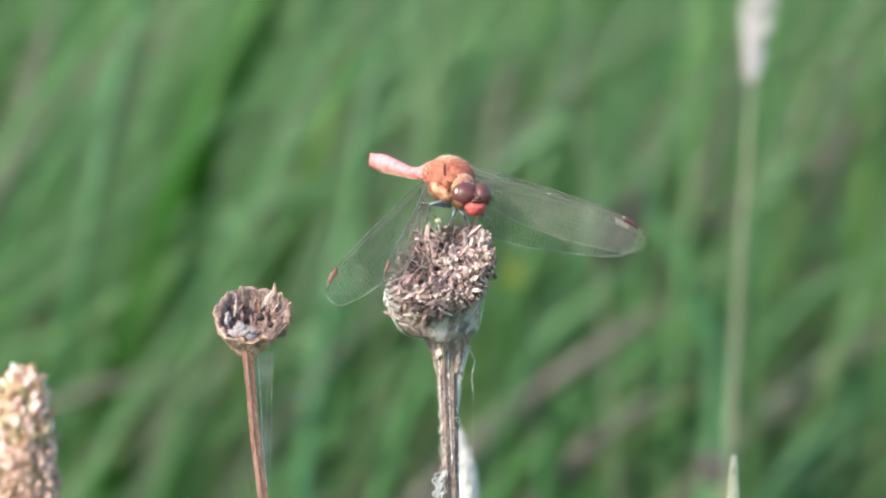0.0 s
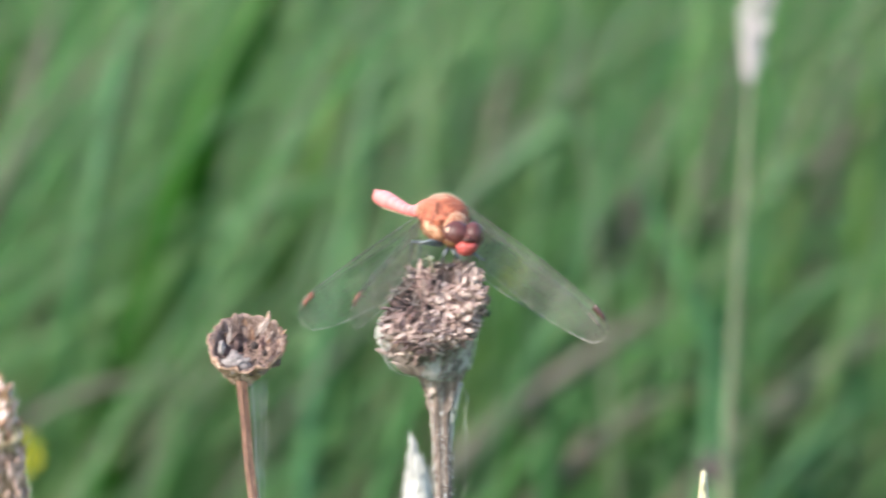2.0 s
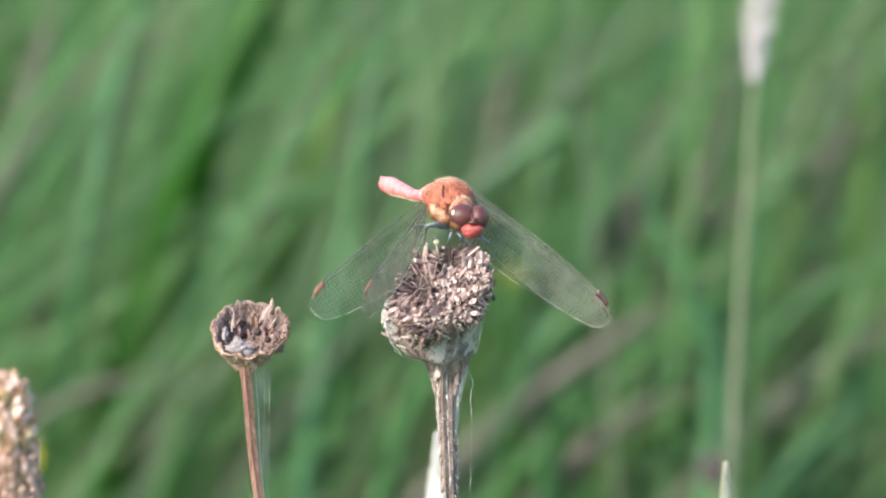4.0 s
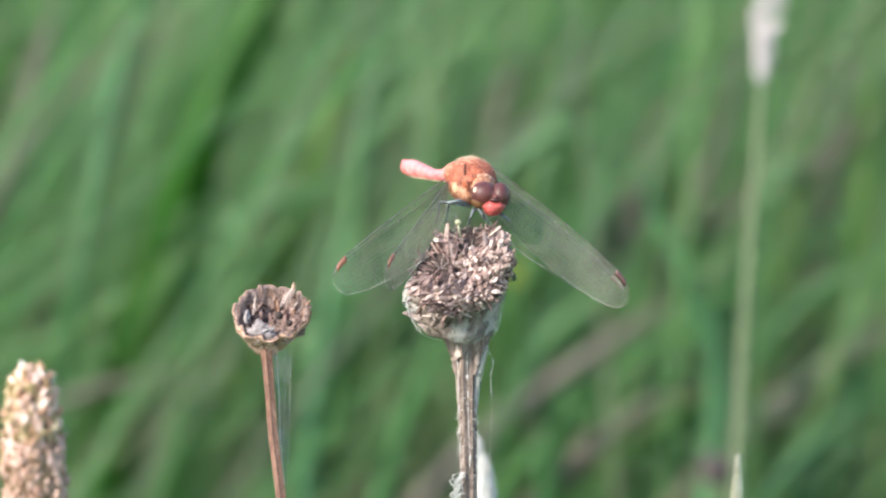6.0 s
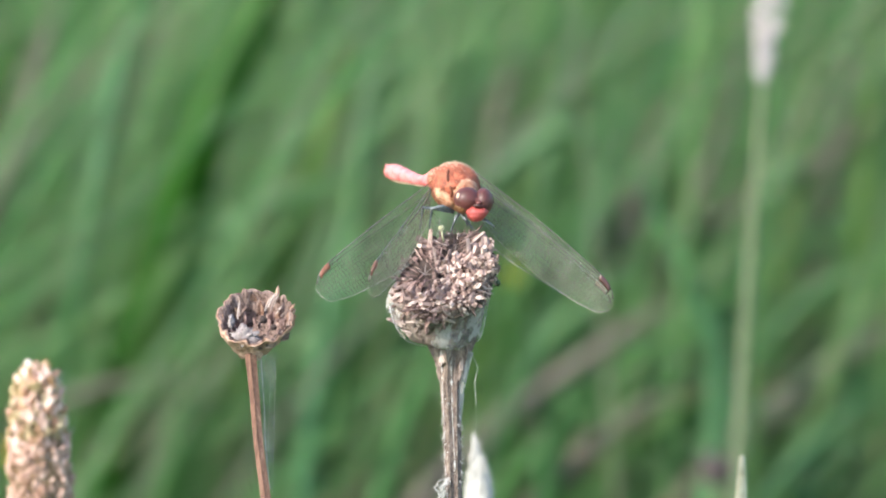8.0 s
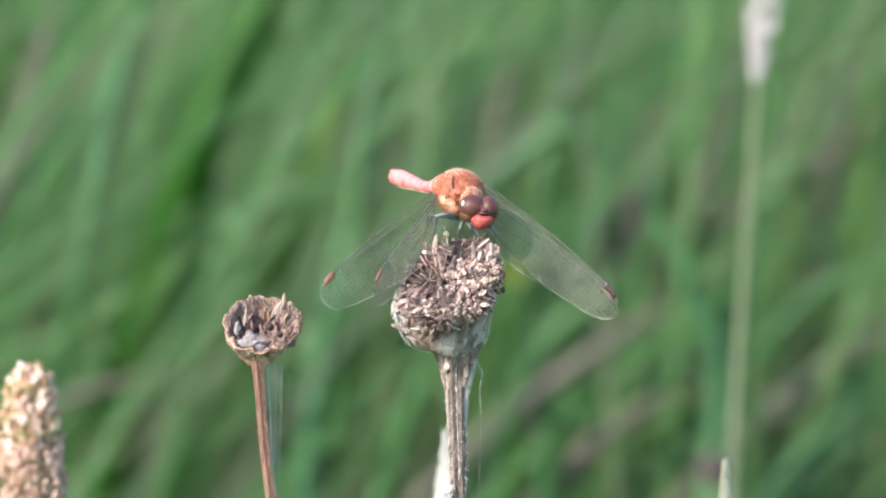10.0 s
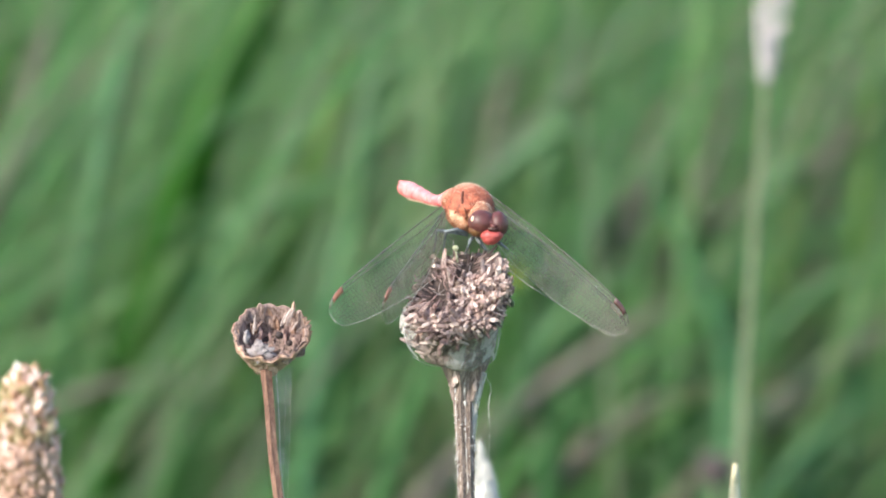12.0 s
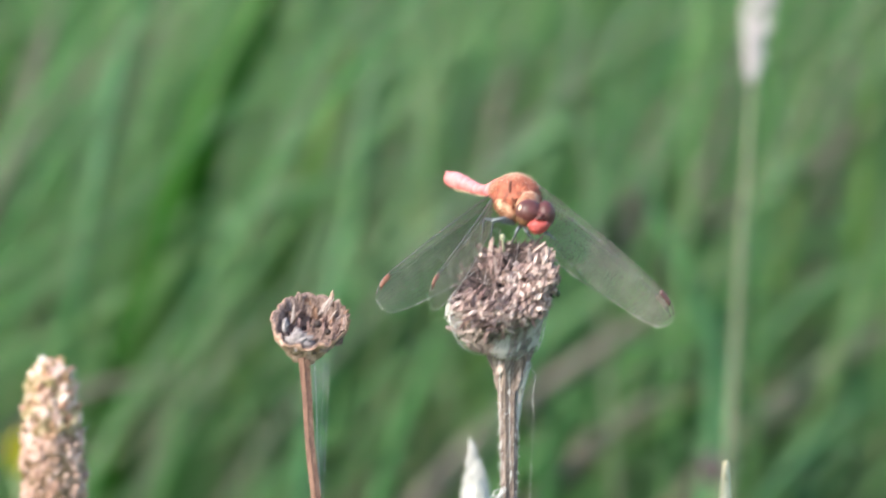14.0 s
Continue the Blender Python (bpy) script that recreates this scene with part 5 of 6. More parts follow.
    wings = [build_wing(fly, "forewing", ROOTS[0], 30.0, FORE_CHORD, SHADED_STIGMA), build_wing(fly, "hindwing", ROOTS[1], 29.4, HIND_CHORD, VEIN),
             build_wing(fly, "forewing", ROOTS[2], 29.6, FORE_CHORD, LIT_STIGMA), build_wing(fly, "hindwing", ROOTS[3], 28.0, HIND_CHORD, LIT_STIGMA)]
    return fly, wings


# ---- the small empty head beside it ----
CUP_BASE = Vector((-0.004, AIM[1] + 0.004, 0.0))
CUP_AXIS = Vector((-0.05, -0.43, 0.90)).normalized()


def build_seed_cup():
    ob = thing("seed_cup", CUP_BASE, "empty brown knapweed cup with a torn rim on a red-brown stem", "dead flower")
    c = spot(-28.34, -11.53, 0.0) - CUP_BASE
    turn = basis(CUP_AXIS)
    g = random.Random(23)
    bm = bmesh.new()
    outline = [(0.0011, -0.0076), (0.0020, -0.0068), (0.0034, -0.0052), (0.0048, -0.0030), (0.0059, -0.001), (0.0061, 0.0002), (0.0057, 0.0), (0.0053, -0.0014), (0.0045, -0.0034), (0.0027, -0.0054), (0.0004, -0.0060)]
    fine = [(float(np.interp(s, range(11), [q[0] for q in outline])), float(np.interp(s, range(11), [q[1] for q in outline]))) for s in np.linspace(0, 10, 27)]
    lathe(bm, Vector(), Matrix.Identity(3), fine, 72, 0.10, 4, close_top=True)
    for v in bm.verts:
        a = math.atan2(v.co.y, v.co.x)
        edge = max(0.0, 1 + (v.co.z - 0.0006) / 0.0030) * min(1.0, v.co.xy.length / 0.005)
        v.co.z += edge * (1.0 * noise.noise(Vector((math.cos(a) * 3.4, math.sin(a) * 3.4, 2.0))) + 0.9 * noise.noise(Vector((math.cos(a) * 9, math.sin(a) * 9, 5.0))) + 0.6 * noise.noise(Vector((math.cos(a) * 19, math.sin(a) * 19, 9.0)))) * MM
        v.co.z -= edge * 1.2 * MM * max(0.0, -math.sin(a + 0.25))
        v.co.xy *= 1 + 0.07 * edge * noise.noise(Vector((math.cos(a) * 6, math.sin(a) * 6, 8.0)))
    for v in bm.verts:
        a = math.atan2(v.co.y, v.co.x)
        v.co.xy *= 1 + 0.035 * max(0.15, math.sin(a)) * math.sin(17 * a + 2.5 * math.sin(3 * a)) * min(1.0, max(0.0, (v.co.z + 0.005) / 0.004))
    crumple(bm, 0.38 * MM, 1.8 * MM, 3.0)
    bm.transform(at(c, turn))
    for v in bm.verts:
        drop = (c.z - v.co.z) / MM
        v.co.x -= 0.9 * MM * min(1.0, max(0.0, (drop - 1.5) / 2.5)) * (1.0 if v.co.x < c.x else 0.3)
    lining = bm.copy()
    bmesh.ops.recalc_face_normals(lining, faces=lining.faces)
    inside = [f for f in lining.faces if (f.calc_center_median() - c).dot(turn.col[2]) > -0.0034 and f.normal.dot(turn.col[2]) > 0.05 or (f.calc_center_median() - c - turn.col[2] * (f.calc_center_median() - c).dot(turn.col[2])).dot(f.normal) < 0]
    bmesh.ops.delete(lining, geom=[f for f in lining.faces if f not in set(inside)], context="FACES")
    for v in lining.verts:
        v.co += turn.col[2] * 0.00015 - (v.co - c - turn.col[2] * (v.co - c).dot(turn.col[2])) * 0.045
    part("lining", lining, LINING, ob, "brown wrinkled inside of the cup")
    part("cup", bm, RUST_BRACT, ob, "rusty brown cup")
    bm = bmesh.new()
    lathe(bm, c, turn, [(0.0036, -0.0043), (0.0023, -0.0054), (0.0004, -0.0057)], 28, 0.1, 6, close_top=True)
    part("receptacle", bm, HOLLOW_SHADE, ob, "pitted cup floor, coloured near black for shade")
    inner = [scale_mesh("inner_bract", (2.2 + 0.4 * k) * MM, (2.4 - 0.45 * k) * MM, INNER_BRACT if k < 2 else RUST_BRACT, -0.06 + 0.05 * k, 0.22) for k in range(4)]
    for ring, (r, h, count, tilt) in enumerate(((5.15, -2.6, 15, 0.06), (4.2, -3.5, 14, 0.1), (5.6, -2.3, 12, 0.06))):
        for k in range(count):
            a = 2 * math.pi * (k + 0.4 * ring) / count + g.uniform(-0.07, 0.07)
            back = 0.5 + 0.5 * math.sin(a)
            s = (0.55 + 0.38 * back) * g.uniform(0.7, 1.15)
            if ring == 1 and back < 0.45 or g.random() < 0.25:
                continue
            m = Matrix.Rotation(a, 4, "Z") @ Matrix.Translation((r * MM, 0, h * MM)) @ Matrix.Rotation(tilt + g.uniform(-0.12, 0.12), 4, "Y") @ Matrix.Diagonal((1, 1, s, 1))
            place_piece("inner_bract", inner[g.randrange(4)], ob, at(c, turn) @ m)
    outer = scale_mesh("outer_bract", 3.0 * MM, 2.6 * MM, RUST_BRACT, -0.16, 0.12)
    for r, h, count in ((3.6, -6.0, 6),):
        for k in range(count):
            a = 3.3 + 1.5 * k / count + g.uniform(-0.15, 0.15)
            m = Matrix.Rotation(a, 4, "Z") @ Matrix.Translation((r * MM, 0, h * MM)) @ Matrix.Rotation(0.42 + g.uniform(-0.1, 0.1), 4, "Y")
            place_piece("outer_bract", outer, ob, at(c, turn) @ m)
    # the tall tooth on the rim, husks and silk in the cup
    tooth = scale_mesh("tooth", 2.4 * MM, 0.8 * MM, RUST_BRACT, 0.05, 0.3)
    place_piece("tooth", tooth, ob, Matrix.Translation(spot(-25.22, -9.3, 3.0) - CUP_BASE) @ Matrix.Rotation(0.12, 4, "Y") @ Matrix.Rotation(-1.57, 4, "Z"))
    place_piece("tooth", tooth, ob, Matrix.Translation(spot(-23.0, -10.6, 1.0) - CUP_BASE) @ Matrix.Rotation(0.75, 4, "Y") @ Matrix.Rotation(-1.57, 4, "Z") @ Matrix.Scale(0.45, 4))
    splinter = spike_mesh("splinter", 2.4 * MM, 0.16 * MM, BRACT)
    for u, v, lean, s in ((-27.0, -10.9, 0.3, 1.0), (-26.5, -10.4, 0.35, 1.1), (-26.1, -10.8, 0.28, 1.2), (-25.7, -10.2, 0.3, 0.9), (-25.3, -11.5, 0.5, 0.7), (-24.6, -11.9, 0.7, 0.6), (-30.9, -11.6, -0.15, 1.0), (-31.2, -12.2, -0.1, 0.8)):
        place_piece("splinter", splinter, ob, Matrix.Translation(spot(u, v, 1.2 if u > -30 else 0.0) - CUP_BASE) @ Matrix.Rotation(lean, 4, "Y") @ Matrix.Rotation(-0.25, 4, "X") @ Matrix.Scale(s, 4))
    # near-black balls in place of shaded holes in the cup's floor
    for u, v, r in ((-27.2, -12.3, 0.62), (-25.6, -13.5, 0.5)):
        bm = bmesh.new()
        ball(bm, spot(u, v, 0.3) - CUP_BASE, [AXES[0] * r * MM, AXES[1] * r * MM, AXES[2] * 0.9 * MM], 0.3, u, 12, 8)
        part("dark_cavity", bm, HOLLOW_SHADE, ob, "near-black ball standing in for a shaded hole")
    peg = floret_mesh("husk", 2.1 * MM, 0.36 * MM, FLORET_DARK, 4.0, 0.6)
    for k in range(80):
        r, a = 4.6 * MM * math.sqrt(g.random()), g.uniform(0, 6.28)
        x, y = r * math.cos(a), r * math.sin(a)
        if math.hypot(x / MM - 0.8, y / MM - 0.4) < 1.5 or math.hypot(x / MM - 2.8, y / MM + 0.8) < 1.5 or g.random() < 0.3:
            continue
        up = Vector((x / (6 * MM) + g.uniform(-0.4, 0.4), y / (6 * MM) + g.uniform(-0.4, 0.4), 0.8))
        place_piece("husk", peg, ob, at(c, turn) @ Matrix.Translation((x, y, (-5.4 + 2.2 * r / (4.6 * MM)) * MM)) @ basis(up).to_4x4() @ Matrix.Scale(g.uniform(0.5, 1.0), 4))
    bm = bmesh.new()
    ball(bm, spot(-29.86, -14.84, -3.0) - CUP_BASE, [AXES[0] * 1.7 * MM, AXES[1] * 1.25 * MM, AXES[2] * 0.4 * MM], 1.0, 8, 24, 16)
    ball(bm, spot(-32.2, -12.6, -1.5) - CUP_BASE, [AXES[0] * 0.5 * MM, AXES[1] * 1.1 * MM, AXES[2] * 0.5 * MM], 0.8, 3, 14, 10)
    part("silk_plug", bm, PLUG, ob, "grey-white web plug in the cup")
    stem = [spot(-29.22, -17.51, 0.0) - CUP_BASE, spot(-28.69, -22.79, 0.0) - CUP_BASE, spot(-28.07, -30.71, 0.0) - CUP_BASE, spot(-27.02, -38.81, 0.0) - CUP_BASE, Vector((-0.012, -0.002, 0.30)), Vector((-0.004, 0, 0.12)), Vector((0, 0, -0.02))]
    bm = bmesh.new()
    line = smooth_line(stem, 8)
    tube(bm, line, taper([0.85 * MM, 0.74 * MM, 0.70 * MM, 0.74 * MM, 0.9 * MM, 1.3 * MM, 1.5 * MM], len(line)), 10, 0.14)
    part("stem", bm, RED_STEM, ob, "red-brown grooved stem", False)
    bm = bmesh.new()
    rows = []
    for i in range(13):
        t = i / 12
        a = spot(-28.16 + 1.23 * t, -18.22 - 20.59 * t, 0) - CUP_BASE
        b = spot(-25.17 - 0.70 * t, -17.16 - 21.65 * t, 2) - CUP_BASE
        rows.append([bm.verts.new(a.lerp(b, k / 4) + Vector((0, 0.5 * MM * noise.noise(Vector((i, k, 0))), 0))) for k in range(5)])
    for a, b in zip(rows, rows[1:]):
        for k in range(4):
            bm.faces.new((a[k], a[k + 1], b[k + 1], b[k]))
    part("cobweb", bm, THIN_SILK, ob, "thin white cobweb veil")
    for pts, r in ((((-27.65, -17.96, 1.0), (-27.12, -26.33, 1.0), (-26.95, -31.61, 1.0), (-26.24, -38.83, 1.0)), 0.06), (((-25.38, -17.54, 2.0), (-25.55, -28.11, 2.0), (-25.91, -39.56, 2.0)), 0.018), (((-26.17, -17.71, 2.0), (-26.35, -28.11, 2.0), (-26.77, -36.90, 1.0)), 0.015)):
        bm = bmesh.new()
        line = smooth_line([spot(*p) - CUP_BASE for p in pts], 8)
        tube(bm, line, [r * MM * (1 + 0.7 * noise.noise(Vector((i * 1.1, r * 50, 0)))) for i in range(len(line))], 5)
        part("silk_thread", bm, THREAD, ob, "fine white silk thread")
    return ob


# ---- the plantain spike ----
PLANT_BASE = Vector((-0.058, AIM[1] - 0.08, 0.0))


def build_plantain():
    ob = thing("plantain", PLANT_BASE, "ripe tan plantain seed spike on a dry stalk", "plantain")
    topp = spot(-61.98, -17.8, -80.0) - PLANT_BASE
    low = spot(-61.31, -44.90, -80.0) - PLANT_BASE
    low.y = topp.y
    axis = (topp - low)
    length = axis.length
    turn = basis(axis)
    g = random.Random(31)
    bm = bmesh.new()
    lathe(bm, low, turn, [(0.002, -0.004), (0.0042, 0.0), (0.0044, length * 0.4), (0.0036, length * 0.75), (0.0026, length * 0.92), (0.0005, length * 0.985)], 18, 0.05, 1, close_top=True)
    part("core", bm, SPIKE_CORE, ob, "dark brown spike core")
    caps = []
    for k in range(4):
        bm = bmesh.new()
        ball(bm, (0, 0, 0), [Vector((0.55 * MM, 0, 0)), Vector((0, 0.68 * MM, 0)), Vector((0, 0, (0.95 + 0.13 * k) * MM))], 0.4, k * 3.0, 8, 6)
        tube(bm, [(0.2 * MM, 0, 0.6 * MM), (0.25 * MM, 0, (1.0 + 0.15 * k) * MM)], [0.32 * MM, 0.12 * MM], 5)
        caps.append(as_mesh("seed_capsule", bm, CAPSULE, True))
    # a few capsules get a paler colour to carry the spike's bright glints
    olive, glinting = caps[1].copy(), caps[2].copy()
    for me, mat in ((olive, OLIVE_CAPSULE), (glinting, PALE_CAPSULE)):
        me.materials.clear()
        me.materials.append(mat)
    fill = bmesh.new()
    total = 700
    for i in range(total):
        t = 1 - (i + 0.5) / total
        z = length * t
        r = np.interp(t, [0, 0.4, 0.75, 0.92, 1.0], [4.2, 4.3, 3.75, 2.9, 0.5]) * MM
        a = i * 2.39996
        m = at(low, turn) @ Matrix.Rotation(a, 4, "Z") @ Matrix.Translation((r + g.uniform(-0.7, 0.4) * MM, 0, z + g.uniform(-0.5, 0.5) * MM)) @ Matrix.Rotation(g.uniform(0.1, 0.55), 4, "Y") @ Matrix.Rotation(g.uniform(-0.7, 0.7), 4, "X") @ Matrix.Scale(g.uniform(0.45, 1.05), 4)
        if i < 290:
            chance = g.random()
            me = caps[g.randrange(4)]
            if 0.62 < t < 0.95 and chance < 0.38:
                me = olive
            elif chance > 0.965:
                me = glinting
            place_piece("seed_capsule", me, ob, m)
        else:
            merge(fill, caps[g.randrange(4)], m)
    tagged(part("seed_mass", fill, CAPSULE_FILL, ob, "tan seed capsules lower on the spike"), kind="stuff")
    bm = bmesh.new()
    for k in range(40):
        t, a = g.random(), g.uniform(0, 6.28)
        r = np.interp(t, [0, 0.4, 0.75, 0.92, 1.0], [4.6, 4.7, 4.0, 3.0, 0.6]) * MM
        p = low + turn @ Vector((r * math.cos(a), r * math.sin(a), length * t))
        q = p + turn @ Vector((math.cos(a) * g.uniform(0.5, 1.3), math.sin(a) * g.uniform(0.5, 1.3), g.uniform(0.3, 1.6))) * MM
        tube(bm, [p, q], [0.09 * MM, 0.04 * MM], 4)
    tagged(part("bristle", bm, PLUME_GREY, ob, "pale dry bristles"), kind="stuff")
    bm = bmesh.new()
    line = smooth_line([low, low * 0.6 + Vector((0.004, 0, 0)), (0, 0, -0.02)], 8)
    tube(bm, line, taper([1.3 * MM, 1.2 * MM, 1.5 * MM], len(line)), 12, 0.06)
    part("stalk", bm, STRAW, ob, "straw-coloured grooved stalk")
    return ob


# ---- plumes, tips and flowers behind ----
def plume(bm, line, widths, count, length, thick, seed, spread=0.35):
    """Slender husks packed along a line, pointing up it."""
    g = random.Random(seed)
    n = len(line)
    for i in range(count):
        f = (i + g.random()) / count * (n - 1.001)
        k = int(f)
        p = line[k].lerp(line[k + 1], f - k)
        d = (line[k + 1] - line[k]).normalized()
        a = g.uniform(0, 6.28)
        x = d.orthogonal().normalized()
        o = x * math.cos(a) + d.cross(x) * math.sin(a)
        r = float(np.interp(f, np.linspace(0, n - 1, len(widths)), widths)) * math.sqrt(g.random())
        q = p + o * r
        e = q + (d + o * g.uniform(0, spread)).normalized() * length * g.uniform(0.6, 1.2)
        tube(bm, [q, q.lerp(e, 0.45) + o * thick * 0.5, e], [thick * 0.5, thick, thick * 0.15], 5)
    return bm


WHITE_BASE = Vector((0.002, AIM[1] + 0.10, 0.0))


def build_white_plume():
    ob = thing("white_plume", WHITE_BASE, "bleached white pointed seed plume on a thin stalk", "seed plume")
    tip, low = spot(-0.56, -32.38, 95.0) - WHITE_BASE, spot(-0.37, -47.16, 95.0) - WHITE_BASE
    low.y = tip.y
    line = smooth_line([low, low.lerp(tip, 0.5) + Vector((0.0006, 0, 0)), tip], 8)
    bm = bmesh.new()
    tube(bm, line, taper([1.9 * MM, 2.45 * MM, 2.3 * MM, 1.75 * MM, 1.1 * MM, 0.3 * MM], len(line)), 12)
    part("core", bm, PLUME, ob, "white core")
    bm = plume(bmesh.new(), line, [2.0 * MM, 2.5 * MM, 2.3 * MM, 1.7 * MM, 0.9 * MM, 0.1 * MM], 340, 2.6 * MM, 0.26 * MM, 3, 0.06)
    tagged(part("husk_mass", bm, PLUME, ob, "white papery husks", False), kind="stuff")
    bm = bmesh.new()
    tube(bm, smooth_line([low, low * 0.5 + Vector((0.002, 0, 0)), (0, 0, -0.02)], 8), taper([0.7 * MM, 0.8 * MM, 1.0 * MM], 17), 8)
    part("stalk", bm, STRAW, ob, "thin straw stalk")
    return ob


TIP_BASE = Vector((0.046, AIM[1] + 0.05, 0.0))


def build_grass_tip():
    ob = thing("grass_tip", TIP_BASE, "pale yellow-green pointed grass stalk tip", "grass stalk")
    line = smooth_line([Vector((0, 0, -0.02)), spot(45.10, -87.21, 50.0) - TIP_BASE, spot(45.10, -50.83, 50.0) - TIP_BASE, spot(45.38, -40.10, 50.0) - TIP_BASE, spot(45.56, -34.10, 50.0) - TIP_BASE], 8)
    bm = bmesh.new()
    tube(bm, line, taper([1.3 * MM, 1.2 * MM, 1.1 * MM, 1.0 * MM, 0.5 * MM], len(line)), 10, 0.05)
    part("stalk", bm, TIP_STRAW, ob, "pale straw-green stalk")
    bm = bmesh.new()
    tip = spot(45.44, -37.17, 49.0) - TIP_BASE
    tube(bm, [tip, spot(45.62, -33.71, 49.0) - TIP_BASE], [0.5 * MM, 0.08 * MM], 6)
    part("sheath", bm, TIP_STRAW, ob, "pale dry sheath")
    return ob


PLUME_BASE = Vector((0.032, AIM[1] + 0.385, 0.0))


def build_plume_grass():
    ob = thing("plume_grass", PLUME_BASE, "tall pale grass stalk with a fluffy pinkish-white seed head", "grass stalk")
    low = spot(60.40, 31.50, 345.0) - PLUME_BASE
    mid = spot(61.05, 41.24, 345.0) - PLUME_BASE
    tip = spot(63.21, 61.81, 345.0) - PLUME_BASE
    stem = [Vector((0, 0, -0.02)), spot(54.77, -71.33, 345.0) - PLUME_BASE, spot(55.85, -38.86, 345.0) - PLUME_BASE, spot(57.80, -6.39, 345.0) - PLUME_BASE, spot(59.75, 20.67, 345.0) - PLUME_BASE, low, mid, tip]
    bm = bmesh.new()
    line = smooth_line(stem, 8)
    tube(bm, line, taper([1.4 * MM, 1.2 * MM, 1.1 * MM, 0.95 * MM, 0.8 * MM, 0.65 * MM, 0.45 * MM, 0.2 * MM], len(line)), 10, 0.05)
    part("stalk", bm, STALK_GREY, ob, "grey-green dry stalk")
    bm = plume(bmesh.new(), smooth_line([low, mid, tip], 8), [0.5 * MM, 0.7 * MM, 0.5 * MM, 0.8 * MM, 1.9 * MM, 2.6 * MM, 2.8 * MM, 2.5 * MM, 2.0 * MM, 1 * MM], 210, 3.0 * MM, 0.4 * MM, 8, 0.7)
    tagged(part("seed_head", bm, PLUME_GREY, ob, "fluffy pinkish-white seed head", False), kind="stuff")
    return ob


def build_yellow_flower(c, size, stalk):
    base = Vector((c.x - 0.01, c.y + 0.02, 0.0))
    ob = thing("yellow_flower", base, "small yellow composite flower among the grass", "flower", "yellow flowers in the grass")
    c = c - base
    turn = basis((0.62, -0.62, 0.30))
    petal = scale_mesh("petal", 4.4 * size * MM, 2.4 * size * MM, YELLOW, 0.1, 0.08)
    for ring, (count, tilt) in enumerate(((14, 1.35), (10, 1.05))):
        for k in range(count):
            place_piece("petal", petal, ob, at(c, turn) @ Matrix.Rotation(2 * math.pi * (k + 0.5 * ring) / count, 4, "Z") @ Matrix.Rotation(tilt, 4, "Y"))
    bm = bmesh.new()
    ball(bm, c, [turn.col[0] * 1.5 * size * MM, turn.col[1] * 1.5 * size * MM, turn.col[2] * size * MM], 0.2, 1, 14, 9)
    part("flower_disc", bm, YELLOW_EYE, ob, "deep yellow flower disc")
    bm = bmesh.new()
    tube(bm, smooth_line([c, c * 0.6 + Vector((0.004, 0, 0)), (0, 0, -0.02)], 8), taper([0.7 * MM, 0.8 * MM, 1.0 * MM], 17), 8)
    part("stalk", bm, stalk, ob, "thin green stalk")
    return ob


def build_withered_head():
    c = spot(54.52, -44.72, 420.0)
    base = Vector((c.x + 0.01, c.y + 0.01, 0.0))
    ob = thing("withered_head", base, "small dark withered flower head in the grass", "dead flower")
    c = c - base
    bm = bmesh.new()
    ball(bm, c, [Vector((3.0 * MM, 0, 0)), Vector((0, 2.6 * MM, 0)), Vector((0, 0, 2.6 * MM))], 0.4, 5, 16, 10)
    part("head", bm, WITHERED, ob, "dark brown head")
    bm = plume(bmesh.new(), [c - Vector((0, 0, 0.002)), c, c + Vector((0, 0, 0.002))], [2.4 * MM, 3 * MM, 2 * MM], 60, 3 * MM, 0.35 * MM, 4, 1.2)
    tagged(part("floret_mass", bm, WITHERED, ob, "", False), kind="stuff")
    bm = bmesh.new()
    tube(bm, smooth_line([c, c * 0.6, (0, 0, -0.02)], 6), taper([0.8 * MM, 1.0 * MM], 13), 8)
    part("stalk", bm, STALK_GREY, ob, "thin dry stalk")
    return ob


# ---- what sways ----
def sway(base, height):
    """Poses of a stalk that leans from its foot; its top moves to the right and away by millimetres."""
    def lean(u, w):
        a, b = u * MM, w * MM
        turn = Vector((0, 0, height)).rotation_difference(Vector((a, b, math.sqrt(height * height - a * a - b * b))))
        return Matrix.Translation(base) @ turn.to_matrix().to_4x4()
    return lean


def ride(u, w, yaw=0.0, pitch=0.0):
    """The dragonfly goes with the knapweed head that it sits on; yaw turns it on its perch, pitch lifts its tail."""
    return sway(KNAP_BASE, 0.445)(u, w) @ Matrix.Translation(-KNAP_BASE) @ Matrix.Translation(FLY) @ Matrix.Rotation(radians(yaw), 4, "Z") @ Matrix.Rotation(radians(pitch), 4, "X")


def hold(root, s, c):
    """A wing's pose on the dragonfly."""
    return at(spot(*root) - FLY, wing_turn(s, c))


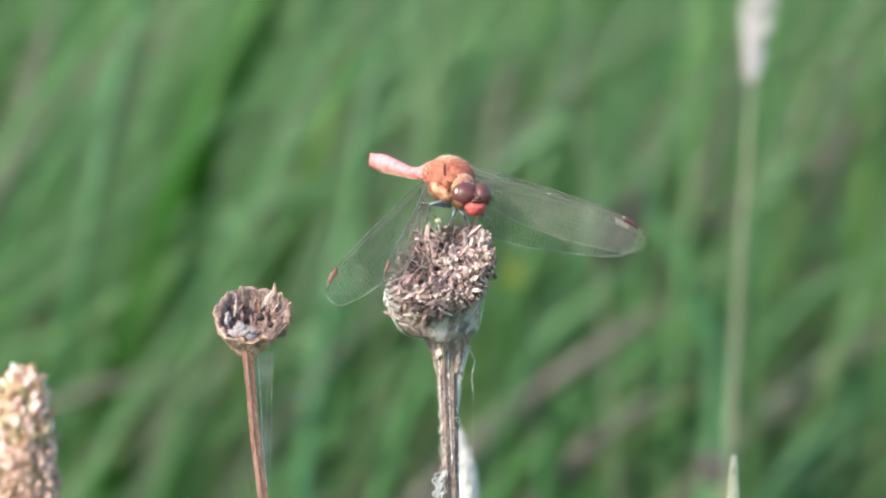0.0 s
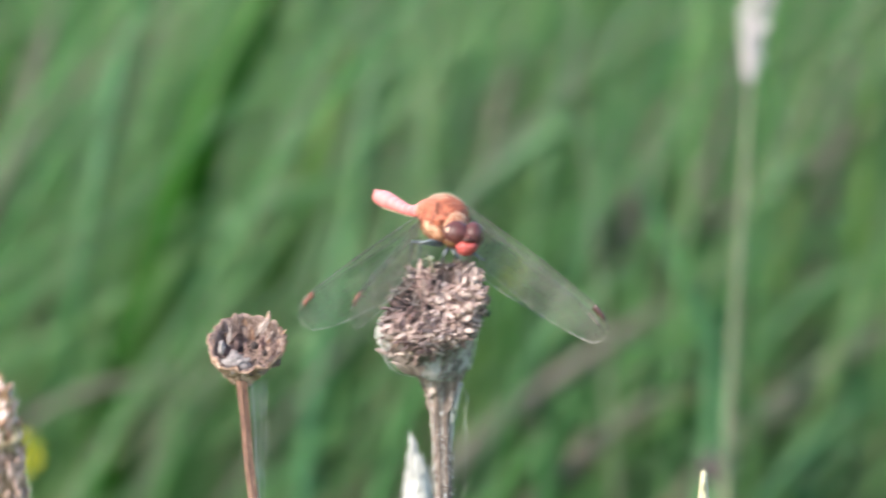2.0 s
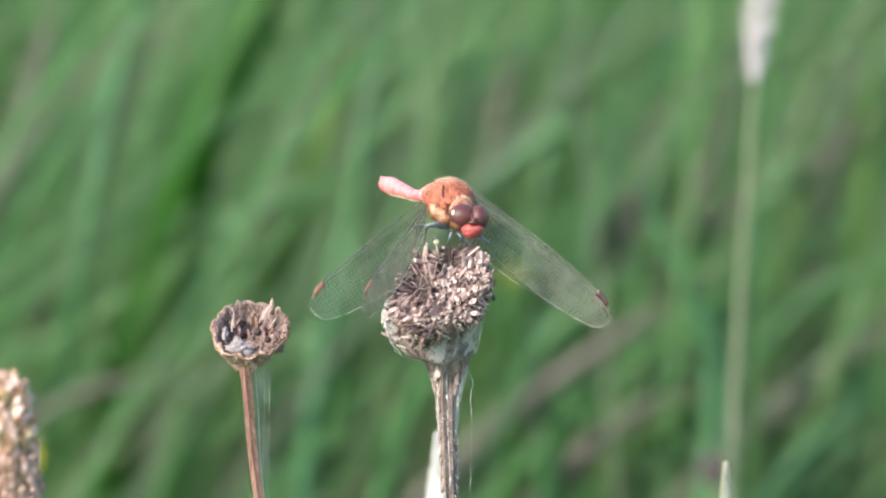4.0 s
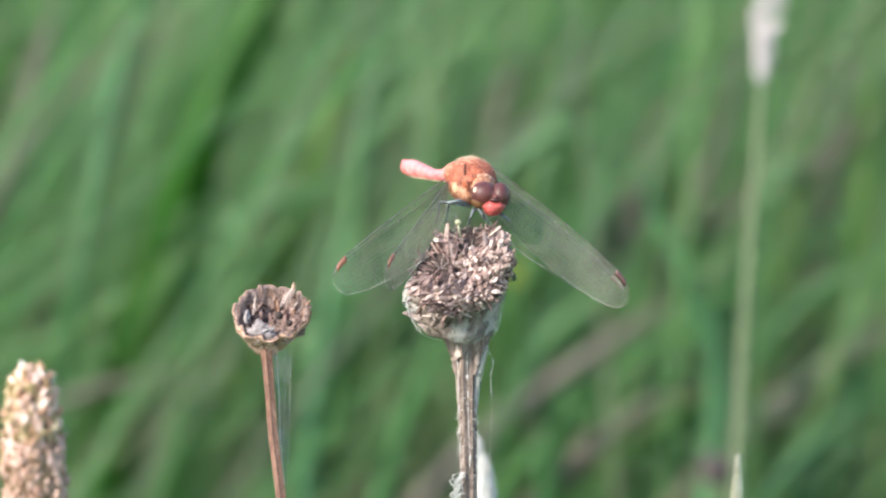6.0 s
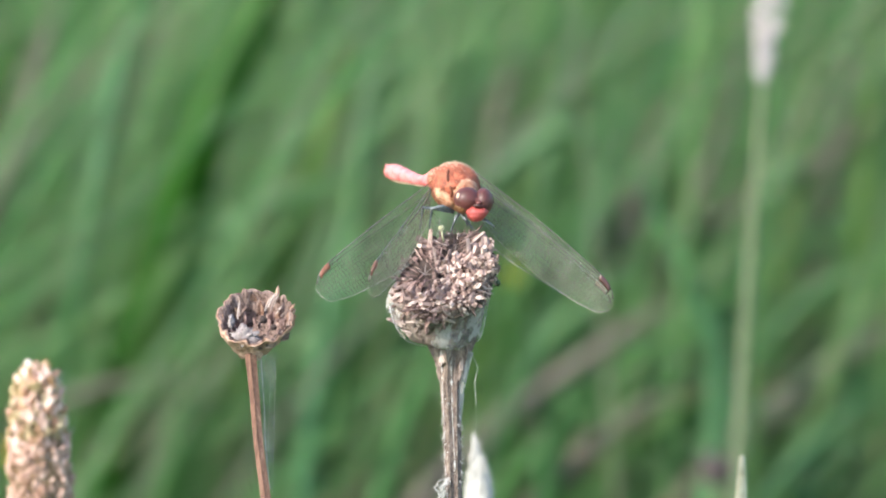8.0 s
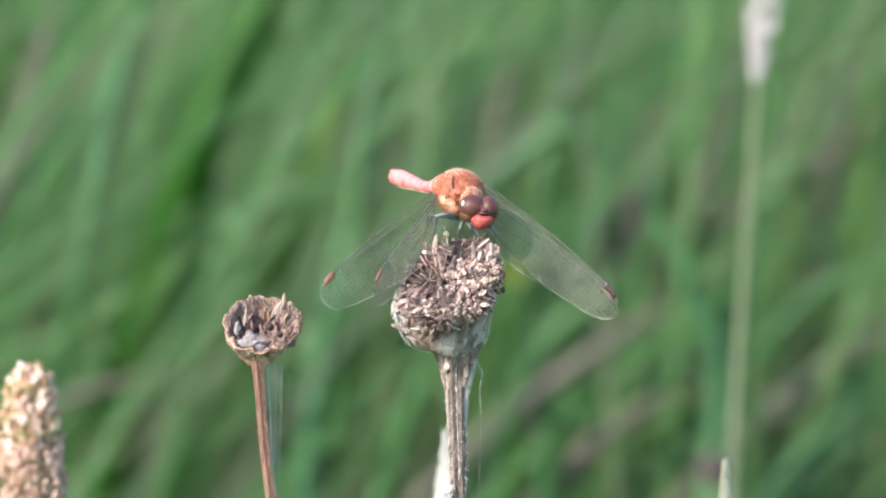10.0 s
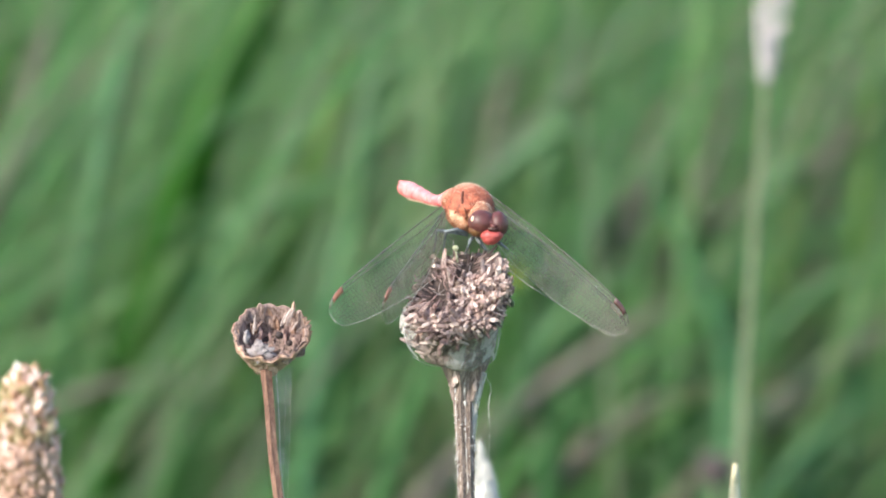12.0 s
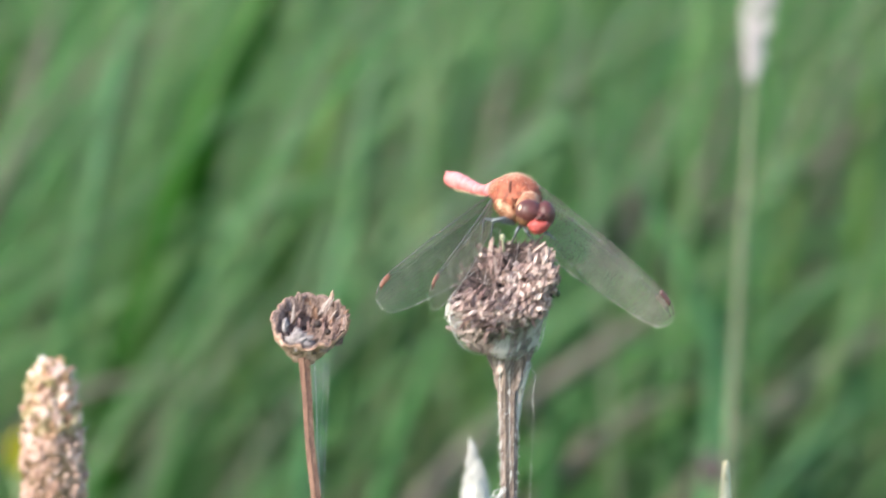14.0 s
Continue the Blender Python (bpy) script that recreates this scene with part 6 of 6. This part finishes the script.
def motions():
    nod = sway(KNAP_BASE, 0.445)
    walk(knapweed, [(0.0, nod(-0.88, 9.16)), (0.04, nod(-0.88, 9.16)), (0.1, nod(-2.83, 12.28)), (0.2, nod(-4.24, 11.66)), (0.3, nod(-2.92, 10.35)), (0.4, nod(0.18, 2.89)), (0.5, nod(0.01, -1.59)), (0.6, nod(-4.74, 5.53)), (0.7, nod(-8.18, 7.20)), (0.8, nod(-3.92, 4.08)), (0.9, nod(0.25, -3.13)), (1.0, nod(3.17, -10.35)), (1.1, nod(0.72, -8.15)), (1.2, nod(-5.54, 0.20)), (1.3, nod(-6.40, 2.06)), (1.4, nod(-1.26, -5.99)), (1.5, nod(0.70, -10.96)), (1.6, nod(-1.88, -13.01)), (1.7, nod(-4.55, -10.62)), (1.8, nod(-5.89, -8.91)), (1.9, nod(-4.76, -10.62)), (2.0, nod(-2.00, -10.62)), (2.2, nod(-0.43, -5.58)), (2.5, nod(-1.82, -8.78)), (2.8, nod(-2.21, -6.87)), (3.0, nod(-2.06, -8.34)), (3.2, nod(-1.53, -7.66)), (4.2, nod(-1.15, -0.93)), (5.3, nod(-1.29, 6.60)), (5.5, nod(-0.64, 5.52)), (5.7, nod(2.91, 7.12)), (5.8, nod(1.50, 6.90)), (6.0, nod(2.09, 8.17)), (6.2, nod(3.48, 10.05)), (6.3, nod(2.69, 10.14)), (6.5, nod(3.33, 13.74)), (6.7, nod(0.31, 15.45)), (6.8, nod(1.17, 12.03)), (7.0, nod(3.70, 8.96)), (7.2, nod(4.54, 10.24)), (7.3, nod(3.76, 12.08)), (7.5, nod(0.39, 14.40)), (7.7, nod(1.55, 12.32)), (7.8, nod(1.19, 8.55)), (8.0, nod(-0.43, 5.12)), (8.2, nod(1.90, 4.82)), (9.2, nod(0.93, 2.88)), (10.3, nod(-0.04, 1.41)), (10.5, nod(-0.27, 3.76)), (11.0, nod(0.00, 0.00)), (11.5, nod(0.29, -1.84)), (11.7, nod(-0.13, -5.66)), (11.8, nod(1.66, -5.53)), (12.0, nod(1.69, -5.93)), (12.2, nod(4.07, -5.19)), (12.3, nod(5.57, -5.84)), (12.5, nod(4.94, -8.17)), (12.6, nod(5.17, -6.94)), (12.7, nod(5.60, -6.39)), (12.8, nod(6.73, -3.44)), (12.9, nod(9.79, -3.58)), (13.0, nod(13.66, -10.54)), (13.1, nod(13.36, -15.74)), (13.2, nod(8.73, -16.16)), (13.3, nod(6.84, -14.19)), (13.4, nod(7.42, -6.75)), (13.5, nod(8.17, -3.76)), (13.6, nod(3.23, -6.55)), (13.7, nod(-1.01, -9.68)), (13.8, nod(0.40, -10.77)), (13.9, nod(6.43, -6.05)), (14.0, nod(8.72, -0.64))])
    walk(dragonfly, [(0.0, ride(-0.88, 9.16, 3.9, 2.6)), (0.04, ride(-0.88, 9.16, 3.9, 2.6)), (0.1, ride(-2.83, 12.20, 4.2, 2.6)), (0.2, ride(-4.24, 11.51, 4.6, 2.6)), (0.3, ride(-2.92, 10.12, 4.8, 2.5)), (0.4, ride(0.18, 2.59, 4.8, 2.5)), (0.5, ride(0.01, -2.08, 4.8, 2.5)), (0.6, ride(-4.74, 4.86, 4.4, 2.3)), (0.7, ride(-8.18, 6.34, 3.9, 2.0)), (0.8, ride(-3.92, 3.04, 3.2, 1.8)), (0.9, ride(0.25, -4.36, 1.6, 1.4)), (1.0, ride(3.17, -11.76, 0.0, 1.0)), (1.1, ride(0.72, -9.56, 0.0, 0.9)), (1.2, ride(-5.54, -1.21, 0.0, 0.8)), (1.3, ride(-6.40, 0.65, 0.0, 0.8)), (1.4, ride(-1.26, -7.40, 0.0, 0.7)), (1.5, ride(0.70, -12.37, 0.0, 0.6)), (1.6, ride(-1.88, -14.37, 0.0, 0.5)), (1.7, ride(-4.55, -11.94, 0.0, 0.4)), (1.8, ride(-5.89, -10.18, 0.0, 0.2)), (1.9, ride(-4.76, -11.84, 0.0, 0.1)), (2.0, ride(-2.00, -11.79)), (2.2, ride(-0.43, -6.67)), (2.5, ride(-1.82, -9.74)), (2.8, ride(-2.21, -8.14)), (3.0, ride(-2.06, -9.81)), (3.2, ride(-1.53, -9.13)), (4.2, ride(-1.15, -1.35)), (5.3, ride(-1.29, 7.20)), (5.5, ride(-0.64, 6.12)), (5.7, ride(2.91, 7.72)), (5.8, ride(1.50, 7.50)), (6.0, ride(2.09, 8.77)), (6.2, ride(3.48, 10.65)), (6.3, ride(2.69, 10.74)), (6.5, ride(3.33, 14.34)), (6.7, ride(0.31, 16.05)), (6.8, ride(1.17, 12.63)), (7.0, ride(3.70, 9.56)), (7.2, ride(4.54, 10.84)), (7.3, ride(3.76, 12.68)), (7.5, ride(0.39, 15.00)), (7.7, ride(1.55, 12.92)), (7.8, ride(1.19, 9.15)), (8.0, ride(-0.43, 5.72)), (8.2, ride(1.90, 5.42)), (9.2, ride(0.93, 3.23)), (10.3, ride(-0.04, 1.41)), (10.5, ride(-0.27, 3.76)), (11.0, ride(0.00, 0.00)), (11.5, ride(0.29, -2.24)), (11.7, ride(-0.13, -6.36)), (11.8, ride(1.66, -6.23)), (12.0, ride(1.69, -6.63)), (12.2, ride(4.07, -5.89)), (12.3, ride(5.57, -6.54)), (12.5, ride(4.94, -8.87)), (12.6, ride(5.17, -7.64)), (12.7, ride(5.60, -7.09)), (12.8, ride(6.73, -4.14)), (12.9, ride(9.79, -4.28)), (13.0, ride(13.66, -11.24)), (13.1, ride(13.36, -16.44)), (13.2, ride(8.73, -16.86)), (13.3, ride(6.84, -14.89)), (13.4, ride(7.42, -7.45)), (13.5, ride(8.17, -4.46)), (13.6, ride(3.23, -7.25)), (13.7, ride(-1.01, -10.38)), (13.8, ride(0.40, -11.47)), (13.9, ride(6.43, -6.75)), (14.0, ride(8.72, -1.34))])
    nod = sway(CUP_BASE, 0.455)
    walk(seed_cup, [(0.0, nod(-1.41, 6.46)), (0.04, nod(-1.41, 6.46)), (0.1, nod(-3.20, 8.37)), (0.2, nod(-4.52, 7.84)), (0.3, nod(-3.39, 6.88)), (0.4, nod(-0.67, 1.93)), (0.5, nod(-0.88, -1.02)), (0.6, nod(-5.02, 3.50)), (0.7, nod(-7.98, 4.49)), (0.8, nod(-4.05, 2.38)), (0.9, nod(-0.19, -2.38)), (1.0, nod(2.55, -7.14)), (1.1, nod(0.34, -6.05)), (1.2, nod(-5.29, -0.97)), (1.3, nod(-6.08, -0.10)), (1.4, nod(-1.48, -5.63)), (1.5, nod(0.26, -9.18)), (1.6, nod(-2.02, -10.55)), (1.7, nod(-4.39, -9.05)), (1.8, nod(-5.57, -7.99)), (1.9, nod(-4.53, -9.14)), (2.0, nod(-2.02, -9.18)), (2.2, nod(-0.79, -5.99)), (2.5, nod(-2.29, -8.16)), (2.8, nod(-2.51, -6.49)), (3.0, nod(-2.29, -7.14)), (3.2, nod(-2.11, -6.46)), (4.2, nod(-1.58, -0.67)), (5.3, nod(-1.50, 5.78)), (5.5, nod(-1.23, 4.76)), (5.7, nod(2.10, 5.93)), (5.8, nod(0.91, 5.85)), (6.0, nod(1.58, 6.80)), (6.2, nod(3.02, 8.08)), (6.3, nod(2.41, 8.16)), (6.5, nod(3.17, 10.54)), (6.7, nod(0.18, 11.79)), (6.8, nod(0.82, 9.66)), (7.0, nod(2.82, 7.82)), (7.2, nod(3.55, 8.33)), (7.3, nod(2.85, 9.36)), (7.5, nod(-0.18, 10.54)), (7.7, nod(0.88, 9.29)), (7.8, nod(0.56, 6.90)), (8.0, nod(-0.88, 4.76)), (8.2, nod(1.67, 5.10)), (9.2, nod(0.75, 2.63)), (10.3, nod(-0.18, 0.34)), (10.5, nod(-0.44, 2.04)), (11.0, nod(0.00, -0.00)), (11.5, nod(0.09, -1.36)), (11.7, nod(-0.11, -4.00)), (11.8, nod(1.57, -3.99)), (12.0, nod(1.76, -4.42)), (12.2, nod(3.89, -3.90)), (12.3, nod(5.23, -4.31)), (12.5, nod(4.66, -5.78)), (12.6, nod(4.92, -4.88)), (12.7, nod(5.33, -4.42)), (12.8, nod(6.38, -2.41)), (12.9, nod(9.17, -2.40)), (13.0, nod(12.67, -6.80)), (13.1, nod(12.22, -9.96)), (13.2, nod(7.89, -10.02)), (13.3, nod(6.02, -8.53)), (13.4, nod(6.36, -3.51)), (13.5, nod(6.86, -1.36)), (13.6, nod(2.51, -3.09)), (13.7, nod(-1.21, -5.05)), (13.8, nod(0.14, -5.68)), (13.9, nod(5.60, -2.55)), (14.0, nod(7.74, 1.02))])
    nod = sway(PLANT_BASE, 0.44)
    walk(plantain, [(0.0, nod(-0.17, -0.17)), (0.5, nod(-1.17, -1.22)), (0.8, nod(-1.00, -1.04)), (1.0, nod(-1.92, -2.00)), (1.2, nod(-5.66, -5.91)), (1.5, nod(-6.00, -6.26)), (1.8, nod(-5.17, -5.39)), (2.0, nod(-4.50, -4.69)), (2.5, nod(-5.00, -5.21)), (3.0, nod(-4.17, -4.35)), (3.2, nod(-3.83, -4.00)), (4.2, nod(-2.17, -2.26)), (5.5, nod(-0.25, -0.26)), (6.0, nod(1.00, 1.04)), (6.5, nod(2.67, 2.78)), (7.0, nod(4.33, 4.52)), (7.5, nod(4.17, 4.35)), (8.0, nod(1.75, 1.83)), (8.2, nod(1.50, 1.56)), (9.2, nod(1.00, 1.04)), (10.5, nod(0.50, 0.52)), (11.0, nod(0.00, -0.00)), (11.5, nod(-0.25, -0.26)), (12.0, nod(0.33, 0.35)), (12.5, nod(3.17, 3.30)), (12.6, nod(3.33, 3.48)), (12.8, nod(5.66, 5.91)), (13.0, nod(11.25, 11.73)), (13.2, nod(9.00, 9.39)), (13.3, nod(5.83, 6.08)), (13.4, nod(1.00, 1.04)), (13.5, nod(-1.58, -1.65)), (13.6, nod(-2.67, -2.78)), (13.7, nod(-2.50, -2.61)), (13.8, nod(-0.17, -0.17)), (13.9, nod(1.67, 1.74)), (14.0, nod(3.67, 3.82))])
    nod = sway(WHITE_BASE, 0.42)
    walk(white_plume, [(0.0, nod(3.65, 1.81)), (0.3, nod(1.87, 2.89)), (0.6, nod(-2.25, -1.08)), (0.9, nod(-6.0, -0.8)), (1.0, nod(-5.0, -1.4)), (1.2, nod(-5.52, -2.53)), (1.5, nod(-1.22, -3.62)), (2.0, nod(-4.59, -1.81)), (2.6, nod(-3.09, -1.08)), (3.2, nod(-2.53, -1.08)), (4.2, nod(0.37, -0.36)), (5.3, nod(3.65, 0.36)), (5.8, nod(5.43, -1.81)), (6.2, nod(7.67, -1.81)), (6.5, nod(8.42, -1.81)), (6.6, nod(10.29, -2.89)), (7.0, nod(10.57, -2.53)), (7.5, nod(8.42, -1.81)), (7.8, nod(6.18, -1.45)), (8.2, nod(6.18, -2.17)), (9.2, nod(3.37, -0.72)), (10.3, nod(0.56, 0.36)), (10.6, nod(0.28, 0.00)), (10.9, nod(0.28, 0.00)), (11.0, nod(2.81, -2.53)), (11.2, nod(1.7, -1.81)), (11.4, nod(2.7, -2.53)), (11.6, nod(3.5, -3.98)), (11.8, nod(6.36, -3.98)), (12.0, nod(7.11, -5.06)), (12.2, nod(8.89, -9.04)), (12.4, nod(21.52, -14.10)), (12.5, nod(20.77, -13.74)), (12.6, nod(13.19, -7.95)), (12.8, nod(17.22, -14.46)), (13.0, nod(9.08, -9.76)), (13.2, nod(8.42, -9.04)), (13.5, nod(8.89, -7.95)), (13.8, nod(3.56, -7.23)), (14.0, nod(5.61, -4.34))])
    nod = sway(TIP_BASE, 0.41)
    walk(grass_tip, [(0.0, nod(1.36, 2.81)), (0.5, nod(-0.45, -2.81)), (1.0, nod(-4.18, -4.22)), (1.5, nod(-4.09, -7.03)), (2.0, nod(-3.64, -5.27)), (2.5, nod(-3.36, -5.27)), (3.0, nod(-3.55, -3.16)), (3.2, nod(-1.82, -2.81)), (4.2, nod(0.00, 0.00)), (5.5, nod(1.09, 3.16)), (6.0, nod(2.00, 3.16)), (6.5, nod(3.55, 3.51)), (7.0, nod(4.82, 4.22)), (7.5, nod(3.73, 3.16)), (8.0, nod(2.64, 2.46)), (9.2, nod(1.00, 1.41)), (10.5, nod(-0.36, 0.70)), (11.0, nod(0.00, 0.00)), (11.5, nod(0.36, -0.70)), (12.0, nod(1.45, -1.76)), (12.5, nod(5.27, -4.22)), (13.0, nod(0.55, -3.86)), (13.5, nod(2.00, -8.08)), (14.0, nod(0.00, -0.35))])
    nod = sway(PLUME_BASE, 0.43)
    walk(plume_grass, [(0.0, nod(-1.19, 0.00)), (1.0, nod(-1.62, 0.00)), (2.0, nod(-1.62, 0.00)), (3.0, nod(-1.30, 0.00)), (4.2, nod(-0.65, 0.00)), (5.5, nod(-0.11, 0.00)), (6.0, nod(0.65, 0.00)), (6.5, nod(1.30, 0.00)), (7.0, nod(0.97, 0.00)), (7.5, nod(1.19, 0.00)), (8.0, nod(0.87, 0.00)), (9.2, nod(0.22, 0.00)), (10.5, nod(-0.32, 0.00)), (11.0, nod(0.00, 0.00)), (11.5, nod(0.65, 0.00)), (12.0, nod(1.52, 0.00)), (12.5, nod(1.30, 0.00)), (13.0, nod(-0.11, 0.00)), (13.5, nod(-0.11, 0.00)), (14.0, nod(-1.19, 0.00))])
    nod = sway(Vector(swaying_blade.location), 0.33)
    walk(swaying_blade, [(0.0, nod(-0.24, -0.00)), (1.0, nod(-0.12, -0.00)), (2.0, nod(-0.84, -0.00)), (3.0, nod(-1.20, -0.00)), (4.2, nod(-0.84, 0.00)), (5.5, nod(-0.60, 0.00)), (6.5, nod(-0.24, 0.00)), (8.0, nod(-0.12, 0.00)), (9.2, nod(-0.24, 0.00)), (10.5, nod(-0.24, 0.00)), (11.0, nod(0.00, 0.00)), (11.5, nod(0.48, 0.00)), (12.0, nod(2.51, 0.00)), (12.5, nod(2.03, 0.00)), (13.0, nod(0.24, 0.00)), (13.5, nod(0.12, -0.00)), (14.0, nod(-0.24, -0.00))])
    # the wings: raised at first, then lowered; span and chord directions to the right, up and away
    for k, rows in enumerate((
            ((0.0, (0.945, -0.325, 0.05), (-0.2, -0.95, 0.2)), (0.2, (0.935, -0.35, 0.04), (-0.25, -0.93, 0.2)), (0.4, (0.90, -0.42, 0.03), (-0.35, -0.88, 0.2)), (0.6, (0.85, -0.52, 0.02), (-0.47, -0.82, 0.2)), (0.8, (0.80, -0.60, 0.0), (-0.58, -0.76, 0.2)), (1.0, (0.80, -0.60, 0.0), (-0.6, -0.75, 0.2)), (1.5, (0.797, -0.603, 0.0), (-0.6, -0.75, 0.2)), (2.5, (0.789, -0.614, 0.0), (-0.6, -0.75, 0.2)), (3.2, (0.788, -0.615, 0.0), (-0.6, -0.75, 0.2)), (5.3, (0.775, -0.63, 0.0), (-0.6, -0.75, 0.2))),
            ((0.0, (0.94, -0.29, 0.16), (-0.12, -0.95, 0.3)), (0.2, (0.925, -0.33, 0.15), (-0.2, -0.93, 0.25)), (0.4, (0.87, -0.45, 0.12), (-0.35, -0.88, 0.22)), (0.6, (0.82, -0.55, 0.08), (-0.5, -0.82, 0.2)), (0.8, (0.785, -0.615, 0.03), (-0.47, -0.58, 0.66)), (1.0, (0.806, -0.592, 0.0), (-0.46, -0.55, 0.72)), (1.5, (0.805, -0.593, 0.0), (-0.46, -0.55, 0.72)), (2.5, (0.805, -0.593, 0.0), (-0.46, -0.55, 0.72)), (3.2, (0.805, -0.593, 0.0), (-0.46, -0.55, 0.72)), (5.3, (0.799, -0.601, 0.0), (-0.46, -0.55, 0.72))),
            ((0.0, (-0.25, -0.475, -0.84), (0.05, -0.9, 0.35)), (0.4, (-0.25, -0.475, -0.84), (0.05, -0.9, 0.35)), (0.8, (-0.32, -0.405, -0.86), (0.05, -0.9, 0.35)), (2.0, (-0.32, -0.43, -0.85), (0.05, -0.9, 0.35)), (2.6, (-0.30, -0.455, -0.84), (0.05, -0.9, 0.35)), (3.2, (-0.288, -0.48, -0.83), (0.05, -0.9, 0.35))),
            ((0.0, (-0.588, -0.57, -0.57), (0.25, -0.93, 0.1)), (0.4, (-0.588, -0.57, -0.57), (0.25, -0.93, 0.1)), (0.8, (-0.657, -0.455, -0.59), (0.25, -0.93, 0.1)), (2.0, (-0.65, -0.475, -0.59), (0.25, -0.93, 0.1)), (2.6, (-0.635, -0.51, -0.58), (0.25, -0.93, 0.1)), (3.2, (-0.625, -0.53, -0.57), (0.25, -0.93, 0.1))))):
        walk(wings[k], [(t, hold(ROOTS[k], span, chord)) for t, span, chord in (*rows, (14.0, *rows[-1][1:]))])


build_ground()
build_meadow()
swaying_blade = build_blades()
knapweed = build_knapweed()
dragonfly, wings = build_dragonfly()
seed_cup = build_seed_cup()
plantain = build_plantain()
white_plume = build_white_plume()
grass_tip = build_grass_tip()
plume_grass = build_plume_grass()
build_yellow_flower(spot(-84.25, -40.78, 420.0), 1.0, GREEN_STALK)
build_yellow_flower(spot(14.80, -5.85, 535.0), 0.5, BLADE_DARK)
build_withered_head()
motions()
